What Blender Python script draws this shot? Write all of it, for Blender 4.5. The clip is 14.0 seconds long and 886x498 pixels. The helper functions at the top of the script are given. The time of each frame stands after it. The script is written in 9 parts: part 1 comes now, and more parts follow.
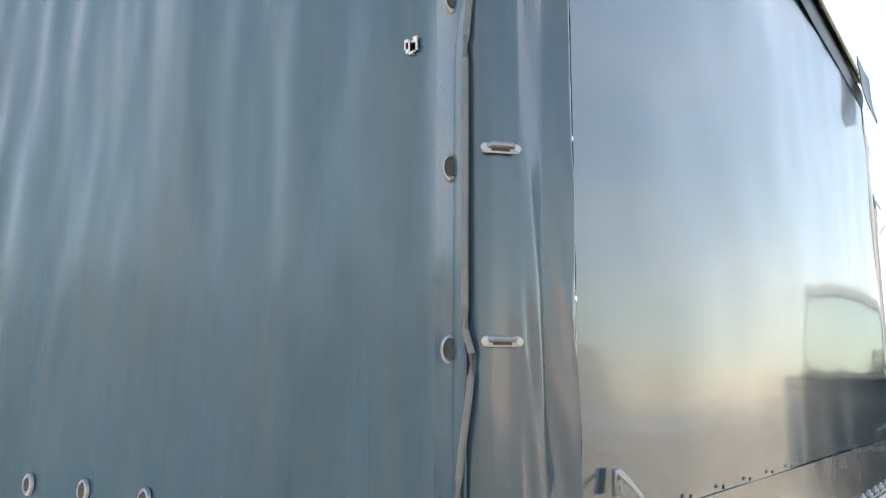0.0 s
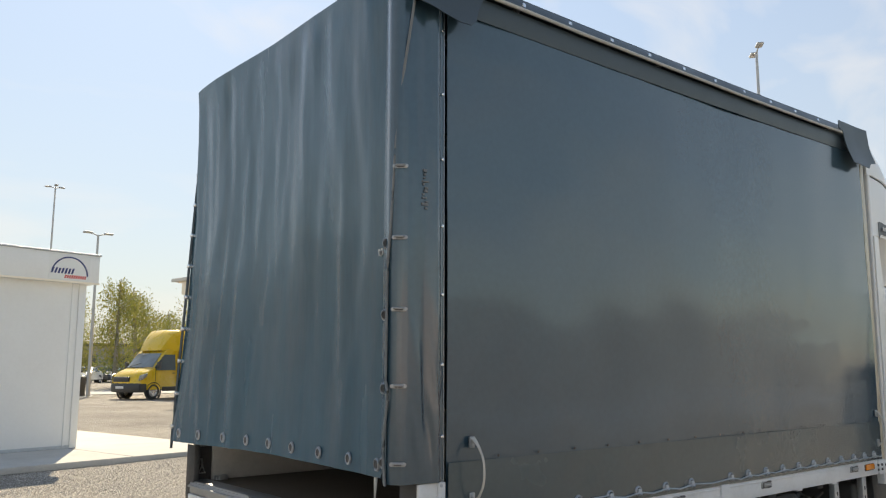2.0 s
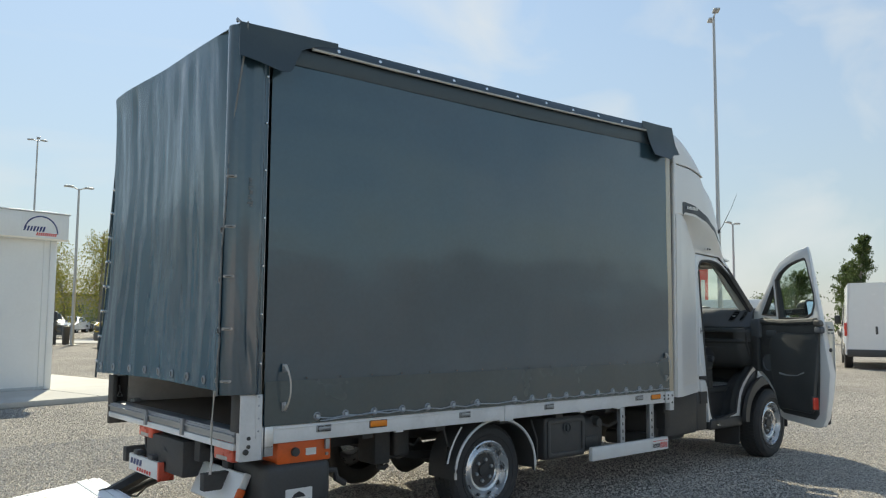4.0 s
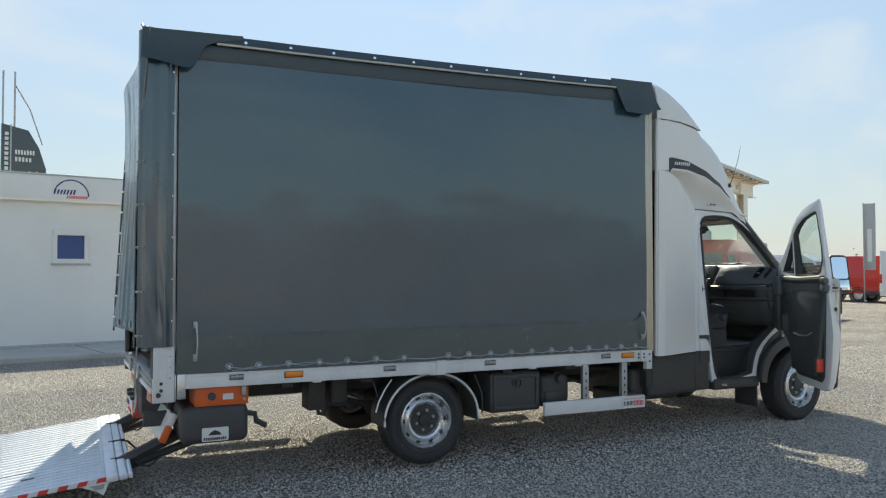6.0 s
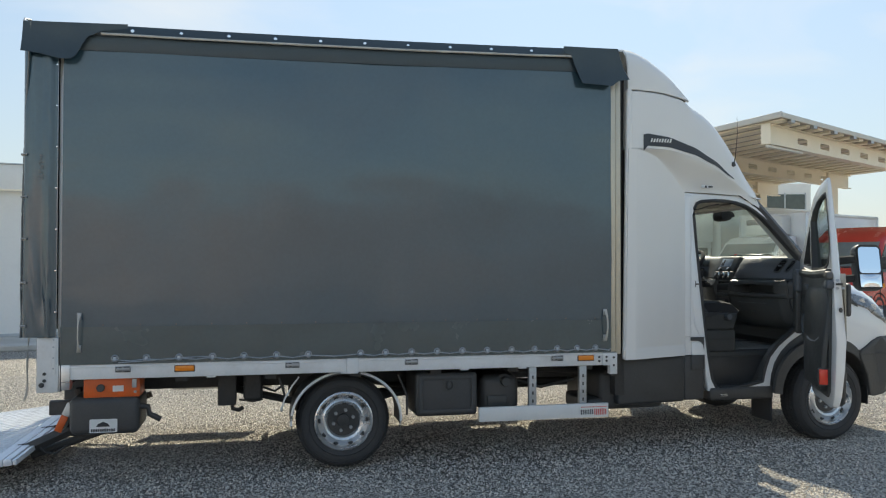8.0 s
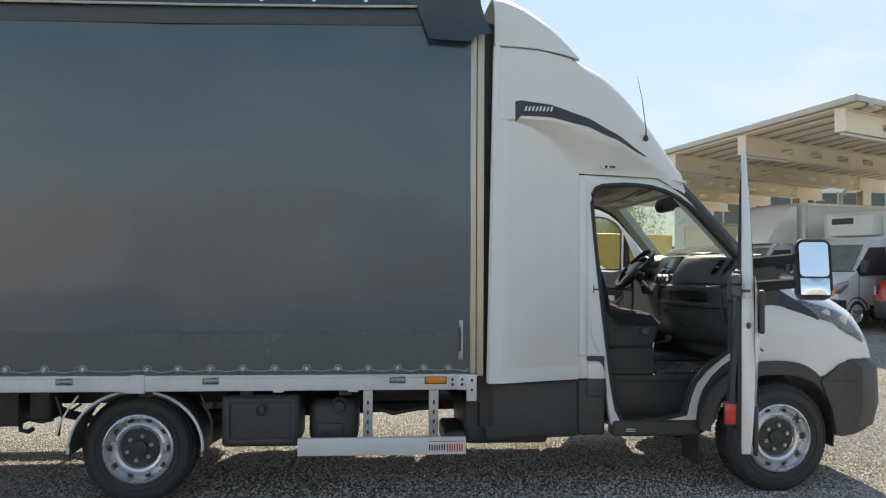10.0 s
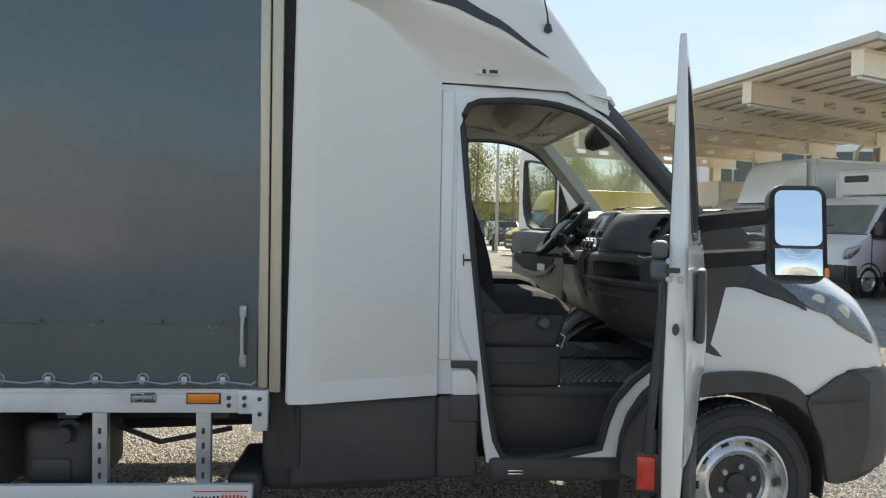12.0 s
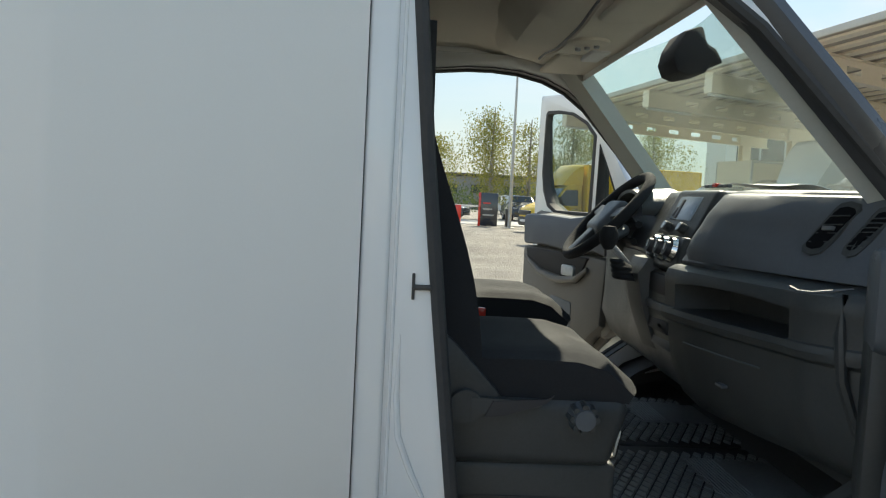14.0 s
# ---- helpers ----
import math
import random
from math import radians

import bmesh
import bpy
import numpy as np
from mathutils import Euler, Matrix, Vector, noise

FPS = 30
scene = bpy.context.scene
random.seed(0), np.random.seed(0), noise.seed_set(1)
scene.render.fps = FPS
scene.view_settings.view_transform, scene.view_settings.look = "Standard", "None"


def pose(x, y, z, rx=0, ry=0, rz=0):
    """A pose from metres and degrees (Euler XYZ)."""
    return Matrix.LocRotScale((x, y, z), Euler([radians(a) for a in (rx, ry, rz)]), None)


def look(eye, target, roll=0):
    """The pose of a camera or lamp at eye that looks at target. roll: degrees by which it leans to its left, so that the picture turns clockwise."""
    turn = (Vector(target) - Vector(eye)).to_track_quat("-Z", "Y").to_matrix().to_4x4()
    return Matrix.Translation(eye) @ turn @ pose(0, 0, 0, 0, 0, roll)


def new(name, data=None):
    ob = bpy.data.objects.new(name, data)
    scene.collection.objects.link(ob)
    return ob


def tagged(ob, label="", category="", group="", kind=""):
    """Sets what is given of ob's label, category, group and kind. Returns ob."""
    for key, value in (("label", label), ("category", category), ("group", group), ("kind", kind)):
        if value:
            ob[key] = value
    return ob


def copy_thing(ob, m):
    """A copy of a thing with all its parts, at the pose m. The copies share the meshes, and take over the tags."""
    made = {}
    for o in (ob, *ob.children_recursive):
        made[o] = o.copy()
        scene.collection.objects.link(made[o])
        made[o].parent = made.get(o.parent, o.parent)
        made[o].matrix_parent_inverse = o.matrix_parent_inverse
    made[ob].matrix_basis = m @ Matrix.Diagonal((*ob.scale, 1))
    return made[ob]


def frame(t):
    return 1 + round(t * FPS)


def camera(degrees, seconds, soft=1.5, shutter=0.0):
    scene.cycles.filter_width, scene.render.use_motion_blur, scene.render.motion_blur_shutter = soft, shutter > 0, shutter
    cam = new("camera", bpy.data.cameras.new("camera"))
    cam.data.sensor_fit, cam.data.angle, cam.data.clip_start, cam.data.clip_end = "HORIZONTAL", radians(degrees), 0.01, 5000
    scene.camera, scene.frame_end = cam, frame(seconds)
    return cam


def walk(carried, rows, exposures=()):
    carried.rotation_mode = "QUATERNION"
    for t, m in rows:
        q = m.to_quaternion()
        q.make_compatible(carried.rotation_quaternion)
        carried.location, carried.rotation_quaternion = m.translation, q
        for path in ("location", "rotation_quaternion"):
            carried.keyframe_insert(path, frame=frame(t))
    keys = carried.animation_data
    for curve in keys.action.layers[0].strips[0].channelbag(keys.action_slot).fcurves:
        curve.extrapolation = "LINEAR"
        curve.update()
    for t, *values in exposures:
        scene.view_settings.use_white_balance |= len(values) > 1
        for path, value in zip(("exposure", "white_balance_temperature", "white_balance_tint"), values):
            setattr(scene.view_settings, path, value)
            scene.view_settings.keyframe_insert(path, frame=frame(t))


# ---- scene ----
cam = camera(57.6, 14.0, 1.2)
PATH = [
    (0, (-3.093, -0.599, 1.27), (-1.482, 0.532, 1.625), 0.3),
    (0.5, (-3.347, -1.023, 1.384), (-1.853, 0.278, 1.658), 0.3),
    (1, (-3.544, -1.546, 1.391), (-2.189, -0.104, 1.684), 0.2),
    (1.5, (-3.733, -2.016, 1.418), (-2.464, -0.496, 1.697), -0.1),
    (2, (-3.925, -2.451, 1.413), (-2.656, -0.933, 1.705), 0.1),
    (2.5, (-4.077, -2.904, 1.4), (-2.802, -1.393, 1.7), 0.4),
    (3, (-4.174, -3.307, 1.386), (-2.889, -1.803, 1.679), 0.4),
    (3.5, (-4.191, -3.732, 1.379), (-2.894, -2.232, 1.635), 0.4),
    (4, (-4.078, -4.127, 1.403), (-2.782, -2.614, 1.578), 0.4),
    (4.2, (-3.968, -4.285, 1.396), (-2.691, -2.752, 1.537), 0.3),
    (6.3, (-2.355, -5.657, 1.469), (-1.557, -3.824, 1.528), 0.0),
    (6.5, (-2.174, -5.701, 1.455), (-1.426, -3.847, 1.514), 0.0),
    (7, (-1.682, -5.799, 1.478), (-1.024, -3.912, 1.537), -0.1),
    (7.2, (-1.478, -5.829, 1.482), (-0.849, -3.931, 1.532), 0.1),
    (9.3, (0.81, -5.378, 1.476), (0.993, -3.387, 1.51), 0.0),
    (9.5, (0.986, -5.27, 1.487), (1.162, -3.278, 1.518), 0.2),
    (10, (1.492, -4.962, 1.458), (1.654, -2.969, 1.501), 0.3),
    (10.5, (1.838, -4.547, 1.456), (2.01, -2.554, 1.495), 0.3),
    (11, (2.103, -4.158, 1.48), (2.298, -2.167, 1.498), 0.5),
    (11.5, (2.411, -3.71, 1.481), (2.604, -1.72, 1.446), 0.8),
    (12, (2.573, -3.241, 1.469), (2.709, -1.246, 1.405), 1.0),
    (12.5, (2.693, -2.79, 1.453), (2.772, -0.793, 1.377), 1.3),
    (13, (2.792, -2.284, 1.451), (2.823, -0.286, 1.378), 1.5),
    (13.2, (2.793, -2.093, 1.46), (2.828, -0.095, 1.365), 0.9),
    (13.6, (2.814, -1.735, 1.483), (2.866, 0.261, 1.367), 2.2),
    (14, (2.867, -1.363, 1.493), (2.972, 0.63, 1.359), 2.9),
]
EXPOSURES = [(0, 1.96, 7750, 8), (0.5, 1.68, 6850, 8), (1.0, 1.48, 7600, 9), (1.5, 1.10, 8250, 9), (2.0, 0.86, 7700, 8), (2.5, 0.65, 7450, 6), (4.0, 0.63, 6850, 2), (7.0, 0.78, 6800, 2), (9.5, 0.86, 7100, 5), (12.0, 0.92, 7050, 4), (13.0, 0.92, 7100, 2), (14.0, 0.92, 6950, 0)]
walk(cam, [(t, look(eye, target, roll)) for t, eye, target, roll in PATH], EXPOSURES)

# ---- world and sun ----
SUN_EL, SUN_X, SUN_Y = 42.0, 0.38, 0.93
world = bpy.data.worlds.new("sky")
scene.world = world
world.use_nodes = True
wn = world.node_tree.nodes
sky = wn.new("ShaderNodeTexSky")
sky.sky_type = "NISHITA"
sky.sun_disc = False
sky.sun_elevation = radians(SUN_EL)
sky.sun_rotation = math.atan2(SUN_X, SUN_Y)
sky.air_density, sky.dust_density, sky.ozone_density = 1.15, 0.15, 2.2
# thin streaks of high cloud
tc = wn.new("ShaderNodeTexCoord")
cmap = wn.new("ShaderNodeMapping")
cmap.inputs["Rotation"].default_value = (0.25, 0.1, 0.5)
cmap.inputs["Scale"].default_value = (1.2, 4.5, 5.5)
cno = wn.new("ShaderNodeTexNoise")
cno.inputs["Scale"].default_value = 1.6
cno.inputs["Detail"].default_value = 7.0
cno.inputs["Distortion"].default_value = 0.5
cramp = wn.new("ShaderNodeMapRange")
cramp.inputs["From Min"].default_value, cramp.inputs["From Max"].default_value = 0.5, 0.78
cramp.inputs["To Min"].default_value, cramp.inputs["To Max"].default_value = 0.0, 0.7
cmix = wn.new("ShaderNodeMix")
cmix.data_type = "RGBA"
cmix.inputs[7].default_value = (2.32, 2.47, 3.05, 1)
wl = world.node_tree.links
wl.new(tc.outputs["Generated"], cmap.inputs["Vector"])
wl.new(cmap.outputs["Vector"], cno.inputs["Vector"])
wl.new(cno.outputs["Fac"], cramp.inputs["Value"])
sepz = wn.new("ShaderNodeSeparateXYZ")
wl.new(tc.outputs["Generated"], sepz.inputs[0])
haze = wn.new("ShaderNodeMapRange")
haze.inputs["From Min"].default_value, haze.inputs["From Max"].default_value = 0.0, 0.85
haze.inputs["To Min"].default_value, haze.inputs["To Max"].default_value = 0.84, 0.0
wl.new(sepz.outputs["Z"], haze.inputs["Value"])
# the haze is thinner on the side away from the sun
away = wn.new("ShaderNodeMapRange")
away.inputs["From Min"].default_value, away.inputs["From Max"].default_value = -0.9, 0.3
away.inputs["To Min"].default_value, away.inputs["To Max"].default_value = 0.34, 1.0
wl.new(sepz.outputs["Y"], away.inputs["Value"])
hmul = wn.new("ShaderNodeMath")
hmul.operation = "MULTIPLY"
wl.new(haze.outputs["Result"], hmul.inputs[0])
wl.new(away.outputs["Result"], hmul.inputs[1])
wl.new(hmul.outputs[0], cmix.inputs[0])
streak = wn.new("ShaderNodeMix")
streak.data_type = "RGBA"
streak.inputs[7].default_value = (4.4, 4.5, 4.9, 1)
wl.new(cramp.outputs["Result"], streak.inputs[0])
wl.new(sky.outputs["Color"], cmix.inputs[6])
wl.new(cmix.outputs[2], streak.inputs[6])
wl.new(streak.outputs[2], wn["Background"].inputs["Color"])
wn["Background"].inputs["Strength"].default_value = 0.115
sun = new("sun", bpy.data.lights.new("sun", "SUN"))
sun.data.energy, sun.data.angle, sun.data.color = 4.1, radians(0.53), (1.0, 0.925, 0.80)
H_ = math.hypot(SUN_X, SUN_Y)
ce, se = math.cos(radians(SUN_EL)), math.sin(radians(SUN_EL))
sun.matrix_world = look((SUN_X / H_ * ce * 60, SUN_Y / H_ * ce * 60, se * 60), (0, 0, 0))


# ---- materials ----
def material(name, color, rough=0.5, metal=0.0, spread=0.12, scale=6.0, fine=60.0, bump=0.1, bump_scale=None, stretch=(1, 1, 1),
             dirt=None, dirt_amount=0.0, coat=0.0, by_object=0.0, by_island=0.0, spec=0.5, rough_spread=0.08):
    """Principled surface with two scales of colour variation, grime patches and fine relief."""
    m = bpy.data.materials.new(name)
    m.use_nodes = True
    n, l = m.node_tree.nodes, m.node_tree.links
    p = n["Principled BSDF"]
    p.inputs["Metallic"].default_value = metal
    p.inputs["Coat Weight"].default_value = coat
    p.inputs["Coat Roughness"].default_value = 0.08
    p.inputs["Specular IOR Level"].default_value = spec
    tex = n.new("ShaderNodeTexCoord")
    mp = n.new("ShaderNodeMapping")
    mp.inputs["Scale"].default_value = stretch
    l.new(tex.outputs["Object"], mp.inputs["Vector"])
    big = n.new("ShaderNodeTexNoise")
    big.inputs["Scale"].default_value, big.inputs["Detail"].default_value = scale, 5.0
    small = n.new("ShaderNodeTexNoise")
    small.inputs["Scale"].default_value, small.inputs["Detail"].default_value = fine, 4.0
    l.new(mp.outputs["Vector"], big.inputs["Vector"])
    l.new(mp.outputs["Vector"], small.inputs["Vector"])
    add = n.new("ShaderNodeMath")
    add.operation = "MULTIPLY_ADD"
    add.inputs[1].default_value = 0.6
    l.new(big.outputs["Fac"], add.inputs[0])
    half = n.new("ShaderNodeMath")
    half.operation = "MULTIPLY"
    half.inputs[1].default_value = 0.4
    l.new(small.outputs["Fac"], half.inputs[0])
    l.new(half.outputs[0], add.inputs[2])
    value = n.new("ShaderNodeMapRange")
    value.inputs["From Min"].default_value, value.inputs["From Max"].default_value = 0.3, 0.7
    value.inputs["To Min"].default_value, value.inputs["To Max"].default_value = 1 - spread, 1 + spread
    l.new(add.outputs[0], value.inputs["Value"])
    last = value.outputs["Result"]
    if by_object or by_island:
        src = n.new("ShaderNodeObjectInfo") if by_object else n.new("ShaderNodeNewGeometry")
        amt = by_object or by_island
        rr = n.new("ShaderNodeMapRange")
        rr.inputs["To Min"].default_value, rr.inputs["To Max"].default_value = 1 - amt, 1 + amt
        l.new(src.outputs["Random"] if by_object else src.outputs["Random Per Island"], rr.inputs["Value"])
        mm = n.new("ShaderNodeMath")
        mm.operation = "MULTIPLY"
        l.new(last, mm.inputs[0])
        l.new(rr.outputs["Result"], mm.inputs[1])
        last = mm.outputs[0]
    mul = n.new("ShaderNodeVectorMath")
    mul.operation = "SCALE"
    mul.inputs[0].default_value = color
    l.new(last, mul.inputs["Scale"])
    out = mul.outputs["Vector"]
    if dirt_amount:
        dn = n.new("ShaderNodeTexNoise")
        dn.inputs["Scale"].default_value, dn.inputs["Detail"].default_value = scale * 0.55, 8.0
        dn.inputs["Roughness"].default_value = 0.65
        l.new(mp.outputs["Vector"], dn.inputs["Vector"])
        dr = n.new("ShaderNodeMapRange")
        dr.inputs["From Min"].default_value, dr.inputs["From Max"].default_value = 0.48, 0.72
        dr.inputs["To Max"].default_value = dirt_amount
        l.new(dn.outputs["Fac"], dr.inputs["Value"])
        mx = n.new("ShaderNodeMix")
        mx.data_type = "RGBA"
        mx.inputs[7].default_value = (*(dirt or (0.12, 0.1, 0.08)), 1)
        l.new(dr.outputs["Result"], mx.inputs[0])
        l.new(out, mx.inputs[6])
        out = mx.outputs[2]
    l.new(out, p.inputs["Base Color"])
    rg = n.new("ShaderNodeMapRange")
    rg.inputs["From Min"].default_value, rg.inputs["From Max"].default_value = 0.3, 0.7
    rg.inputs["To Min"].default_value, rg.inputs["To Max"].default_value = max(0.02, rough - rough_spread), min(1, rough + rough_spread)
    l.new(big.outputs["Fac"], rg.inputs["Value"])
    l.new(rg.outputs["Result"], p.inputs["Roughness"])
    if bump:
        bt = n.new("ShaderNodeTexNoise")
        bt.inputs["Scale"].default_value, bt.inputs["Detail"].default_value = bump_scale or fine * 3, 3.0
        l.new(mp.outputs["Vector"], bt.inputs["Vector"])
        b = n.new("ShaderNodeBump")
        b.inputs["Strength"].default_value, b.inputs["Distance"].default_value = bump, 0.01
        l.new(bt.outputs["Fac"], b.inputs["Height"])
        l.new(b.outputs["Normal"], p.inputs["Normal"])
    return m


def glass(name, color=(1, 1, 1), rough=0.0, through_=0.85, dust_haze=0.0):
    """Thin pane: clear with mirror-like gloss by Fresnel."""
    m = bpy.data.materials.new(name)
    m.use_nodes = True
    n, l = m.node_tree.nodes, m.node_tree.links
    n.remove(n["Principled BSDF"])
    t = n.new("ShaderNodeBsdfTransparent")
    t.inputs["Color"].default_value = (*[c * through_ for c in color], 1)
    g = n.new("ShaderNodeBsdfGlossy")
    g.inputs["Roughness"].default_value = rough
    lw = n.new("ShaderNodeLayerWeight")
    lw.inputs["Blend"].default_value = 0.5
    pw = n.new("ShaderNodeMath")
    pw.operation = "POWER"
    pw.inputs[1].default_value = 4.0
    l.new(lw.outputs["Facing"], pw.inputs[0])
    f = n.new("ShaderNodeMath")
    f.operation = "MULTIPLY_ADD"
    f.inputs[1].default_value, f.inputs[2].default_value = 0.6, 0.035
    l.new(pw.outputs[0], f.inputs[0])
    mix = n.new("ShaderNodeMixShader")
    l.new(f.outputs[0], mix.inputs[0])
    l.new(t.outputs[0], mix.inputs[1])
    l.new(g.outputs[0], mix.inputs[2])
    last = mix.outputs[0]
    if dust_haze:
        # thin translucent film: dusty glass, with veiling reflection put in as haze
        film = n.new("ShaderNodeBsdfTranslucent")
        film.inputs["Color"].default_value = (0.82, 0.86, 0.80, 1)
        tex = n.new("ShaderNodeTexCoord")
        no = n.new("ShaderNodeTexNoise")
        no.inputs["Scale"].default_value, no.inputs["Detail"].default_value = 3.0, 6.0
        l.new(tex.outputs["Object"], no.inputs["Vector"])
        amt = n.new("ShaderNodeMapRange")
        amt.inputs["From Min"].default_value, amt.inputs["From Max"].default_value = 0.3, 0.7
        amt.inputs["To Min"].default_value, amt.inputs["To Max"].default_value = dust_haze * 0.6, dust_haze * 1.4
        l.new(no.outputs["Fac"], amt.inputs["Value"])
        veil = n.new("ShaderNodeMixShader")
        l.new(amt.outputs["Result"], veil.inputs[0])
        l.new(last, veil.inputs[1])
        l.new(film.outputs[0], veil.inputs[2])
        last = veil.outputs[0]
    l.new(last, n["Material Output"].inputs["Surface"])
    return m


def gravel_material():
    """Crushed stone: cells of several sizes, each stone with its own grey-beige."""
    m = bpy.data.materials.new("gravel")
    m.use_nodes = True
    n, l = m.node_tree.nodes, m.node_tree.links
    p = n["Principled BSDF"]
    p.inputs["Roughness"].default_value = 0.92
    p.inputs["Specular IOR Level"].default_value = 0.25
    tex = n.new("ShaderNodeTexCoord")
    v1 = n.new("ShaderNodeTexVoronoi")
    v1.inputs["Scale"].default_value = 52.0
    v2 = n.new("ShaderNodeTexVoronoi")
    v2.inputs["Scale"].default_value = 110.0
    big = n.new("ShaderNodeTexNoise")
    big.inputs["Scale"].default_value, big.inputs["Detail"].default_value = 0.35, 6.0
    for k in (v1, v2, big):
        l.new(tex.outputs["Object"], k.inputs["Vector"])
    ramp = n.new("ShaderNodeValToRGB")
    e = ramp.color_ramp.elements
    e[0].position, e[0].color = 0.0, (0.335, 0.312, 0.282, 1)
    e[1].position, e[1].color = 1.0, (0.71, 0.655, 0.58, 1)
    mid = e.new(0.5)
    mid.color = (0.515, 0.475, 0.422, 1)
    sep = n.new("ShaderNodeSeparateColor")
    l.new(v1.outputs["Color"], sep.inputs[0])
    l.new(sep.outputs[0], ramp.inputs[0])
    tone = n.new("ShaderNodeMapRange")
    tone.inputs["From Min"].default_value, tone.inputs["From Max"].default_value = 0.3, 0.7
    tone.inputs["To Min"].default_value, tone.inputs["To Max"].default_value = 0.8, 1.2
    l.new(big.outputs["Fac"], tone.inputs["Value"])
    # gaps between the stones: soil colour that also paints in their contact shade
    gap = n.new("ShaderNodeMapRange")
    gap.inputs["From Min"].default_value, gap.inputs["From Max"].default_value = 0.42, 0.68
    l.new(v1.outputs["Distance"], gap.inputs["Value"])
    earth_shade = n.new("ShaderNodeMix")
    earth_shade.data_type = "RGBA"
    earth_shade.inputs[7].default_value = (0.22, 0.195, 0.168, 1)
    l.new(gap.outputs["Result"], earth_shade.inputs[0])
    l.new(ramp.outputs["Color"], earth_shade.inputs[6])
    sc = n.new("ShaderNodeVectorMath")
    sc.operation = "SCALE"
    l.new(earth_shade.outputs[2], sc.inputs[0])
    l.new(tone.outputs["Result"], sc.inputs["Scale"])
    l.new(sc.outputs["Vector"], p.inputs["Base Color"])
    h = n.new("ShaderNodeMath")
    h.operation = "ADD"
    l.new(v1.outputs["Distance"], h.inputs[0])
    l.new(v2.outputs["Distance"], h.inputs[1])
    b = n.new("ShaderNodeBump")
    b.inputs["Strength"].default_value, b.inputs["Distance"].default_value, b.invert = 1.0, 0.018, True
    l.new(h.outputs[0], b.inputs["Height"])
    l.new(b.outputs["Normal"], p.inputs["Normal"])
    return m


M_TARP = material("pvc_tarpaulin", (0.032, 0.067, 0.092), 0.18, coat=0.6, spread=0.10, scale=1.6, fine=40, bump=0.03, bump_scale=900, dirt=(0.085, 0.085, 0.08), dirt_amount=0.16, rough_spread=0.05, spec=0.65)
M_TARP_REAR = material("pvc_tarpaulin_rear", (0.028, 0.080, 0.112), 0.22, coat=0.3, spread=0.16, scale=2.2, fine=25, bump=0.04, bump_scale=700, stretch=(1, 2.4, 0.35), dirt=(0.16, 0.155, 0.145), dirt_amount=0.3, rough_spread=0.08, spec=0.7)
M_HEM = material("hem_tape", (0.16, 0.165, 0.165), 0.5, spread=0.2, scale=8)
M_STEEL_WORN = material("worn_steel", (0.36, 0.37, 0.38), 0.42, metal=0.75, spread=0.14, scale=9, stretch=(1, 0.3, 3), fine=120, bump=0.03, rough_spread=0.1)
M_TARP_HEM = material("pvc_hem", (0.042, 0.070, 0.080), 0.22, coat=0.5, spread=0.10, scale=2.5, fine=40, bump=0.04, bump_scale=900, dirt=(0.10, 0.095, 0.085), dirt_amount=0.25, spec=0.6)
M_TARP_DARK = material("pvc_flap", (0.040, 0.058, 0.070), 0.36, spread=0.12, scale=4, fine=50, bump=0.06, bump_scale=800)
M_WHITE = material("white_paint", (0.78, 0.79, 0.79), 0.22, rough_spread=0.0, spread=0.02, scale=0.6, fine=700, bump=0.012, bump_scale=500, coat=0.6, dirt=(0.55, 0.52, 0.46), dirt_amount=0.04)
M_GRP = material("white_gelcoat", (0.77, 0.76, 0.735), 0.28, rough_spread=0.0, spread=0.02, scale=0.6, fine=700, bump=0.02, bump_scale=200, dirt_amount=0.0)
M_BOARD = material("white_side_board", (0.72, 0.72, 0.71), 0.4, spread=0.06, scale=5, fine=60, bump=0.05, dirt=(0.3, 0.28, 0.25), dirt_amount=0.35)
M_ALU = material("aluminium", (0.62, 0.63, 0.64), 0.35, metal=0.9, spread=0.08, scale=7, fine=90, bump=0.06, stretch=(1, 8, 8))
M_ALU_BEIGE = material("anodised_profile", (0.55, 0.50, 0.40), 0.42, metal=0.45, spread=0.08, scale=4, fine=60, bump=0.03)
M_GALV = material("galvanised_steel", (0.42, 0.44, 0.46), 0.42, metal=0.7, spread=0.18, scale=14, fine=50, bump=0.06)
M_PLATE = material("platform_aluminium", (0.78, 0.80, 0.83), 0.40, metal=0.3, spread=0.10, scale=5, fine=60, bump=0.08, dirt=(0.2, 0.19, 0.18), dirt_amount=0.3)
M_CHROME = material("chrome", (0.75, 0.75, 0.75), 0.12, metal=1.0, spread=0.03, bump=0)
M_BLACK = material("black_plastic", (0.056, 0.056, 0.056), 0.5, spread=0.2, scale=5, fine=80, bump=0.12, bump_scale=600, dirt=(0.10, 0.09, 0.08), dirt_amount=0.15)
M_MATTE = material("matte_black_plastic", (0.045, 0.045, 0.046), 0.9, spread=0.15, scale=6, fine=90, bump=0.1, spec=0.15)
M_TRIM = material("interior_black_plastic", (0.064, 0.067, 0.067), 0.40, spec=0.35, spread=0.15, scale=6, fine=120, bump=0.15, bump_scale=900)
M_TRIM_GREY = material("interior_grey_plastic", (0.105, 0.115, 0.128), 0.5, spread=0.1, scale=6, fine=120, bump=0.15, bump_scale=900)
M_TRIM_BEIGE = material("interior_beige_plastic", (0.33, 0.30, 0.26), 0.6, spread=0.06, scale=5, fine=120, bump=0.1, bump_scale=800)
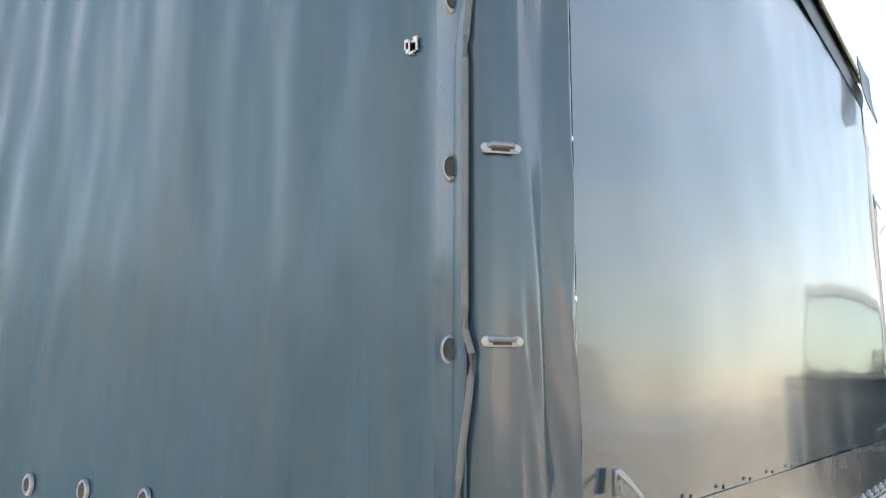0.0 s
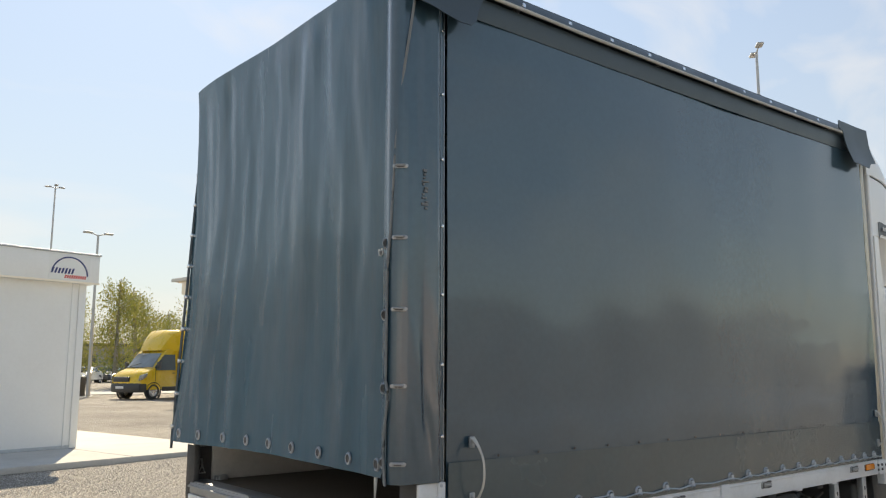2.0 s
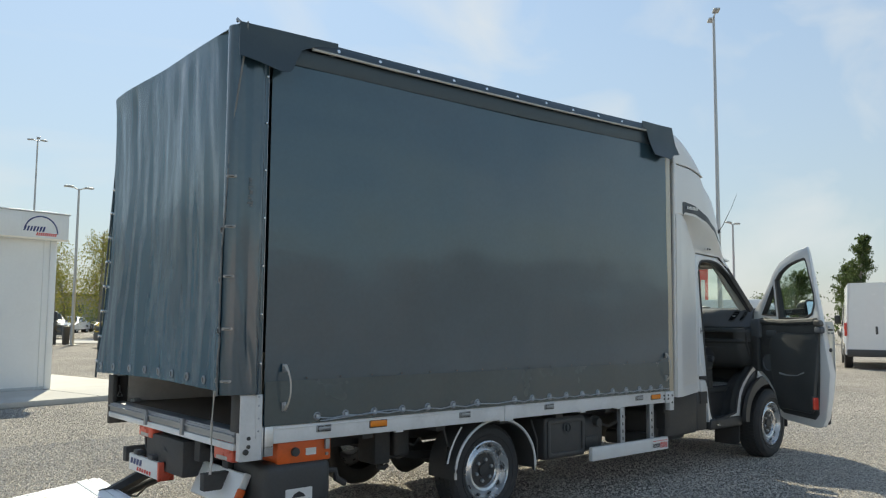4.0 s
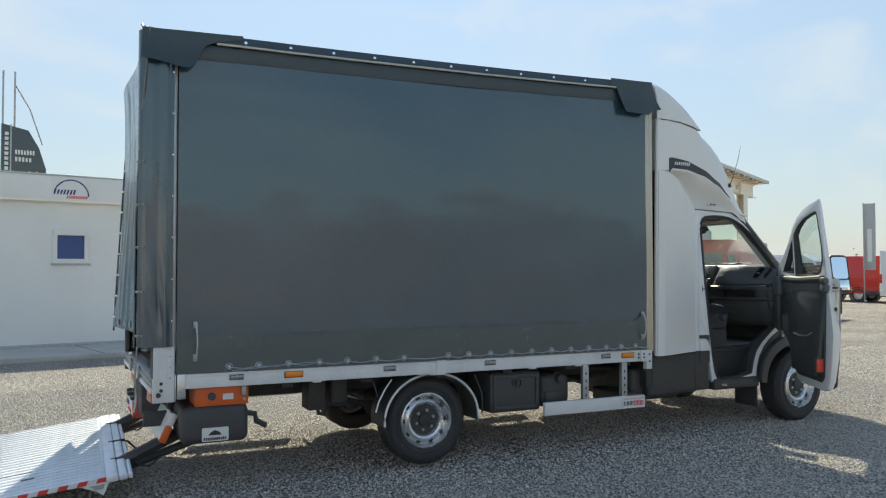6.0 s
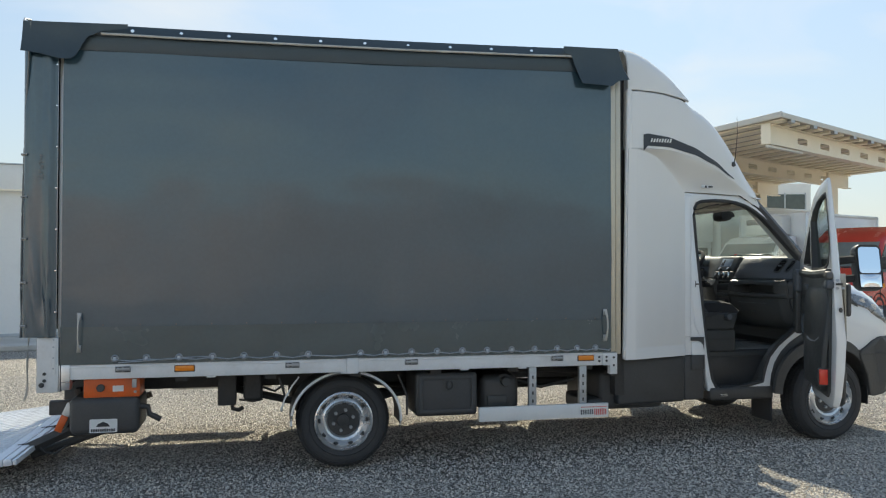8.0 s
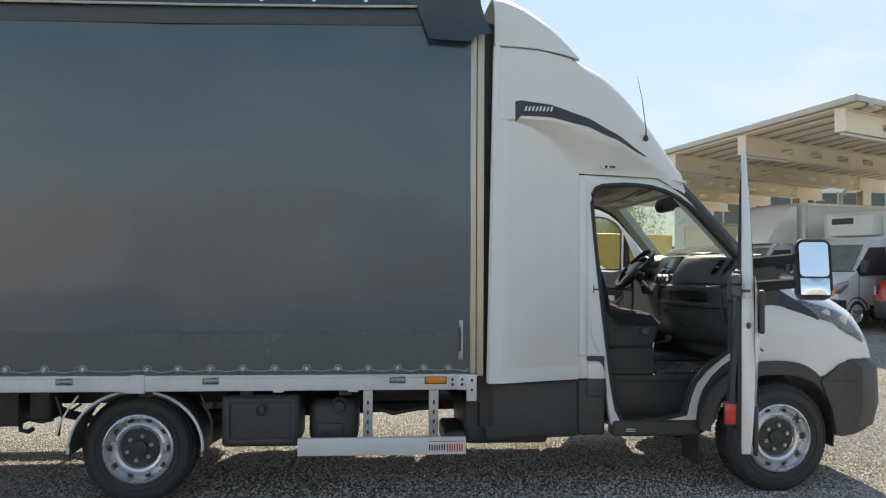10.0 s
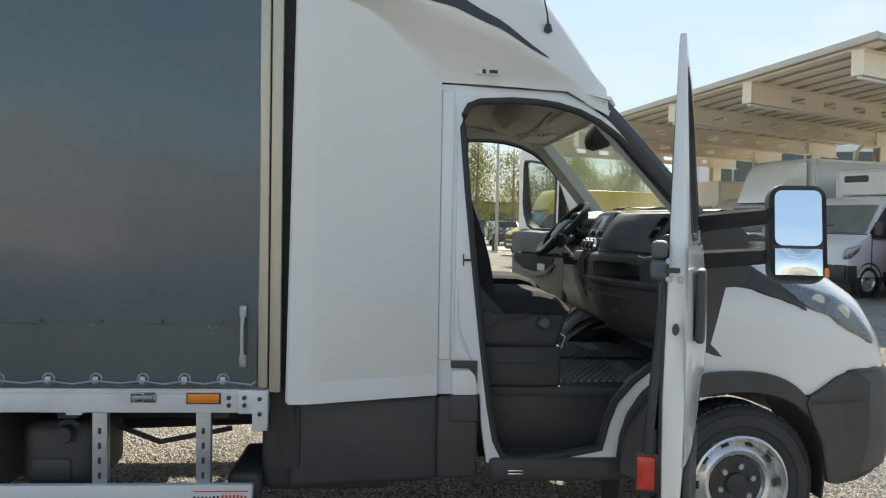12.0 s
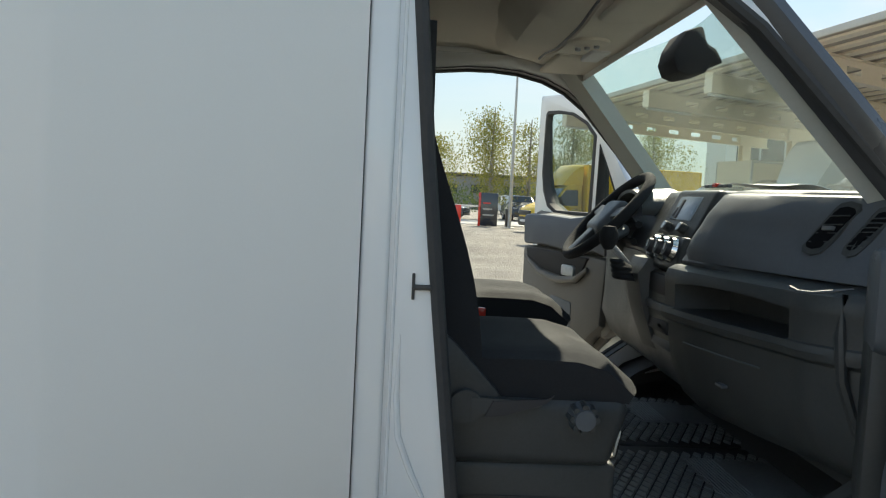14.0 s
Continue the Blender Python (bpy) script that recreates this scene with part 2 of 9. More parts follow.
M_PILLAR = material("pillar_plastic", (0.05, 0.051, 0.054), 0.32, spread=0.1, scale=6, fine=90, bump=0.05, bump_scale=600)
M_PILLAR_TRIM = material("pillar_trim_plastic", (0.46, 0.47, 0.43), 0.6, spread=0.05, scale=5, fine=120, bump=0.1, bump_scale=800)
M_DOOR_CARD = material("door_card_plastic", (0.12, 0.113, 0.102), 0.6, spread=0.08, scale=5, fine=120, bump=0.12, bump_scale=800)
M_DOOR_BLUE = material("door_card_upper", (0.060, 0.072, 0.095), 0.55, spread=0.08, scale=5, fine=120, bump=0.12, bump_scale=800)
M_PIT = material("dark_throat", (0.008, 0.008, 0.009), 0.9, spread=0.1, spec=0.1, bump=0.0)
M_LINER = material("headliner_fabric", (0.70, 0.655, 0.57), 0.9, spread=0.06, scale=4, fine=200, bump=0.12, bump_scale=1200)
M_FABRIC = material("seat_fabric", (0.022, 0.022, 0.024), 0.92, spread=0.25, scale=9, fine=300, bump=0.3, bump_scale=900)
M_FABRIC_LIGHT = material("seat_fabric_panel", (0.055, 0.056, 0.058), 0.92, spread=0.2, scale=9, fine=300, bump=0.3, bump_scale=900)
M_RUBBER = material("rubber", (0.042, 0.042, 0.043), 0.75, spread=0.2, scale=8, fine=60, bump=0.15, dirt=(0.09, 0.08, 0.07), dirt_amount=0.25)
# mat in two greys: near-black between the diamonds, paler on their tops
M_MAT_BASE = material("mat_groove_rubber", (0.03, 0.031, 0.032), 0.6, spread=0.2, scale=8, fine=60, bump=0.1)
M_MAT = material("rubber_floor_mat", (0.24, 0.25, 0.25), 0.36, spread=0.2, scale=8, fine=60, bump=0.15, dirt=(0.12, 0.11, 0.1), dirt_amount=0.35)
M_CHASSIS = material("chassis_black", (0.048, 0.047, 0.046), 0.6, spread=0.3, scale=6, fine=50, bump=0.2, dirt=(0.09, 0.07, 0.055), dirt_amount=0.4)
M_RIM = material("silver_rim", (0.66, 0.67, 0.68), 0.27, metal=0.75, spread=0.06, scale=6, fine=60, bump=0.02, dirt=(0.2, 0.18, 0.16), dirt_amount=0.3)
M_ORANGE = material("orange_paint", (0.75, 0.13, 0.02), 0.4, spread=0.08, scale=8, dirt=(0.2, 0.1, 0.05), dirt_amount=0.3)
M_AMBER = material("amber_lens", (0.85, 0.25, 0.02), 0.15, spread=0.05, bump=0.0)
M_EAVES = material("pale_grey_eaves", (0.60, 0.58, 0.53), 0.55, spread=0.08, scale=2, fine=20, bump=0.02)
M_TUBE = material("pale_tube", (0.80, 0.80, 0.78), 0.35, metal=0.2, spread=0.05, scale=7, fine=90, bump=0.02)
M_HALL = material("far_hall_sheet", (0.26, 0.25, 0.245), 0.7, spread=0.1, scale=0.5, fine=6, bump=0.02)
M_FADED = material("faded_red_lens", (0.62, 0.10, 0.055), 0.3, spread=0.2, scale=14, bump=0.0)
M_RED = material("red_lens", (0.65, 0.05, 0.03), 0.15, spread=0.08, bump=0.0)
M_REDPAINT = material("red_paint", (0.62, 0.04, 0.025), 0.22, spread=0.03, scale=3, coat=0.6, bump=0.0)
M_YELLOW = material("yellow_paint", (0.78, 0.52, 0.03), 0.3, spread=0.04, scale=3, coat=0.4, bump=0.0)
M_DKGREY = material("dark_grey_decal", (0.035, 0.040, 0.050), 0.4, spread=0.06, bump=0.0)
M_WOOD = material("plywood_floor", (0.10, 0.075, 0.055), 0.75, spread=0.25, scale=5, fine=60, stretch=(0.4, 5, 5), bump=0.15)
M_INNER = material("inner_sheet", (0.42, 0.41, 0.39), 0.6, spread=0.12, scale=4, fine=40, bump=0.05, dirt=(0.15, 0.13, 0.11), dirt_amount=0.4)
M_STRAP = material("webbing_strap", (0.52, 0.50, 0.45), 0.8, spread=0.1, scale=12, fine=200, bump=0.3, dirt=(0.2, 0.19, 0.17), dirt_amount=0.4)
M_LABEL = material("label_white", (0.72, 0.72, 0.70), 0.45, spread=0.05, bump=0.0)
M_INK = material("ink_dark", (0.03, 0.03, 0.035), 0.5, spread=0.1, bump=0.0)
M_INKRED = material("ink_red", (0.65, 0.05, 0.04), 0.45, spread=0.06, bump=0.0)
M_INKBLUE = material("ink_navy", (0.035, 0.05, 0.16), 0.45, spread=0.06, bump=0.0)
M_MIRROR = material("mirror_glass", (0.9, 0.92, 0.93), 0.02, metal=1.0, spread=0.0, bump=0.0, rough_spread=0.0)
M_SCREEN = material("display_glass", (0.36, 0.43, 0.52), 0.2, spread=0.15, scale=20, bump=0.0)
M_LAMP = material("headlight_housing", (0.30, 0.30, 0.30), 0.30, metal=0.8, spread=0.2, scale=20, bump=0.0)
M_GLASS = glass("window_glass")
M_GLASS_TINT = glass("tinted_glass", (0.90, 0.96, 0.94), 0.0, 0.92)
M_SCREENGLASS = glass("windscreen_glass", (0.90, 0.97, 0.93), 0.0, 0.94, 0.02)
M_CONCRETE = material("concrete", (0.50, 0.48, 0.44), 0.9, spread=0.12, scale=1.5, fine=30, bump=0.12, dirt=(0.3, 0.28, 0.25), dirt_amount=0.35)
M_PANEL = material("white_sheet_panel", (0.78, 0.775, 0.75), 0.45, spread=0.03, scale=1.2, fine=20, bump=0.02, dirt=(0.6, 0.56, 0.5), dirt_amount=0.2)
M_CREAM = material("cream_steel_paint", (0.88, 0.80, 0.655), 0.45, spread=0.05, scale=1.5, fine=30, bump=0.02)
M_DECKSHEET = material("canopy_sheet", (0.42, 0.38, 0.32), 0.6, spread=0.1, scale=2, fine=20, bump=0.02)
M_ASPHALT = material("asphalt", (0.27, 0.285, 0.31), 0.85, spread=0.2, scale=0.8, fine=60, bump=0.1)
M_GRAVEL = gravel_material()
M_STONE = material("loose_stone", (0.60, 0.55, 0.485), 0.9, spread=0.12, scale=30, fine=200, bump=0.2, by_island=0.24, spec=0.25)
M_DARKGLASS = material("dark_window", (0.06, 0.072, 0.075), 0.05, spread=0.2, scale=3, bump=0.0)
M_VANGLASS = material("van_windscreen_glass", (0.19, 0.21, 0.205), 0.06, spread=0.25, scale=2.5, bump=0.0, spec=0.7)
M_BARK = material("birch_bark", (0.30, 0.27, 0.24), 0.9, spread=0.35, scale=6, fine=40, stretch=(1, 1, 3), bump=0.3)
M_POLE = material("lamp_post_steel", (0.42, 0.43, 0.44), 0.5, metal=0.4, spread=0.08, scale=3, bump=0.02)
M_CARWHITE = material("car_white", (0.80, 0.80, 0.80), 0.2, spread=0.02, coat=0.6, bump=0.0)
M_CARDARK = material("car_dark", (0.03, 0.035, 0.045), 0.2, spread=0.05, coat=0.6, bump=0.0)


def leaf_material(name, a, b):
    m = bpy.data.materials.new(name)
    m.use_nodes = True
    n, l = m.node_tree.nodes, m.node_tree.links
    p = n["Principled BSDF"]
    p.inputs["Roughness"].default_value = 0.6
    g = n.new("ShaderNodeNewGeometry")
    mx = n.new("ShaderNodeMix")
    mx.data_type = "RGBA"
    mx.inputs[6].default_value, mx.inputs[7].default_value = (*a, 1), (*b, 1)
    l.new(g.outputs["Random Per Island"], mx.inputs[0])
    l.new(mx.outputs[2], p.inputs["Base Color"])
    t = n.new("ShaderNodeBsdfTranslucent")
    l.new(mx.outputs[2], t.inputs["Color"])
    s = n.new("ShaderNodeMixShader")
    s.inputs[0].default_value = 0.4
    l.new(p.outputs[0], s.inputs[1])
    l.new(t.outputs[0], s.inputs[2])
    l.new(s.outputs[0], n["Material Output"].inputs["Surface"])
    return m


M_LEAF = leaf_material("birch_leaves", (0.15, 0.185, 0.045), (0.33, 0.285, 0.075))
M_LEAF_GREEN = leaf_material("green_leaves", (0.06, 0.10, 0.03), (0.12, 0.15, 0.05))


# ---- mesh helpers ----
def finish(bm, smooth=False):
    bmesh.ops.recalc_face_normals(bm, faces=bm.faces)
    if smooth:
        for f in bm.faces:
            f.smooth = True
    return bm


def part(name, bm, mat, parent=None, label="", sharp=35):
    """Links a bmesh as one mesh object under its thing or part."""
    me = bpy.data.meshes.new(name)
    bm.to_mesh(me)
    bm.free()
    if mat:
        me.materials.append(mat)
    if any(p.use_smooth for p in me.polygons):
        me.set_sharp_from_angle(angle=radians(sharp))
    ob = new(name, me)
    if parent is not None:
        ob.parent = parent
    if label:
        tagged(ob, label)
    return ob


def thing(name, label, category, group="", kind="", at=None):
    ob = new(name)
    ob.empty_display_size = 0.2
    if at is not None:
        ob.matrix_world = at
    return tagged(ob, label, category, group, kind)


def single(name, bm, mat, label, category, kind="", group="", sharp=35):
    return tagged(part(name, bm, mat, None, "", sharp), label, category, group, kind)


def box(x0, x1, y0, y1, z0, z1, bevel=0.0, seg=2, bm=None, m=None):
    bm2 = bmesh.new()
    vs = [bm2.verts.new((x, y, z)) for x in (x0, x1) for y in (y0, y1) for z in (z0, z1)]
    for q in ((0, 1, 3, 2), (4, 6, 7, 5), (0, 4, 5, 1), (2, 3, 7, 6), (0, 2, 6, 4), (1, 5, 7, 3)):
        bm2.faces.new([vs[i] for i in q])
    bmesh.ops.recalc_face_normals(bm2, faces=bm2.faces)
    if bevel:
        bmesh.ops.bevel(bm2, geom=bm2.edges[:], offset=bevel, segments=seg, profile=0.5, affect="EDGES")
        for f in bm2.faces:
            f.smooth = True
    if m is not None:
        bmesh.ops.transform(bm2, matrix=m, verts=bm2.verts)
    return join(bm, bm2)


def join(bm, bm2):
    """Adds bm2 to bm, or gives bm2 back when there is none yet."""
    if bm is None:
        return bm2
    me = bpy.data.meshes.new("tmp")
    bm2.to_mesh(me)
    bm2.free()
    bm.from_mesh(me)
    bpy.data.meshes.remove(me)
    return bm


def plate(outer, holes=(), t0=0.0, t1=0.02, frame_=None, bevel=0.0, bm=None):
    """A flat plate with holes: outlines in (u, v), thickness along w, put in place by frame_ (u, v, w to world)."""
    bm2 = bmesh.new()
    edges = []
    loops = []
    for loop in (outer, *holes):
        vs = [bm2.verts.new((u, v, t0)) for u, v in loop]
        loops.append(vs)
        edges += [bm2.edges.new((vs[i], vs[(i + 1) % len(vs)])) for i in range(len(vs))]
    bmesh.ops.triangle_fill(bm2, edges=edges, use_beauty=True, use_dissolve=False)
    low = bm2.faces[:]
    got = bmesh.ops.extrude_face_region(bm2, geom=low)
    top = [v for v in got["geom"] if isinstance(v, bmesh.types.BMVert)]
    bmesh.ops.translate(bm2, verts=top, vec=(0, 0, t1 - t0))
    bmesh.ops.recalc_face_normals(bm2, faces=bm2.faces)
    bmesh.ops.dissolve_limit(bm2, angle_limit=0.01, verts=bm2.verts, edges=bm2.edges)
    if bevel:
        es = [e for e in bm2.edges if len(e.link_faces) == 2 and e.calc_face_angle(0) > 0.9]
        bmesh.ops.bevel(bm2, geom=es, offset=bevel, segments=2, profile=0.5, affect="EDGES", clamp_overlap=True)
        for f in bm2.faces:
            f.smooth = True
    if frame_ is not None:
        bmesh.ops.transform(bm2, matrix=frame_, verts=bm2.verts)
        bmesh.ops.recalc_face_normals(bm2, faces=bm2.faces)
    return join(bm, bm2)


def axes(origin, u, v, w):
    m = Matrix.Identity(4)
    for i, c in enumerate((u, v, w, origin)):
        for j in range(3):
            m[j][i] = c[j]
    return m


SIDE = axes((0, 0, 0), (1, 0, 0), (0, 0, 1), (0, 1, 0))      # u = x, v = z, w = y


def rounded(u0, u1, v0, v1, r, n=4):
    pts = []
    for cu, cv, a in ((u1 - r, v1 - r, 0), (u0 + r, v1 - r, 90), (u0 + r, v0 + r, 180), (u1 - r, v0 + r, 270)):
        for i in range(n + 1):
            b = radians(a + 90 * i / n)
            pts.append((cu + r * math.cos(b), cv + r * math.sin(b)))
    return pts


def loft(sections, closed=False, caps=False, bm=None, smooth=True, flip=False):
    """Skin through rows of points with equal counts."""
    bm2 = bmesh.new()
    rows = [[bm2.verts.new(p) for p in s] for s in sections]
    for a, b in zip(rows, rows[1:]):
        n = len(a)
        for i in range(n if closed else n - 1):
            j = (i + 1) % n
            try:
                bm2.faces.new((a[i], a[j], b[j], b[i]))
            except ValueError:
                pass
    if caps:
        for r in (rows[0], rows[-1]):
            try:
                bm2.faces.new(r)
            except ValueError:
                pass
    for f in bm2.faces:
        f.smooth = smooth
    bmesh.ops.recalc_face_normals(bm2, faces=bm2.faces)
    return join(bm, bm2)


def thicken(bm, d):
    """Gives an open skin a thickness d against its normals."""
    bmesh.ops.recalc_face_normals(bm, faces=bm.faces)
    bmesh.ops.solidify(bm, geom=bm.faces[:], thickness=d)
    return bm


def inward(bm, d):
    """Thickens a skin towards its inside, so that its outer face stays where it is."""
    lo = [min(v.co[i] for v in bm.verts) for i in range(3)]
    hi = [max(v.co[i] for v in bm.verts) for i in range(3)]
    for k in (d, -d):
        c = bm.copy()
        thicken(c, k)
        grown = sum(max(0, lo[i] - min(v.co[i] for v in c.verts)) + max(0, max(v.co[i] for v in c.verts) - hi[i]) for i in range(3))
        if grown < d * 0.9 or k < 0:
            bm.free()
            return c
        c.free()


def tube(points, r, n=10, bm=None, closed=False, caps=True):
    pts = [Vector(p) for p in points]
    secs = []
    up = Vector((0, 0, 1))
    for i, p in enumerate(pts):
        a = pts[i - 1] if i or closed else p
        b = pts[(i + 1) % len(pts)] if i < len(pts) - 1 or closed else p
        d = (b - a).normalized()
        s = d.cross(up)
        if s.length < 0.05:
            s = d.cross(Vector((1, 0, 0)))
        s.normalize()
        w = s.cross(d)
        rr = r[i] if isinstance(r, (list, tuple)) else r
        secs.append([p + (s * math.cos(k * math.tau / n) + w * math.sin(k * math.tau / n)) * rr for k in range(n)])
    if closed:
        secs.append(secs[0])
    return loft(secs, closed=True, caps=caps and not closed, bm=bm)


def revolve(profile, centre, axis="y", n=36, bm=None):
    """Turns (radius, along) pairs round an axis through centre."""
    secs = []
    for k in range(n + 1):
        a = k * math.tau / n
        row = []
        for r, h in profile:
            c, s = r * math.cos(a), r * math.sin(a)
            v = {"y": (c, h, s), "x": (h, c, s), "z": (c, s, h)}[axis]
            row.append((centre[0] + v[0], centre[1] + v[1], centre[2] + v[2]))
        secs.append(row)
    bm2 = loft(secs)
    bmesh.ops.remove_doubles(bm2, verts=bm2.verts, dist=1e-5)
    bmesh.ops.recalc_face_normals(bm2, faces=bm2.faces)
    return join(bm, bm2)


def disc(centre, r, h, axis="y", n=20, bevel=0.0, bm=None):
    b = bevel or 0.0
    prof = [(0.0, 0.0), (r - b, 0.0), (r, b), (r, h - b), (r - b, h), (0.0, h)] if b else [(0.0, 0.0), (r, 0.0), (r, h), (0.0, h)]
    return revolve(prof, centre, axis, n, bm)


def lerp_table(table, x):
    for (a, va), (b, vb) in zip(table, table[1:]):
        if x <= b:
            t = max(0.0, (x - a) / (b - a))
            t = t * t * (3 - 2 * t) * 0.3 + t * 0.7
            return va + (vb - va) * t
    return table[-1][1]


def bars(u0, u1, v0, v1, n, lean, frame_, gap=0.3, seed=1, t=0.002):
    """A row of slanted strokes that stands in for lettering."""
    rnd = random.Random(seed)
    bm = None
    w = (u1 - u0) / n
    for i in range(n):
        a = u0 + i * w
        b = a + w * (1 - gap)
        top = v1 - (v1 - v0) * 0.12 * rnd.random()
        k = lean * (v1 - v0)
        bm = plate([(a, v0), (b, v0), (b + k, top), (a + k, top)], (), 0, t, frame_, 0, bm)
    return bm


# ---- the curtain-sided truck ----
truck = thing("curtainside_truck", "white curtain-side truck with dark blue-grey tarpaulin and open cab doors", "truck")
W = 2.12                        # width of the body; its flank lies at y = 0
XR, XF = -2.06, 2.10            # rear and front of the body
XS = -2.005                     # rear face of the loading sill


def roof_z(x):
    t = min(1.0, max(0.0, (x - XR) / (XF - XR)))
    return 3.075 + t * 0.055 - 0.013 * math.sin(math.pi * t)


# cargo floor, frame and boards
part("cargo_floor", box(XS + 0.02, XF, 0.05, W - 0.05, 0.745, 0.775, 0.004), M_WOOD, truck, "dark worn plywood cargo floor")
for y0, y1 in ((-0.012, 0.035), (W - 0.035, W + 0.012)):
    b = box(-1.80, 2.09, y0, y1, 0.70, 0.798, 0.006)
    b = box(-1.80, 2.09, y0 - 0.004, y1 + 0.004, 0.776, 0.79, 0.003, 2, b)
    board = part("side_board", b, M_BOARD, truck, "white side board with latches")
    if y0 < 0.5:
        for x in (-1.073, 1.853):
            lamp = part("marker_lamp", box(x - 0.062, x + 0.062, -0.026, -0.010, 0.741, 0.779, 0.006), M_AMBER, board, "amber side marker lamp")
            part("lamp_base", box(x - 0.068, x + 0.068, -0.016, -0.008, 0.735, 0.785, 0.003), M_BLACK, board)
        for x in (-1.47, -0.35, 0.50, 1.62):
            b = box(x - 0.05, x + 0.05, -0.02, -0.008, 0.742, 0.784, 0.004)
            b = box(x - 0.035, x + 0.04, -0.03, -0.018, 0.755, 0.772, 0.004, 2, b)
            b = disc((x - 0.03, -0.028, 0.763), 0.012, 0.014, "y", 12, 0, b)
            latch = part("board_latch", b, M_STEEL_WORN, board, "recessed galvanised drop-side latch")
            c = box(x - 0.044, x - 0.006, -0.0225, -0.0195, 0.748, 0.778, 0.0)
            c = box(x + 0.004, x + 0.046, -0.0225, -0.0195, 0.775, 0.781, 0.0, 2, c)
            c = box(x + 0.004, x + 0.046, -0.0225, -0.0195, 0.745, 0.751, 0.0, 2, c)
            part("latch_recess", c, M_CHASSIS, latch)
        part("centre_bracket", box(0.03, 0.115, -0.022, -0.006, 0.69, 0.802, 0.006), M_BOARD, board)
        b = box(1.99, 2.10, -0.026, -0.008, 0.70, 0.795, 0.003)
        b = box(2.045, 2.105, -0.03, 0.02, 0.632, 0.795, 0.004, 2, b)
        part("end_bracket", b, M_BOARD, board, "white bolted end bracket")
        for x, z in ((1.955, 0.765), (1.955, 0.735), (2.015, 0.765), (2.015, 0.735), (2.075, 0.76), (2.075, 0.70)):
            part("bolt", disc((x, -0.036, z), 0.009, 0.008, "y", 10, 0.002), M_CHASSIS, board)
        for x in (-0.9, 0.02, 0.9, 1.35):
            part("drip_lug", box(x - 0.03, x + 0.03, -0.008, 0.02, 0.69, 0.702, 0.002), M_BOARD, board)
# rear posts and sill
for y0, y1, s in ((-0.015, 0.10, 1), (W - 0.10, W + 0.015, -1)):
    yo = y0 if s > 0 else y1
    b = box(XS, -1.872, min(yo, yo + 0.05 * s), max(yo, yo + 0.05 * s), 0.62, 0.982, 0.005)
    b = box(-1.915, -1.885, yo - 0.006, yo + 0.006, 0.74, 0.982, 0.003, 2, b)
    post = part("rear_post", b, M_BOARD if s > 0 else M_CHASSIS, truck, "white painted rear corner post" if s > 0 else "dark steel rear corner post")
    part("post_back", box(XS - 0.004, XS + 0.03, min(yo + 0.012 * s, yo + 0.115 * s), max(yo + 0.012 * s, yo + 0.115 * s), 0.775, 0.98, 0.004), M_CHASSIS, post)
    for z in (0.78, 0.85, 0.92, 0.97):
        part("post_rivet", disc((-1.90, yo - 0.009 if s > 0 else yo, z), 0.006, 0.009, "y", 8, 0), M_GALV, post)
    b = box(-1.870, -1.86, y0 + 0.005, y1 - 0.04, 0.62, 0.80, 0.004)
    b = box(-1.855, -1.80, y0, y1 - 0.03, 0.635, 0.80, 0.004, 2, b)
    part("post_foot", b, M_ALU, post)
    for z in (0.745, 0.70):
        part("post_hole", disc((-1.955, yo - 0.007, z), 0.011, 0.013, "y", 12), M_CHASSIS, post)
    part("post_upper", box(-1.985, -1.915, y0 + 0.035 if s > 0 else y0, y1 if s > 0 else y1 - 0.035, 0.97, 2.20 if s < 0 else 2.98, 0.004), M_GALV, post)
    part("post_plug", disc((-1.972, yo - 0.016, 0.672), 0.016, 0.024, "y", 14, 0.005), M_CHASSIS, post)
b = box(XS - 0.004, XS + 0.07, 0.05, W - 0.05, 0.715, 0.775, 0.005)
b = box(XS - 0.016, XS + 0.03, 0.05, W - 0.05, 0.748, 0.760, 0.003, 2, b)
b = box(XS + 0.0, XS + 0.10, 0.05, W - 0.05, 0.772, 0.782, 0.002, 2, b)
part("sill_strip", box(XS - 0.012, XS + 0.05, 0.05, W - 0.05, 0.675, 0.712, 0.004), M_BOARD, truck, "white strip under the rear sill")
sill = part("rear_sill", b, M_STEEL_WORN, truck, "worn aluminium rear sill rail")
for y in (0.72, 1.32):
    part("sill_bracket", box(XS - 0.028, XS - 0.008, y - 0.018, y + 0.018, 0.69, 0.79, 0.004), M_STEEL_WORN, sill)
# inner boards and headboard
part("inner_left_board", box(-1.88, XF, W - 0.06, W - 0.04, 0.775, 1.12, 0.003), M_INNER, truck)
part("inner_right_board", box(-1.88, XF, 0.04, 0.055, 0.775, 0.86, 0.003), M_INNER, truck)
part("headboard", box(XF - 0.03, XF, 0.02, W - 0.02, 0.70, 3.05, 0.004), M_INNER, truck)
b = tube([(-1.95, W - 0.062, 0.90), (-1.95, W - 0.075, 0.86), (-1.97, W - 0.075, 0.82), (-1.93, W - 0.075, 0.82), (-1.95, W - 0.075, 0.86)], 0.006, 8)
part("lashing_ring", b, M_GALV, truck)
# hoops under the roof
for x in (-1.4, -0.3, 0.8, 1.7):
    part("roof_bow", tube([(x, 0.03, roof_z(x) - 0.03), (x, W / 2, roof_z(x) - 0.008), (x, W - 0.03, roof_z(x) - 0.03)], 0.014, 8), M_GALV, truck)


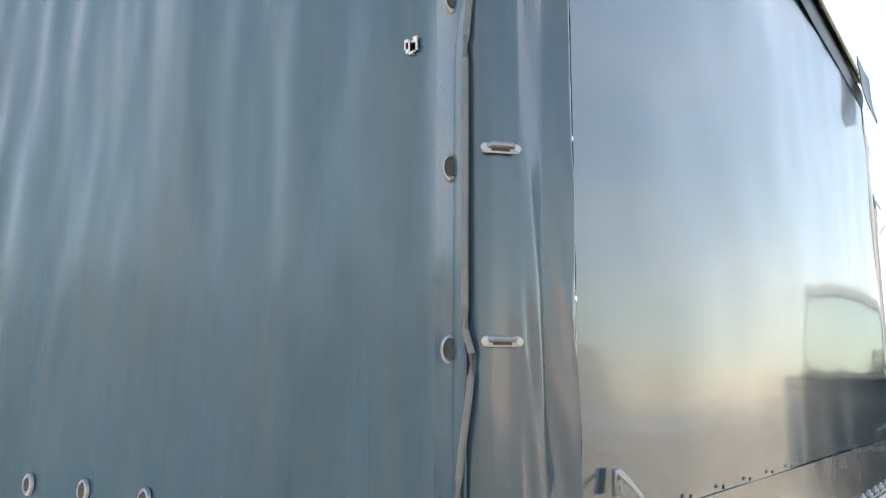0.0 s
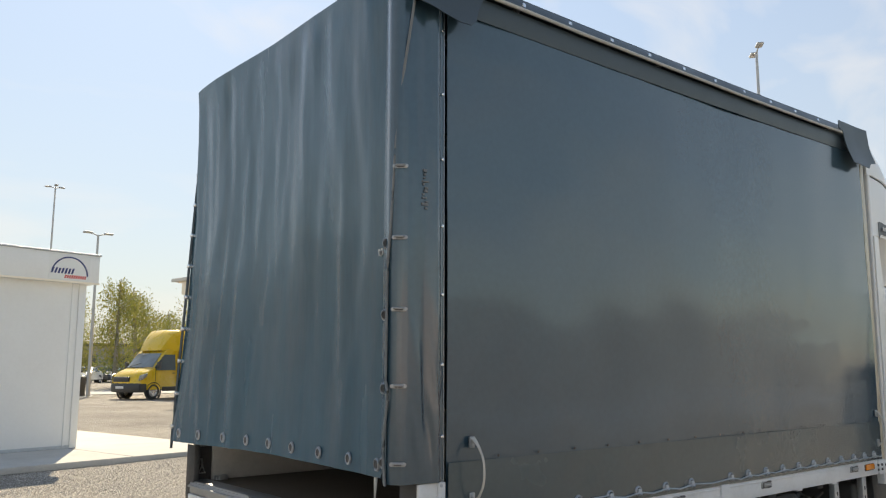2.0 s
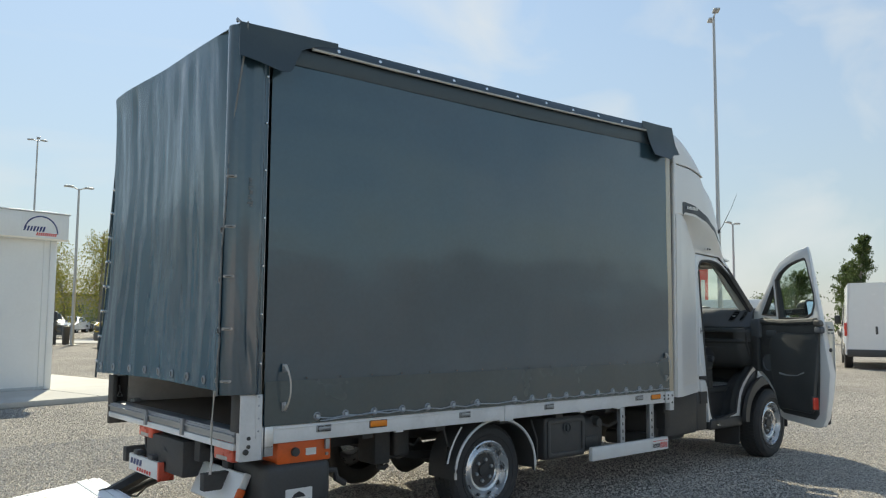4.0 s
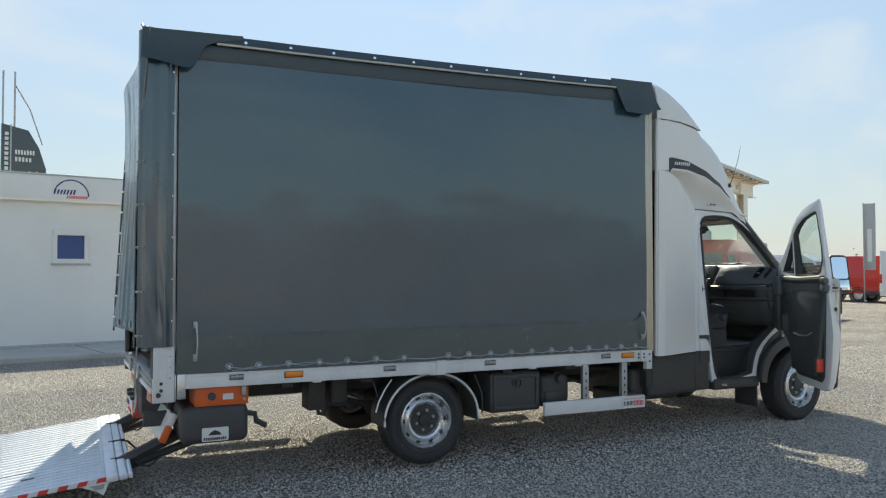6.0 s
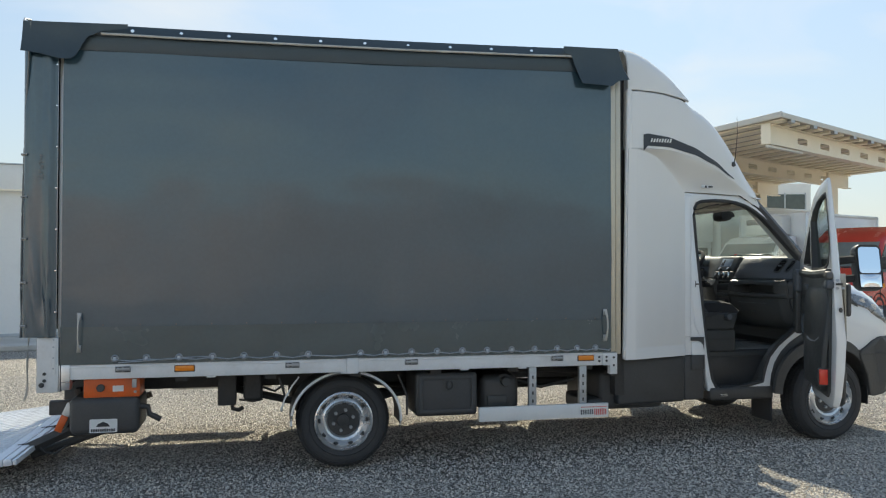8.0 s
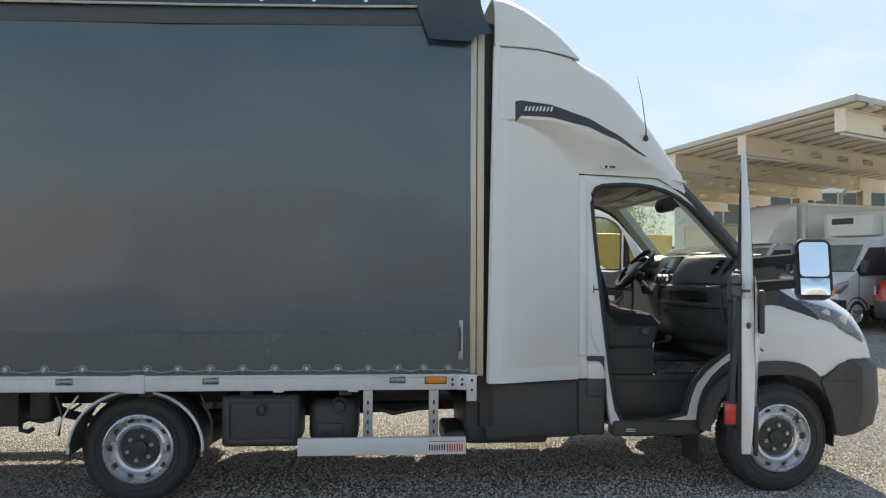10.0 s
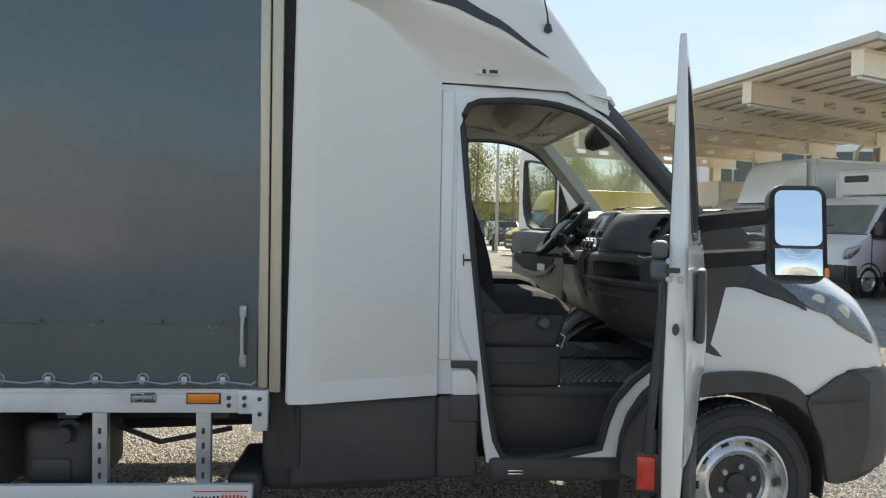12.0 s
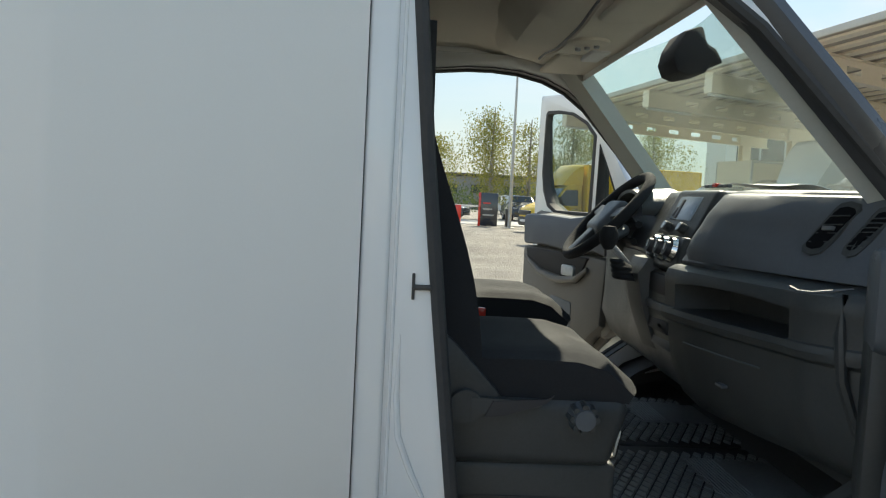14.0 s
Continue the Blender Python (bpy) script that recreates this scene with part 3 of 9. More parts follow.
def wave(seed, *p):
    return noise.noise(Vector(p) + Vector((seed * 7.3, seed * 3.1, seed)))


# side curtains: a tensioned sheet with faint dents
def side_curtain(y, s):
    rows = []
    nx, nz = 110, 44
    for k in range(nz + 1):
        row = []
        for i in range(nx + 1):
            u, v = i / nx, k / nz
            x = -1.8585 + u * 3.9235
            z0, z1 = 0.802, roof_z(x) - 0.13
            z = z0 + v * (z1 - z0)
            d = 0.010 * wave(3, x * 0.9, z * 1.1, 0) + 0.0035 * wave(5, x * 3, z * 2.2, 1) + 0.0011 * wave(27, x * 0.8, z * 9.0, 0)
            d += 0.006 * math.exp(-((z - 0.84) / 0.06) ** 2) * wave(9, x * 6, 0, 0)
            d += 0.0018 * math.exp(-((x + 1.79) / 0.06) ** 2) * math.sin(z * 55 + 3 * wave(2, z, 0, 0))
            d += 0.0035 * math.exp(-((x - 1.15) / 0.10) ** 2) * math.exp(-((z - 1.75) / 0.45) ** 2) * wave(11, x * 14, z * 12, 0)
            d += 0.010 * (z - 1.9) ** 2 * 0.3
            row.append((x, y + s * (d - 0.006), z))
        rows.append(row)
    return thicken(loft(rows), 0.004)


curtain = part("side_curtain", side_curtain(-0.004, 1), M_TARP, truck, "dark grey-blue tensioned PVC side curtain")
part("side_curtain", side_curtain(W + 0.004, -1), M_TARP, truck)
# bottom hem, eyelets and cord
rows = []
for k in range(5):
    rows.append([(x, -0.0165 + 0.002 * wave(4, x * 4, k, 0), 0.800 + k * 0.0625) for x in np.linspace(-1.86, 2.06, 90)])
part("hem", thicken(loft(rows), 0.003), M_TARP_HEM, curtain, "darker welded hem band along the curtain")
EYES = [-1.52, -1.32, -1.11, -0.89, -0.68, -0.46, -0.24, 0.13, 0.31, 0.50, 0.69, 0.88, 1.07, 1.26, 1.44, 1.62, 1.78, 1.93]


def ring(c, r, w, axis, n=18, squash=1.0):
    bm = revolve([(r - w, -0.002), (r - w * 0.3, -0.006), (r + w * 0.6, -0.003), (r + w, 0.004), (r - w, 0.004)], (0, 0, 0), axis, n)
    sc = Matrix.Diagonal((1, 1, squash, 1))
    bmesh.ops.transform(bm, matrix=Matrix.Translation(c) @ sc, verts=bm.verts)
    return bm


first = None
for x in EYES:
    if first is None:
        first = part("eyelet", ring((0, -0.018, 0.836), 0.021, 0.0055, "y"), M_STEEL_WORN, curtain, "bright oval metal eyelet")
        first.location = (x, 0, 0)
        b = box(-0.012, 0.012, -0.03, -0.016, 0.815, 0.848, 0.004)
        b = tube([(-0.012, -0.026, 0.83), (0, -0.036, 0.822), (0.012, -0.026, 0.83)], 0.005, 6, b)
        peg = part("turn_peg", b, M_GALV, first)
        part("eyelet_hole", disc((0, -0.0175, 0.836), 0.0175, 0.003, "y", 16), M_CHASSIS, first)
    else:
        copy_thing(first, Matrix.Translation((x, 0, 0)))
for x in np.arange(-1.6, 2.0, 0.235):
    part("hem_rivet", disc((x + 0.02 * wave(31, x, 0, 0), -0.022, 1.062), 0.005, 0.004, "y", 8), M_CHASSIS, curtain)
cord = []
for i, (a, c) in enumerate(zip(EYES, EYES[1:])):
    cord += [(a, -0.028, 0.83), (a + (c - a) * 0.5, -0.022, 0.818 - 0.004 * wave(6, i, 0, 0))]
cord += [(EYES[-1], -0.028, 0.83), (2.04, -0.02, 0.815), (2.06, -0.01, 0.83)]
part("cord", tube(cord, 0.0045, 7), M_GALV, curtain, "thin grey customs cord")
part("cord", tube([(x, -0.024 - 0.003 * math.sin(x * 9), 0.822 + 0.015 * math.sin(x * 5)) for x in np.linspace(-1.5, -0.9, 12)], 0.004, 6), M_GALV, curtain)


def strap(x, z0, z1, bow):
    rows = []
    for k in range(21):
        t = k / 20
        z = z1 + (z0 - z1) * t
        o = bow * (1 - abs(2 * t - 1) ** 2.6)
        rows.append([(x - 0.004 + o * 0.15, -0.018 - o, z), (x + 0.004 + o * 0.15, -0.021 - o * 1.0, z), (x + 0.020 - o * 0.1, -0.022 - o * 0.93, z)])
    return thicken(loft(rows), 0.003)


for x, z0, z1, bow in ((-1.75, 0.88, 1.145, 0.07), (2.0, 0.885, 1.13, 0.05)):
    h = part("pull_strap", strap(x, z0, z1, bow), M_STRAP, curtain, "pale webbing pull strap")
    for za, zb in ((z1 - 0.045, z1), (z0, z0 + 0.05)):
        b = box(x - 0.008, x + 0.020, -0.026, -0.016, za, zb, 0.003)
        plate_ = part("strap_plate", b, M_STEEL_WORN, h)
        for z in (za + 0.013, zb - 0.013):
            part("plate_rivet", disc((x + 0.006, -0.029, z), 0.005, 0.006, "y", 8, 0), M_GALV, plate_)
# top rail, bead and pelmet
def top_strip(z0f, z1f, y0, y1, x0, x1, n=60, sag=0.0, seed=1, th=0.004):
    lo, hi = [], []
    for i in range(n + 1):
        x = x0 + (x1 - x0) * i / n
        w = sag * wave(seed, x * 2.2, 0, 0)
        lo.append((x, y0 + w, z0f(x) + w * 0.5))
        hi.append((x, y1, z1f(x)))
    mid = [((a[0] + b_[0]) / 2, (a[1] + b_[1]) / 2 - 0.006, (a[2] + b_[2]) / 2) for a, b_ in zip(lo, hi)]
    return thicken(loft([lo, mid, hi]), th)


def bead_z(x):
    return roof_z(x) - 0.075


part("curtain_rail", top_strip(lambda x: roof_z(x) - 0.175, lambda x: bead_z(x), -0.014, -0.02, XR + 0.05, XF - 0.02, sag=0.006, seed=8), M_TARP_DARK, truck, "shaded tarpaulin skirt over the curtain rail")
part("curtain_rail", top_strip(lambda x: roof_z(x) - 0.2, lambda x: roof_z(x), W + 0.016, W + 0.016, XR + 0.12, XF - 0.02), M_TARP_DARK, truck)
pelmet = part("roof_pelmet", top_strip(lambda x: bead_z(x) + 0.008, lambda x: roof_z(x) + 0.004, -0.045, -0.006, XR, XF + 0.02, sag=0.006, seed=2), M_TARP_DARK, truck, "roof tarpaulin edge with round studs")
part("bead", tube([(x, -0.047, bead_z(x) + 0.006 + 0.003 * wave(2, x * 2.2, 0, 0)) for x in np.linspace(-1.62, 1.76, 40)], 0.0085, 8), M_STRAP, pelmet, "pale keder bead")
stud = None
for i in range(12):
    x = -1.74 + i * 0.315
    if stud is None:
        stud = part("stud", disc((0, -0.035, 0), 0.013, 0.012, "y", 14, 0.003), M_CHROME, pelmet)
        stud.location = (x, 0, roof_z(x) - 0.035)
    else:
        copy_thing(stud, Matrix.Translation((x, 0, roof_z(x) - 0.035)))
rows = []
for i in range(41):
    x = XR - 0.005 + (XF + 0.02 - XR) * i / 40
    rows.append([(x + 0.10 * max(0, y / W) * (1 - i / 40), y, roof_z(x) + 0.002 + 0.03 * math.sin(math.pi * max(0, min(1, y / W))) ** 0.6 - (0.012 * (1 - math.cos(x * 5.7)) if 0.1 < y < W - 0.1 else 0)) for y in np.linspace(-0.01, W + 0.01, 17)])
part("roof_tarpaulin", thicken(loft(rows), 0.004), M_TARP_DARK, truck, "dark roof tarpaulin over bows")
# corner caps of the roof tarpaulin
def cap(outline, y, seed, curl):
    bm = plate(outline, (), 0, 0.005, SIDE, 0)
    bmesh.ops.triangulate(bm, faces=bm.faces)
    bmesh.ops.subdivide_edges(bm, edges=bm.edges[:], cuts=5, use_grid_fill=True)
    lo = min(v for _, v in outline)
    for v in bm.verts:
        low = max(0.0, 1 - (v.co.z - lo) / 0.2)
        v.co.y += y - curl * low * low + 0.006 * wave(seed, v.co.x * 6, v.co.z * 6, 0)
        v.co.z -= 0.0
    for f in bm.faces:
        f.smooth = True
    return bm


part("corner_cap", cap([(-2.095, 3.06), (-2.105, 2.86), (-1.99, 2.848), (-1.86, 2.818), (-1.80, 2.82), (-1.765, 2.85), (-1.735, 2.92), (-1.70, 2.98), (-1.62, 3.02), (-1.45, 3.05), (-1.45, 3.078)], -0.062, 3, 0.03), M_TARP_DARK, truck, "folded tarpaulin corner cap")
part("corner_cap", cap([(1.66, 3.125), (1.66, 3.075), (1.72, 3.06), (1.80, 2.845), (2.04, 2.835), (2.10, 2.88), (2.19, 2.895), (2.15, 2.97), (2.10, 3.13)], -0.06, 4, 0.03), M_TARP_DARK, truck, "folded tarpaulin corner cap with curled tip")
b = tube([(-2.09, -0.05, 3.06), (-2.095, -0.02, 3.085), (-2.07, 0.03, 3.09)], 0.008, 8)
part("corner_fitting", b, M_GALV, truck, "bent metal corner fitting")
# front post and gap profiles
part("front_profile", box(2.105, 2.15, 0.0, 0.03, 0.78, 2.99, 0.006), M_ALU_BEIGE, truck)
b = box(2.062, 2.10, -0.012, 0.03, 0.80, 2.99, 0.006)
part("front_profile", b, M_ALU_BEIGE, truck, "yellowed aluminium front corner profiles")
b = box(2.10, 2.20, 0.075, 0.095, 0.60, 3.0, 0.003)
b = box(2.14, 2.22, 0.09, W - 0.09, 0.45, 3.0, 0.003, 2, b)
part("front_bulkhead", b, M_CHASSIS, truck)
part("tension_tube", box(-1.886, -1.861, 0.024, 0.045, 0.82, 2.86, 0.004), M_TUBE, truck, "light aluminium tension tube at the curtain edge")
# rear corner flap, wrapped round the post
FLAP = [(0.0, -2.075, 0.13), (0.05, -2.10, 0.08), (0.10, -2.108, 0.05), (0.16, -2.106, 0.028), (0.22, -2.098, 0.010), (0.30, -2.082, -0.006), (0.38, -2.062, -0.015), (0.48, -2.03, -0.018), (0.60, -1.985, -0.018), (0.70, -1.955, -0.026), (0.78, -1.935, -0.036), (0.84, -1.920, -0.030), (0.90, -1.905, -0.019), (0.95, -1.895, -0.017), (1.0, -1.886, -0.016)]
rows = []
for k in range(61):
    z = 0.985 + (3.06 - 0.985) * k / 60
    row = []
    for i in range(49):
        u = i / 48
        x = lerp_table([(a, b) for a, b, _ in FLAP], u)
        y = lerp_table([(a, c) for a, _, c in FLAP], u)
        mid = math.exp(-((u - 0.78) / 0.10) ** 2)
        y -= 0.010 * mid * (0.5 + wave(7, z * 1.4, 0, 0)) + 0.007 * wave(19, z * 2.2, u * 6, 0) * math.sin(math.pi * u) + 0.004 * wave(23, z * 9 + u * 8, u * 12, 0) * mid
        y += 0.022 * wave(12, z * 5 + u * 9, u * 7, 0) * math.exp(-((z - 1.28) / 0.25) ** 2) * math.exp(-((u - 0.65) / 0.25) ** 2)
        row.append((x, y, z))
    rows.append(row)
flap = part("corner_flap", thicken(loft(rows), 0.003), M_TARP, truck, "tarpaulin corner flap with buckles and rivets")
rivet = None
for i in range(8):
    z = 1.152 + i * 0.2735
    if rivet is None:
        rivet = part("rivet", disc((-1.894, -0.024, 0), 0.0075, 0.007, "y", 12, 0.003), M_CHROME, flap)
        rivet.location = (0, 0, z)
    else:
        copy_thing(rivet, Matrix.Translation((0, 0, z)))
part("flap_edge", box(-1.888, -1.8845, -0.019, -0.014, 0.985, 2.93, 0.001), M_GALV, flap)
loop_ = None
for z in (1.06, 1.345, 1.633, 1.909, 2.19):
    if loop_ is None:
        b = plate(rounded(-0.031, 0.031, -0.008, 0.008, 0.007), (), 0.0, 0.003, axes((0, -0.001, 0), (1, 0, 0), (0, 0, 1), (0, -1, 0)), 0.001)
        b = tube([(-0.019, -0.004, 0.003), (-0.015, -0.013, 0.003), (0.015, -0.013, 0.003), (0.019, -0.004, 0.003)], 0.0038, 8, b)
        for x in (-0.026, 0.026):
            b = disc((x, -0.006, 0), 0.0055, 0.005, "y", 10, 0, b)
        loop_ = part("buckle", b, M_STEEL_WORN, flap, "small bright strap buckle")
        slot = part("buckle_slot", box(-0.014, 0.014, -0.0052, -0.0035, -0.005, -0.001, 0.0), M_CHASSIS, loop_)
        loop_.matrix_basis = pose(-2.092, 0.000, z, 0, 0, -44)
    else:
        copy_thing(loop_, pose(-2.092, 0.000, z, 0, 0, -44))
for i in range(12):
    a = random.Random(i)
    b = box(-1.995 + a.uniform(-.012, .012), -1.988 + a.uniform(-.006, .02), -0.0245, -0.019, 2.03 + i * 0.0135, 2.03 + i * 0.0135 + a.uniform(.004, .012))
    part("scuff", b, M_HEM, flap)


# rear curtain: hangs in soft vertical folds
def rear_y(u, v):
    """Across from the flank edge (u = 0) to the far edge; the free edge swings out above the buckles."""
    return 0.068 + u * (W - 0.056)


def rear_x(u, v):
    """The curtain hangs flat against the frame and flares out at its free edge."""
    s = u * (W - 0.056)
    e = max(0.0, (u - 0.5) / 0.5)
    return -2.022 - 0.092 * math.exp(-(s / 0.075) ** 2) - 0.073 * e * e * (3 - 2 * e) + 0.10 * u * v + 0.015 * v


rows = []
nz, ny = 60, 120
for k in range(nz + 1):
    v = k / nz
    row = []
    for i in range(ny + 1):
        u = i / ny
        y = rear_y(u, v)
        lo = 1.0 + 0.008 * math.sin(math.pi * u) - 0.02 * (1 - u) * (1 - u)
        top = 3.068 + 0.034 * math.sin(math.pi * u) ** 0.6
        z = lo + v * (top - lo)
        y += 0.022 * max(0.0, 1 - u / 0.16) * math.exp(-((z - 2.42) / 0.33) ** 2)
        pull = 0.3 + 0.7 * v
        f = 0.011 * pull * math.sin(24 * y + 5.0 * wave(1, y * 1.7, z * 0.25, 0)) * max(0.0, 0.25 + 1.3 * wave(13, y * 1.6, z * 0.5, 2))
        f += 0.012 * pull * wave(17, y * 5.5, z * 0.35, 1)
        f += 0.03 * wave(15, y * 0.9, z * 0.8, 0) + 0.009 * wave(16, y * 6, z * 1.2, 4) + 0.004 * wave(21, y * 15, z * 3.2, 1)
        f += 0.03 * max(0.0, 1 - u / 0.12) * math.exp(-((z - 2.42) / 0.42) ** 2)
        f *= min(1.0, (1 - v) * 14 + 0.08)
        f *= min(1.0, 0.35 + u * 6)
        w = math.exp(-(u * 2.06 / 0.13) ** 2)
        k = min(1.0, max(0.0, (z - 1.80) / 1.22))
        y -= w * (0.020 + 0.105 * k)
        row.append((rear_x(u, v) - f - 0.06 * v ** 4 * min(1.0, u * 8) + w * (0.055 * k - 0.004), y, z))
    rows.append(row)
rear = part("rear_curtain", thicken(loft(rows), 0.004), M_TARP_REAR, truck, "dark tarpaulin rear curtain hanging loose in folds")
hem_pts = [(r[0][0] - 0.002, r[0][1] - 0.002 + (0.012 * math.sin((r[0][2] - 1.0) * 14) if r[0][2] < 1.33 else 0.0), r[0][2]) for r in rows]
part("edge_hem", tube(hem_pts, 0.0055, 7), M_HEM, rear, "pale grey welded edge tape")
eye = None


def surface_x(y, z):
    """The curtain's own surface at a place."""
    k = min(range(len(rows)), key=lambda n: abs(rows[n][40][2] - z))
    return min(rows[k], key=lambda p: abs(p[1] - y))[0]


for i, y in enumerate((0.228, 0.435, 0.665, 0.90, 1.13, 1.34, 1.56, 1.80, 2.03)):
    u = (y - 0.068) / (W - 0.056)
    z = 1.0 + 0.008 * math.sin(math.pi * u) - 0.02 * (1 - u) ** 2 + 0.05
    if eye is None:
        eye = part("rear_eyelet", ring((0, 0, 0), 0.0165, 0.0035, "x", 18, 1.35), M_STEEL_WORN, rear, "oval eyelet ring")
        hole = part("eyelet_hole", disc((-0.0035, 0, 0), 0.0155, 0.003, "x", 16), M_CHASSIS, eye)
        eye.location = (surface_x(y, z) - 0.006, y, z)
    else:
        copy_thing(eye, Matrix.Translation((surface_x(y, z) - 0.006, y, z)))
for z in (1.06, 1.335, 1.615, 1.895):
    copy_thing(eye, Matrix.Translation((surface_x(0.085, z) - 0.004, 0.083, z)) @ Matrix.Rotation(radians(38), 4, "Z") @ Matrix.Diagonal((1, 0.75, 0.85, 1)))
for i in range(10):
    z = 1.08 + i * 0.185
    o = 0.115 * (z - 1.0) / 2.06
    b = box(XR - 0.05 + o, XR - 0.02 + o, W + 0.008, W + 0.03, z - 0.012, z + 0.012, 0.004)
    part("edge_clip", b, M_CHROME, rear)
part("edge_rope", tube([(XR - 0.04 + 0.115 * max(0.0, (z - 1.0) / 2.06), W + 0.016, z) for z in np.linspace(0.96, 3.05, 20)], 0.008, 7), M_TARP_DARK, rear)
b = None
for i in range(7):
    a = random.Random(40 + i)
    y, z = 0.212 + i * 0.003, 1.872 + a.uniform(-.006, .006)
    b = box(surface_x(y, z) - 0.0075, surface_x(y, z) - 0.003, y, y + 0.009, z, z + a.uniform(.012, .028), 0, 2, b)
part("repair_patch", b, M_LABEL, rear, "small pale worn patch")
part("hanging_strap", tube([(XR - 0.03, 0.14, 1.0), (XR - 0.04, 0.142, 0.8), (XR - 0.035, 0.138, 0.62), (XR - 0.05, 0.12, 0.55)], 0.008, 6), M_STRAP, rear, "thin strap hanging from the curtain")

# ---- chassis and running gear ----
for y0, y1 in ((0.62, 0.70), (1.42, 1.50)):
    part("chassis_rail", box(-1.95, 3.9, y0, y1, 0.53, 0.66, 0.006), M_CHASSIS, truck)
for x in (-1.85, -1.1, -0.5, 0.1, 0.7, 1.3, 1.9):
    part("cross_member", box(x - 0.04, x + 0.04, 0.06, W - 0.06, 0.66, 0.745, 0.004), M_CHASSIS, truck)
b = tube([(0, 0.3, 0.345), (0, 0.8, 0.345)], 0.05, 12)
b = tube([(0, 1.3, 0.345), (0, 1.85, 0.345)], 0.05, 12, b)
b = revolve([(0, -0.17), (0.09, -0.15), (0.16, 0), (0.09, 0.15), (0, 0.17)], (0, 1.06, 0.345), "y", 20, b)
part("rear_axle", b, M_CHASSIS, truck)
for y in (0.58, 1.54):
    part("leaf_spring", tube([(-0.75, y, 0.52), (-0.35, y, 0.42), (0, y, 0.39), (0.35, y, 0.42), (0.75, y, 0.52)], 0.03, 6), M_CHASSIS, truck)
part("exhaust", tube([(2.6, 1.3, 0.38), (1.2, 1.3, 0.4), (0.6, 1.28, 0.42), (-0.3, 1.3, 0.55), (-0.9, 1.6, 0.56)], 0.035, 10), M_CHASSIS, truck)
part("drive_shaft", tube([(0, 1.06, 0.36), (2.8, 1.06, 0.46)], 0.04, 10), M_CHASSIS, truck)
b = box(-0.87, -0.74, 0.30, 0.50, 0.44, 0.70, 0.012)
b = box(-0.69, -0.55, 0.32, 0.52, 0.466, 0.70, 0.03, 3, b)
b = tube([(-0.77, 0.4, 0.45), (-0.765, 0.4, 0.40), (-0.72, 0.4, 0.39), (-0.69, 0.4, 0.41)], 0.016, 8, b)
b = tube([(-0.72, 0.38, 0.47), (-0.62, 0.36, 0.455), (-0.55, 0.36, 0.47)], 0.008, 7, b)
b = tube([(-0.55, 0.42, 0.55), (-0.46, 0.40, 0.52), (-0.40, 0.42, 0.56)], 0.009, 7, b)
part("axle_bracket", b, M_CHASSIS, truck)

TYRE = [(0.222, 0.015), (0.245, 0.0), (0.29, -0.008), (0.325, 0.004), (0.345, 0.03), (0.3475, 0.06), (0.3475, 0.165), (0.345, 0.195), (0.325, 0.221), (0.29, 0.233), (0.245, 0.225), (0.222, 0.21)]


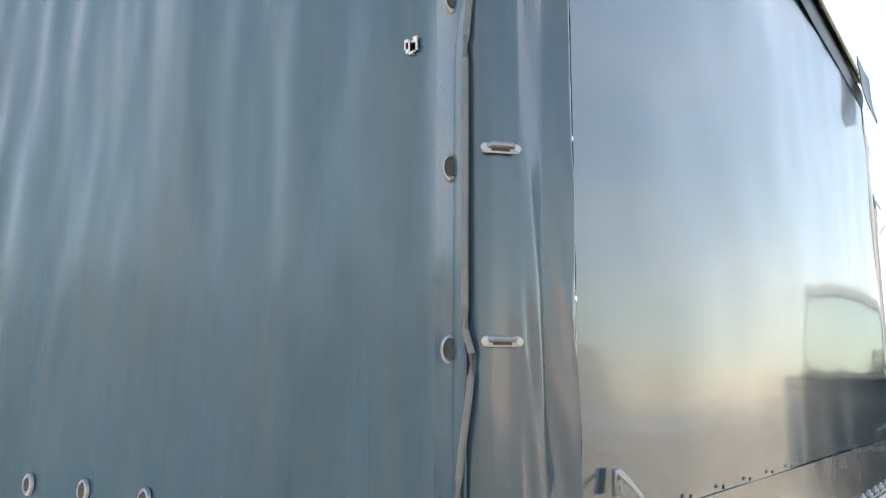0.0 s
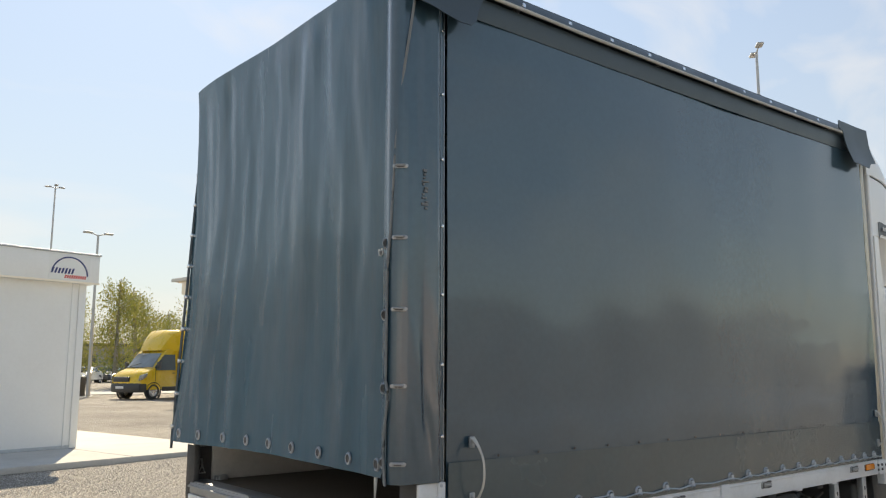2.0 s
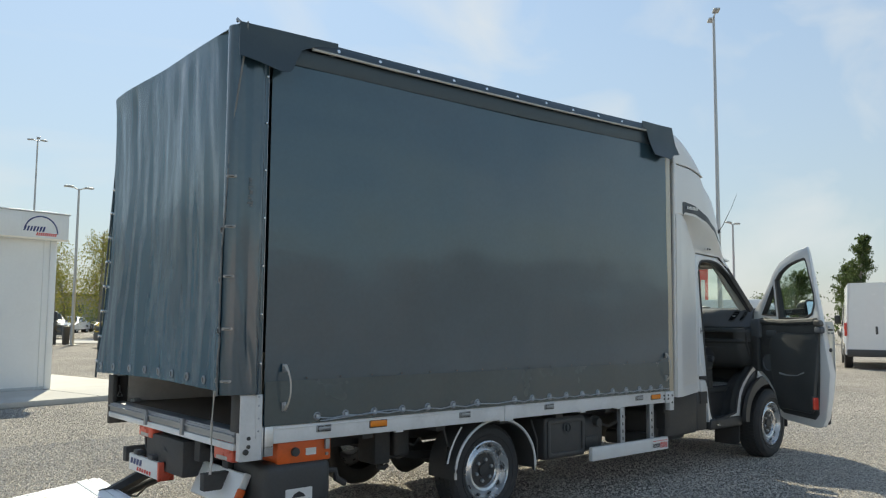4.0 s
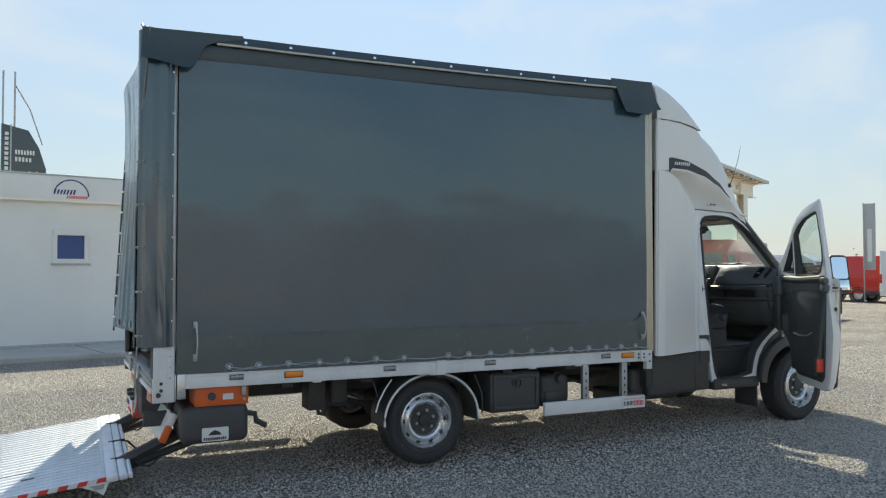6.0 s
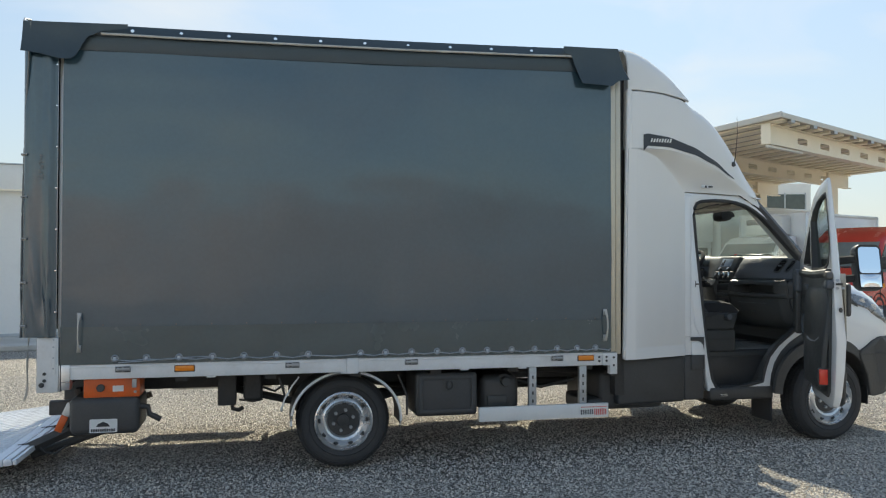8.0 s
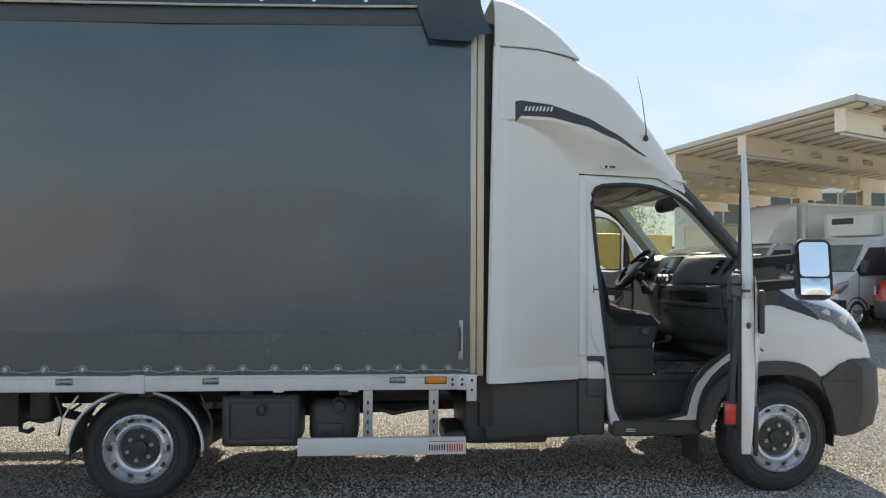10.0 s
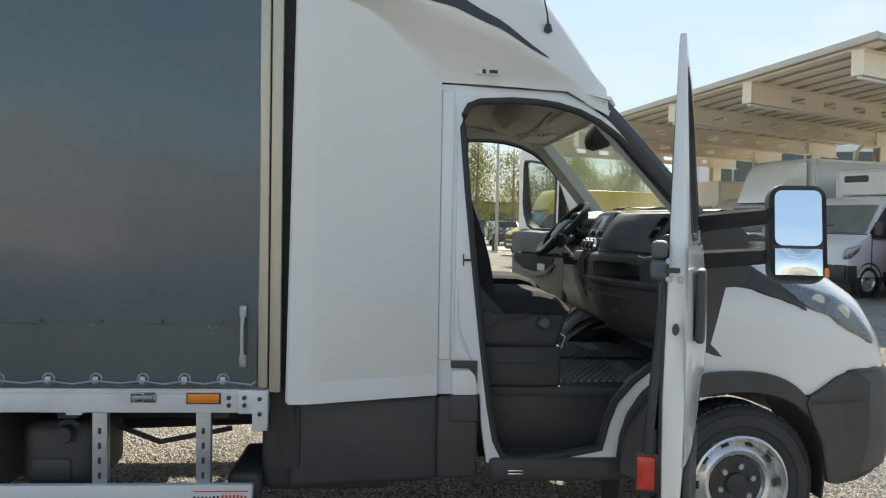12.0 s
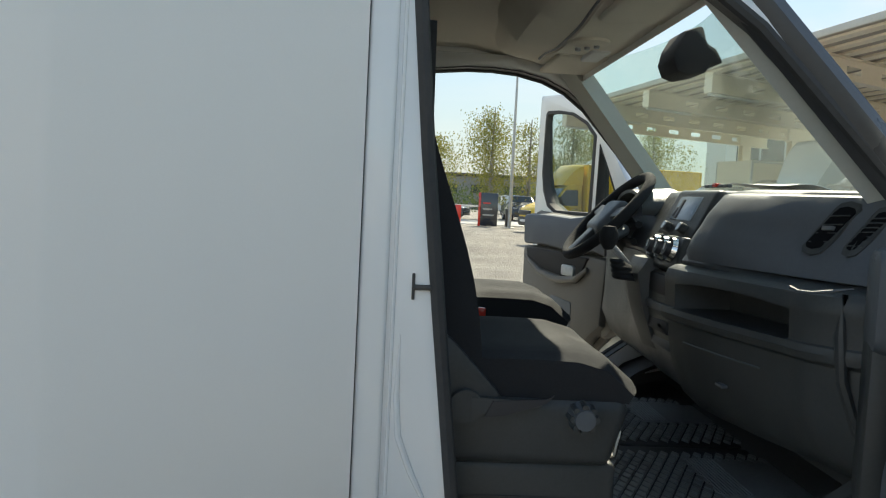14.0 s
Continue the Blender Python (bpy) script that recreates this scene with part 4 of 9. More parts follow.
def wheel(name, centre, s, mat_rim=M_RIM, steer=0.0, parent=truck, detail=True, size=1.0):
    """A tyre with tread grooves, steel rim with hand holes, hub and nuts; s = 1 faces -y, s = -1 faces +y."""
    ob = new(name)
    ob.parent = parent
    ob.matrix_basis = pose(centre[0], centre[1], centre[2], 0, 0, steer + (0 if s > 0 else 180)) @ Matrix.Diagonal((size, 1, size, 1))
    tyre = part("tyre", revolve(TYRE, (0, 0, 0), "y", 56), M_RUBBER, ob, "black road tyre")
    if detail:
        b = None
        for i in range(64):
            a = i * math.tau / 64
            for w0, w1, o in ((0.035, 0.085, 0), (0.095, 0.13, 0.5), (0.14, 0.19, 0)):
                aa = a + o * math.tau / 64
                m = Matrix.Rotation(-aa, 4, "Y") @ Matrix.Translation((0.3475, 0, 0))
                b = box(-0.006, 0.006, w0, w1, -0.013, 0.013, 0, 2, b, m)
        tagged(part("tread", b, M_RUBBER, tyre), kind="stuff")
        for r in (0.262, 0.318):
            part("sidewall_ridge", revolve([(r - 0.004, 0.0), (r, -0.009 if r < 0.3 else -0.004), (r + 0.004, 0.001)], (0, 0, 0), "y", 48), M_RUBBER, tyre)
    rim = part("rim", revolve([(0.225, 0.02), (0.222, 0.002), (0.213, -0.002), (0.205, 0.008), (0.202, 0.04), (0.194, 0.055), (0.183, 0.05), (0.168, 0.035), (0.150, 0.028),
                               (0.132, 0.034), (0.124, 0.05), (0.112, 0.062), (0.085, 0.064), (0.06, 0.064), (0.0, 0.064)], (0, 0, 0), "y", 56), mat_rim, ob, "silver steel rim with round hand holes")
    b2 = revolve([(0.0, 0.0), (0.012, 0.0), (0.012, 0.012)], (0, 0, 0), "y", 12)
    bmesh.ops.transform(b2, matrix=Matrix.Translation((0.176, 0.037, 0)) @ pose(0, 0, 0, 0, 0, -42) @ Matrix.Diagonal((1, 1, 1.5, 1)), verts=b2.verts)
    hole = part("hand_hole", b2, M_CHASSIS, rim)
    for i in range(1, 10):
        copy_thing(hole, Matrix.Rotation(-i * math.tau / 10, 4, "Y"))
    hub = part("hub", revolve([(0.122, 0.058), (0.120, 0.050), (0.09, 0.048), (0.05, 0.05), (0.046, 0.035), (0.02, 0.03), (0.0, 0.03)], (0, 0, 0), "y", 30), M_CHASSIS, ob, "dark hub with six wheel nuts")
    nut = part("nut", disc((0.075, 0.030, 0.023), 0.014, 0.024, "y", 6, 0.002), M_GALV, hub)
    for i in range(1, 6):
        copy_thing(nut, Matrix.Rotation(-i * math.tau / 6, 4, "Y"))
    return ob


wheel("rear_wheel", (0.03, 0.155, 0.321), 1, size=0.965)
wheel("rear_wheel", (0.03, W - 0.155, 0.321), -1, size=0.965)
wheel("front_wheel", (4.118, 0.13, 0.347), 1, steer=4)
wheel("front_wheel", (4.118, W - 0.13, 0.347), -1, steer=4)


def mudguard(y0, y1, s):
    rows = []
    for k in range(25):
        a = radians(-8 + 196 * k / 24)
        r = 0.395
        c, z = r * math.cos(a), 0.345 + r * 0.89 * math.sin(a)
        rows.append([(0.042 + c, y0, z - 0.02), (0.042 + c, y0 + 0.004 * s, z), (0.042 + c * 1.01, y0 + 0.03 * s, z + 0.012), (0.042 + c * 1.01, y1, z + 0.012)])
    return thicken(loft(rows), 0.006)


for y0, y1, s in ((0.075, 0.36, 1), (W - 0.075, W - 0.36, -1)):
    g = part("mudguard", mudguard(y0, y1, s), M_BLACK, truck, "black plastic mudguard with pale rim")
    b = tube([(0.042 + 0.397 * math.cos(radians(a)), y0 - 0.003 * s, 0.342 + 0.353 * math.sin(radians(a))) for a in range(-8, 190, 6)], 0.0095, 8)
    part("mudguard_edge", b, M_TUBE, g, "pale metal edge strip")
    part("mudflap_edge", tube([(-0.30, y0, 0.665), (-0.35, y0, 0.60), (-0.40, y0, 0.51), (-0.425, y0, 0.43)], 0.0065, 7), M_TUBE, g, "pale worn flap edge")
for x0, z0, x1, z1 in ((0.42, 0.66, 0.49, 0.36), (-0.44, 0.66, -0.42, 0.42)):
    part("guard_stay", tube([(x0, 0.10, z0), ((x0 + x1) / 2 + 0.03, 0.10, (z0 + z1) / 2), (x1, 0.10, z1)], 0.008, 7), M_CHASSIS, truck)
# toolbox, tank and side guard
tb = part("toolbox", box(0.55, 1.02, 0.07, 0.50, 0.345, 0.665, 0.025, 3), M_BLACK, truck, "black plastic toolbox with recessed latch")
b = plate(rounded(0.57, 1.0, 0.365, 0.645, 0.02), [rounded(0.60, 0.97, 0.395, 0.615, 0.015)], 0.058, 0.072, SIDE, 0.003)
part("lid_rim", b, M_BLACK, tb)
b = revolve([(0.04, 0.0), (0.044, -0.008), (0.034, -0.01), (0.032, 0.0)], (0.795, 0.068, 0.575), "y", 20)
b = box(0.782, 0.808, 0.052, 0.07, 0.55, 0.60, 0.004, 2, b)
part("lid_latch", b, M_TRIM, tb)
tk = part("adblue_tank", box(1.07, 1.38, 0.16, 0.55, 0.34, 0.62, 0.06, 4), M_BLACK, truck, "black plastic tank with round cap")
part("tank_cap", revolve([(0.0, -0.03), (0.032, -0.03), (0.036, -0.02), (0.036, 0.02), (0.055, 0.03)], (1.26, 0.15, 0.575), "y", 18), M_TRIM, tk)
part("tank_panel", box(1.12, 1.28, 0.150, 0.17, 0.38, 0.47, 0.01), M_TRIM, tk)
# far-side tank and tall planks: added out of sight to block low sun
part("fuel_tank", box(0.56, 1.50, 1.56, W - 0.06, 0.315, 0.62, 0.06, 4), M_BLACK, truck, "black tank added out of sight to shade the ground")
for x0, x1 in ((-1.36, -0.46), (1.016, 2.044)):
    fg = part("side_guard_bar", box(x0, x1, W - 0.035, W + 0.002, 0.300, 0.56, 0.006), M_LABEL, truck, "white far-side guard plank, made tall to block low sun")
    for x in (x0 + 0.14, x1 - 0.14):
        part("guard_upright", box(x - 0.025, x + 0.025, W - 0.06, W - 0.036, 0.38, 0.70, 0.003), M_GALV, fg)
guard = part("side_guard_bar", box(1.016, 2.044, -0.002, 0.035, 0.302, 0.408, 0.006), M_LABEL, truck, "white far-side guard plank, made tall to block low sun with printed strip")
for x in (1.44, 1.845):
    b = box(x - 0.025, x + 0.025, 0.022, 0.03, 0.38, 0.70, 0.002)
    b = box(x - 0.029, x - 0.022, 0.022, 0.06, 0.38, 0.70, 0.002, 2, b)
    b = box(x + 0.022, x + 0.029, 0.022, 0.06, 0.38, 0.70, 0.002, 2, b)
    up = part("guard_upright", b, M_GALV, guard, "galvanised perforated upright")
    for z in (0.44, 0.50, 0.56, 0.62):
        part("slot", box(x - 0.006, x + 0.006, 0.018, 0.024, z - 0.013, z + 0.013, 0.004), M_CHASSIS, up)
lo = axes((0, -0.004, 0), (1, 0, 0), (0, 0, 1), (0, -1, 0))
part("print", plate(rounded(1.80, 2.04, 0.306, 0.40, 0.003), (), 0.0, 0.002, lo), M_LABEL, guard)
part("printed_strokes", bars(1.815, 1.922, 0.328, 0.366, 7, 0.0, lo, 0.5, 3, 0.004), M_INK, guard)
part("printed_strokes", bars(1.925, 2.03, 0.322, 0.370, 7, 0.0, lo, 0.5, 4, 0.004), M_INKRED, guard)
part("printed_line", plate([(1.815, 0.382), (2.03, 0.382), (2.03, 0.386), (1.815, 0.386)], (), 0, 0.004, lo), M_INKRED, guard)
b = box(1.92, 2.06, 0.12, 0.6, 0.30, 0.42, 0.03, 3)
b = box(2.05, 2.6, 0.18, 0.9, 0.32, 0.62, 0.04, 3, b)
part("battery_case", b, M_BLACK, truck)
b = tube([(1.4, 0.35, 0.56), (1.6, 0.3, 0.50), (1.9, 0.34, 0.55)], 0.012, 7)
part("brake_hose", b, M_CHASSIS, truck)
part("brake_hose", tube([(1.38, 0.5, 0.60), (1.7, 0.45, 0.62), (2.1, 0.5, 0.58)], 0.02, 7), M_CHASSIS, truck)

# ---- tail lift ----
lift = part("lift_control_box", box(-1.73, -1.37, 0.06, 0.30, 0.565, 0.70, 0.008), M_ORANGE, truck, "orange tail-lift control box")
part("box_knob", disc((-1.62, 0.036, 0.632), 0.026, 0.026, "y", 18, 0.004), M_BLACK, lift)
part("box_label", box(-1.545, -1.475, 0.056, 0.062, 0.605, 0.645), M_LABEL, lift)
b = box(-1.42, -1.39, 0.04, 0.06, 0.63, 0.69, 0.004)
part("box_hinge", b, M_GALV, lift)
part("box_screw", disc((-1.40, 0.054, 0.60), 0.01, 0.015, "y", 10, 0), M_GALV, lift)
part("box_clip", box(-1.57, -1.53, 0.07, 0.1, 0.545, 0.57, 0.004), M_GALV, lift)
pump = part("lift_pump_housing", box(-1.82, -1.37, 0.04, 0.46, 0.315, 0.575, 0.05, 4), M_BLACK, truck, "black plastic hydraulic pump housing")
lp = axes((0, 0.036, 0), (1, 0, 0), (0, 0, 1), (0, -1, 0))
part("maker_plate", plate(rounded(-1.685, -1.51, 0.335, 0.425, 0.006), (), -0.006, 0.002, lp), M_LABEL, pump, "white maker plate with dark strokes")
part("plate_strokes", bars(-1.675, -1.52, 0.342, 0.362, 11, 0, lp, 0.3, 5, 0.004), M_INK, pump)
part("plate_emblem", plate([(-1.645, 0.375), (-1.555, 0.375), (-1.57, 0.395), (-1.60, 0.408), (-1.63, 0.395)], (), 0, 0.004, lp), M_INK, pump)
part("hose", tube([(-1.39, 0.1, 0.50), (-1.32, 0.09, 0.49), (-1.31, 0.09, 0.44), (-1.24, 0.1, 0.40)], 0.02, 9), M_CHASSIS, pump)
for y in (0.42, 1.70):
    b = box(-2.02, -1.5, y - 0.03, y + 0.03, 0.40, 0.50, 0.006)
    b = tube([(-1.6, y, 0.42), (-2.2, y, 0.15)], 0.045, 6, b)
    b = tube([(-1.5, y + 0.06, 0.32), (-2.15, y + 0.06, 0.11)], 0.028, 10, b)
    part("lift_arm", b, M_CHASSIS, truck, "black tail-lift arm")
b = tube([(-1.75, 0.3, 0.42), (-1.75, 1.8, 0.42)], 0.05, 10)
b = box(-2.0, -1.5, 0.75, 1.35, 0.42, 0.64, 0.01, 2, b)
part("lift_beam", b, M_CHASSIS, truck)
UM = Matrix.Translation((-1.879, 0, 0.415)) @ Matrix.Rotation(radians(24), 4, "Y")
u = part("underrun_bar", box(-0.022, 0.022, 0.215, 0.77, -0.10, 0.10, 0.010, 3, None, UM), M_TUBE, truck, "pale aluminium underrun bar with orange end")
part("bar_end", box(-0.025, 0.025, 0.196, 0.2135, -0.103, 0.012, 0.006, 2, None, UM), M_ORANGE, u)
part("bar_end", box(-0.025, 0.025, 0.200, 0.2135, 0.013, 0.103, 0.006, 2, None, UM), M_TUBE, u)
part("bar_stay", box(-1.86, -1.82, 0.42, 0.50, 0.42, 0.58, 0.004), M_CHASSIS, u)
for y0, y1 in ((0.07, 0.30), (1.24, 1.47)):
    tl = part("tail_lamp", box(-2.01, -1.93, y0, y1, 0.605, 0.715, 0.014, 3), M_FADED, truck, "faded red tail lamp with pale segments")
    yc = (y0 + y1) / 2
    part("lamp_segment", box(-2.016, -2.0, yc - 0.07, yc + 0.05, 0.675, 0.706, 0.006), M_STRAP, tl)
    part("lamp_segment", box(-2.016, -2.0, yc - 0.06, yc + 0.07, 0.612, 0.634, 0.006), M_STRAP, tl)
    part("lamp_back", box(-1.94, -1.90, y0 + 0.02, y1 - 0.02, 0.615, 0.70, 0.01), M_BLACK, tl)
pl = part("plate_holder", box(-2.03, -2.0, 1.06, 1.58, 0.365, 0.475, 0.006), M_LABEL, truck, "white number plate holder with printed strokes")
lb = axes((-2.031, 0, 0), (0, -1, 0), (0, 0, 1), (-1, 0, 0))
part("holder_strokes", bars(-1.54, -1.32, 0.415, 0.455, 4, 0.25, lb, 0.45, 6, 0.003), M_INKBLUE, pl)
part("holder_strokes", bars(-1.42, -1.16, 0.378, 0.402, 6, 0.25, lb, 0.45, 7, 0.003), M_INKRED, pl)
part("holder_end", box(-2.035, -1.93, 1.035, 1.062, 0.36, 0.48, 0.004), M_FADED, pl)
for y in (1.18, 1.44):
    part("plate_lamp", box(-2.04, -1.98, y - 0.04, y + 0.04, 0.48, 0.51, 0.008), M_BLACK, pl)
b = box(-2.0, -1.6, 1.00, 1.05, 0.44, 0.49, 0.006)
b = box(-1.92, -1.85, 0.62, 0.95, 0.60, 0.71, 0.008, 2, b)
b = box(-1.93, -1.89, 0.83, 0.98, 0.42, 0.60, 0.006, 2, b)
part("holder_arm", b, M_CHASSIS, pl)
part("cable", tube([(-1.98, 1.10, 0.62), (-2.0, 1.02, 0.56), (-1.98, 0.92, 0.52), (-1.93, 0.82, 0.53)], 0.009, 7), M_CHASSIS, truck)
part("cable", tube([(-1.95, 1.5, 0.62), (-1.97, 1.42, 0.52), (-1.96, 1.3, 0.46), (-1.9, 1.1, 0.5)], 0.01, 7), M_CHASSIS, truck)
# platform, tilted to the ground
PX0, PZ0, PX1, PZ1 = -2.122, 0.200, -3.95, -0.025
ang = math.atan2(PZ0 - PZ1, PX0 - PX1)
PM = Matrix.Translation((PX0, 0, PZ0)) @ Matrix.Rotation(-0.034, 4, "Z") @ Matrix.Rotation(0.017, 4, "X") @ Matrix.Rotation(-ang, 4, "Y")
plat = new("lift_platform")
plat.parent = truck
plat.matrix_basis = PM
tagged(plat, "lowered aluminium tail-lift platform resting on the gravel")
L_ = math.hypot(PX0 - PX1, PZ0 - PZ1)
part("deck", box(-L_, -0.16, 0.0, W - 0.02, -0.035, -0.004, 0.006), M_PLATE, plat)
rib = None
for i in range(26):
    y = 0.06 + i * 0.08
    if rib is None:
        b = box(-L_ + 0.12, -0.18, -0.012, 0.012, -0.006, 0.002, 0.002)
        b = box(-L_ + 0.12, -0.18, -0.004, 0.004, -0.002, 0.004, 0, 2, b)
        rib = part("deck_rib", b, M_PLATE, plat)
        rib.location = (0, y, 0)
    else:
        copy_thing(rib, Matrix.Translation((0, y, 0)))
for x0, x1, z1 in ((-0.16, -0.086, 0.004), (-0.084, -0.03, 0.001), (-0.028, 0.0, -0.008)):
    part("hinge_profile", box(x0, x1, -0.005, W - 0.015, -0.045, z1, 0.008), M_PLATE, plat)
for y in (0.42, 0.98, 1.70):
    part("hinge_slot", box(-0.12, 0.0, y - 0.010, y + 0.010, -0.01, 0.007, 0.002), M_CHASSIS, plat)
    part("hinge_cable", tube([(-0.03, y, 0.003), (0.015, y - 0.02, -0.012), (0.06, y - 0.03, -0.07), (0.12, y - 0.03, -0.09), (0.20, y, -0.05)], 0.008, 7), M_CHASSIS, plat)
for i in range(28):
    m_ = M_LABEL if i % 2 else M_INKRED
    x = -0.165 - i * 0.056
    b = plate([(x, -0.034), (x - 0.056, -0.034), (x - 0.040, -0.006), (x + 0.016, -0.006)], (), -0.003, 0.0, SIDE)
    part("warning_tape", b, m_, plat)
tab = part("corner_tab", plate([(-0.14, -0.035), (-0.315, -0.035), (-0.22, -0.085), (-0.185, -0.118)], (), 0.0, 0.006, SIDE), M_LABEL, plat, "white bent corner tab")
part("tab_label", plate([(-0.17, -0.045), (-0.26, -0.045), (-0.225, -0.075), (-0.18, -0.075)], (), 0.006, 0.008, SIDE), M_GALV, tab)
part("tab_label", plate([(-0.17, -0.045), (-0.26, -0.045), (-0.225, -0.075), (-0.18, -0.075)], (), -0.002, 0.0, SIDE), M_GALV, tab)
b = None
for i, (x, y, w, h) in enumerate(((-0.9, 0.35, 0.22, 0.03), (-0.92, 0.40, 0.18, 0.015), (-0.62, 0.3, 0.08, 0.03), (-1.25, 0.25, 0.07, 0.05), (-0.7, 0.5, 0.2, 0.01), (-1.5, 0.4, 0.25, 0.01))):
    b = box(x - w / 2, x + w / 2, y, y + h, 0.003, 0.0055, 0, 2, b)
part("scuff_marks", b, M_INK, plat, "dark scuff marks on the deck")
tagged(bpy.data.objects["scuff_marks"], kind="stuff")


# ---- the cab ----
YC = W / 2
Y_LOW = [(2.18, 0.003), (2.22, 0.005), (2.262, 0.009), (2.45, 0.074), (2.62, 0.134), (2.78, 0.185), (3.0, 0.19), (3.5, 0.25)]
Z_SCOOP = [(2.20, 2.372), (2.35, 2.362), (2.47, 2.325), (2.58, 2.255), (2.66, 2.185), (2.72, 2.125), (2.78, 2.065), (3.34, 2.05), (3.43, 2.003), (3.52, 1.955), (3.56, 1.935)]
Y_FAIR = [(2.22, 0.0), (2.5, 0.012), (2.8, 0.045), (3.0, 0.085), (3.2, 0.15), (3.35, 0.215), (3.5, 0.27), (3.56, 0.30)]
Z_EDGE = [(2.22, 2.39), (2.35, 2.39), (2.57, 2.385), (2.8, 2.34), (3.0, 2.27), (3.22, 2.17), (3.5, 2.035), (3.56, 2.03)]
Z_TOP = [(2.22, 2.835), (2.33, 2.835), (2.5, 2.825), (2.65, 2.80), (2.77, 2.772), (2.84, 2.765), (2.92, 2.735), (2.98, 2.695), (3.05, 2.65), (3.18, 2.53), (3.31, 2.395), (3.41, 2.275), (3.50, 2.13), (3.56, 2.06)]


def cab_section(x, low):
    yl, yf, ze, zt = lerp_table(Y_LOW, x), lerp_table(Y_FAIR, x), lerp_table(Z_EDGE, x), lerp_table(Z_TOP, x)
    zt = max(zt, ze + 0.012)
    pts = []
    if low:
        for z in (0.735, 0.80, 0.815, 0.83, 0.85, 1.2, 1.6, 1.9):
            inset = 0.006 if 0.81 < z < 0.84 and x > 2.31 else 0.0
            pts.append((yl + inset, z))
    scoop0 = ze - 0.006
    base = min(lerp_table(Z_SCOOP, x), scoop0 - 0.006)
    for t in (0.0, 0.10, 0.20, 0.32, 0.46, 0.64, 0.84, 1.0):
        pts.append((yl + (yf - yl) * t * t * (1.9 - 0.9 * t), base + (scoop0 - base) * t))
    k = max(0.0, min(1.0, (x - 2.70) / 0.16))
    r = min(0.02 + 0.14 * k * k * (3 - 2 * k), (zt - ze) * 0.8)
    pts.append((yf, ze))
    pts.append((yf + 0.004, ze + (zt - r - ze) * 0.5))
    for a in (0, 25, 50, 70, 90):
        pts.append((yf + 0.01 + r - r * math.cos(radians(a)), zt - r + r * math.sin(radians(a))))
    pts.append((yf + 0.35, zt + 0.012))
    pts.append((YC, zt + 0.025))
    k = max(0.0, min(1.0, (2.6 - x) / 0.35))
    return [(x + 0.017 * k * (z - 0.75), y, z) for y, z in pts] + [(x + 0.017 * k * (z - 0.75), W - y, z) for y, z in reversed(pts[:-1])]


xs1 = [2.182, 2.21, 2.24, 2.256, 2.262, 2.27, 2.32, 2.40, 2.47, 2.53, 2.58, 2.62, 2.66, 2.70, 2.74, 2.785]
rows = [[p for p in cab_section(x, True)[:9]] for x in xs1]
sleeper_ob = part("sleeper_shell", inward(loft(rows), 0.02), M_GRP, truck, "white glass-fibre sleeper panel behind the doors")
rows = [[(x, W - y, z) for x, y, z in r] for r in rows]
part("sleeper_shell", inward(loft(rows), 0.02), M_GRP, truck, "white glass-fibre sleeper panel behind the doors")
xs2 = [2.182, 2.21, 2.24, 2.262, 2.27, 2.32, 2.40, 2.47, 2.53, 2.58, 2.62, 2.66, 2.70, 2.74, 2.785, 2.82, 2.86, 2.90, 2.94, 3.02, 3.1, 3.18, 3.26, 3.34, 3.42, 3.48, 3.53]
fairing = part("roof_fairing", loft([cab_section(x, False) for x in xs2], caps=True), M_GRP, truck, "white aerodynamic roof fairing with side stripe")
part("panel_crease", tube([(2.260 + 0.017 * (z - 0.75), 0.0075, z) for z in np.linspace(0.742, 2.36, 8)], 0.0032, 6), M_GRP, sleeper_ob)
part("panel_joint", box(2.779, 2.786, 0.176, 0.20, 0.74, 2.06, 0.001), M_CHASSIS, sleeper_ob)
part("rear_flange", box(2.170, 2.213, -0.006, 0.035, 0.735, 2.84, 0.012, 3, None, Matrix(((1, 0, 0.017, -0.0128), (0, 1, 0, 0), (0, 0, 1, 0), (0, 0, 0, 1)))), M_GRP, sleeper_ob)
# upper wind deflector
DEF = [(2.215, 3.19), (2.27, 3.183), (2.33, 3.167), (2.41, 3.132), (2.49, 3.083), (2.57, 3.018), (2.63, 2.958), (2.69, 2.885), (2.735, 2.825), (2.765, 2.786)]


def deflector_section(x, zt):
    yf = lerp_table(Y_FAIR, max(x, 2.22)) + 0.004
    zb = lerp_table(Z_TOP, max(x, 2.22)) + 0.004
    r = max(0.003, min(0.15, (zt - zb) * 0.6))
    pts = [(yf + 0.008, zb), (yf, zb + 0.004), (yf + 0.004, zb + 0.004 + (zt - r - zb) * 0.5)]
    for a in (0, 30, 60, 90):
        pts.append((yf + 0.008 + r - r * math.cos(radians(a)), zt - r + r * math.sin(radians(a))))
    pts += [(yf + 0.4, zt + 0.012), (YC, zt + 0.02)]
    return [(x, y, z) for y, z in pts] + [(x, W - y, z) for y, z in reversed(pts[:-1])]


deflector = part("wind_deflector", inward(loft([deflector_section(x, z) for x, z in DEF]), 0.015), M_GRP, truck, "white upper wind deflector")
part("deflector_bolt", disc((2.40, 0.018, 2.86), 0.01, 0.012, "y", 10, 0.003), M_CHASSIS, deflector)
# stripe decal with strokes
lo_, hi_ = [], []
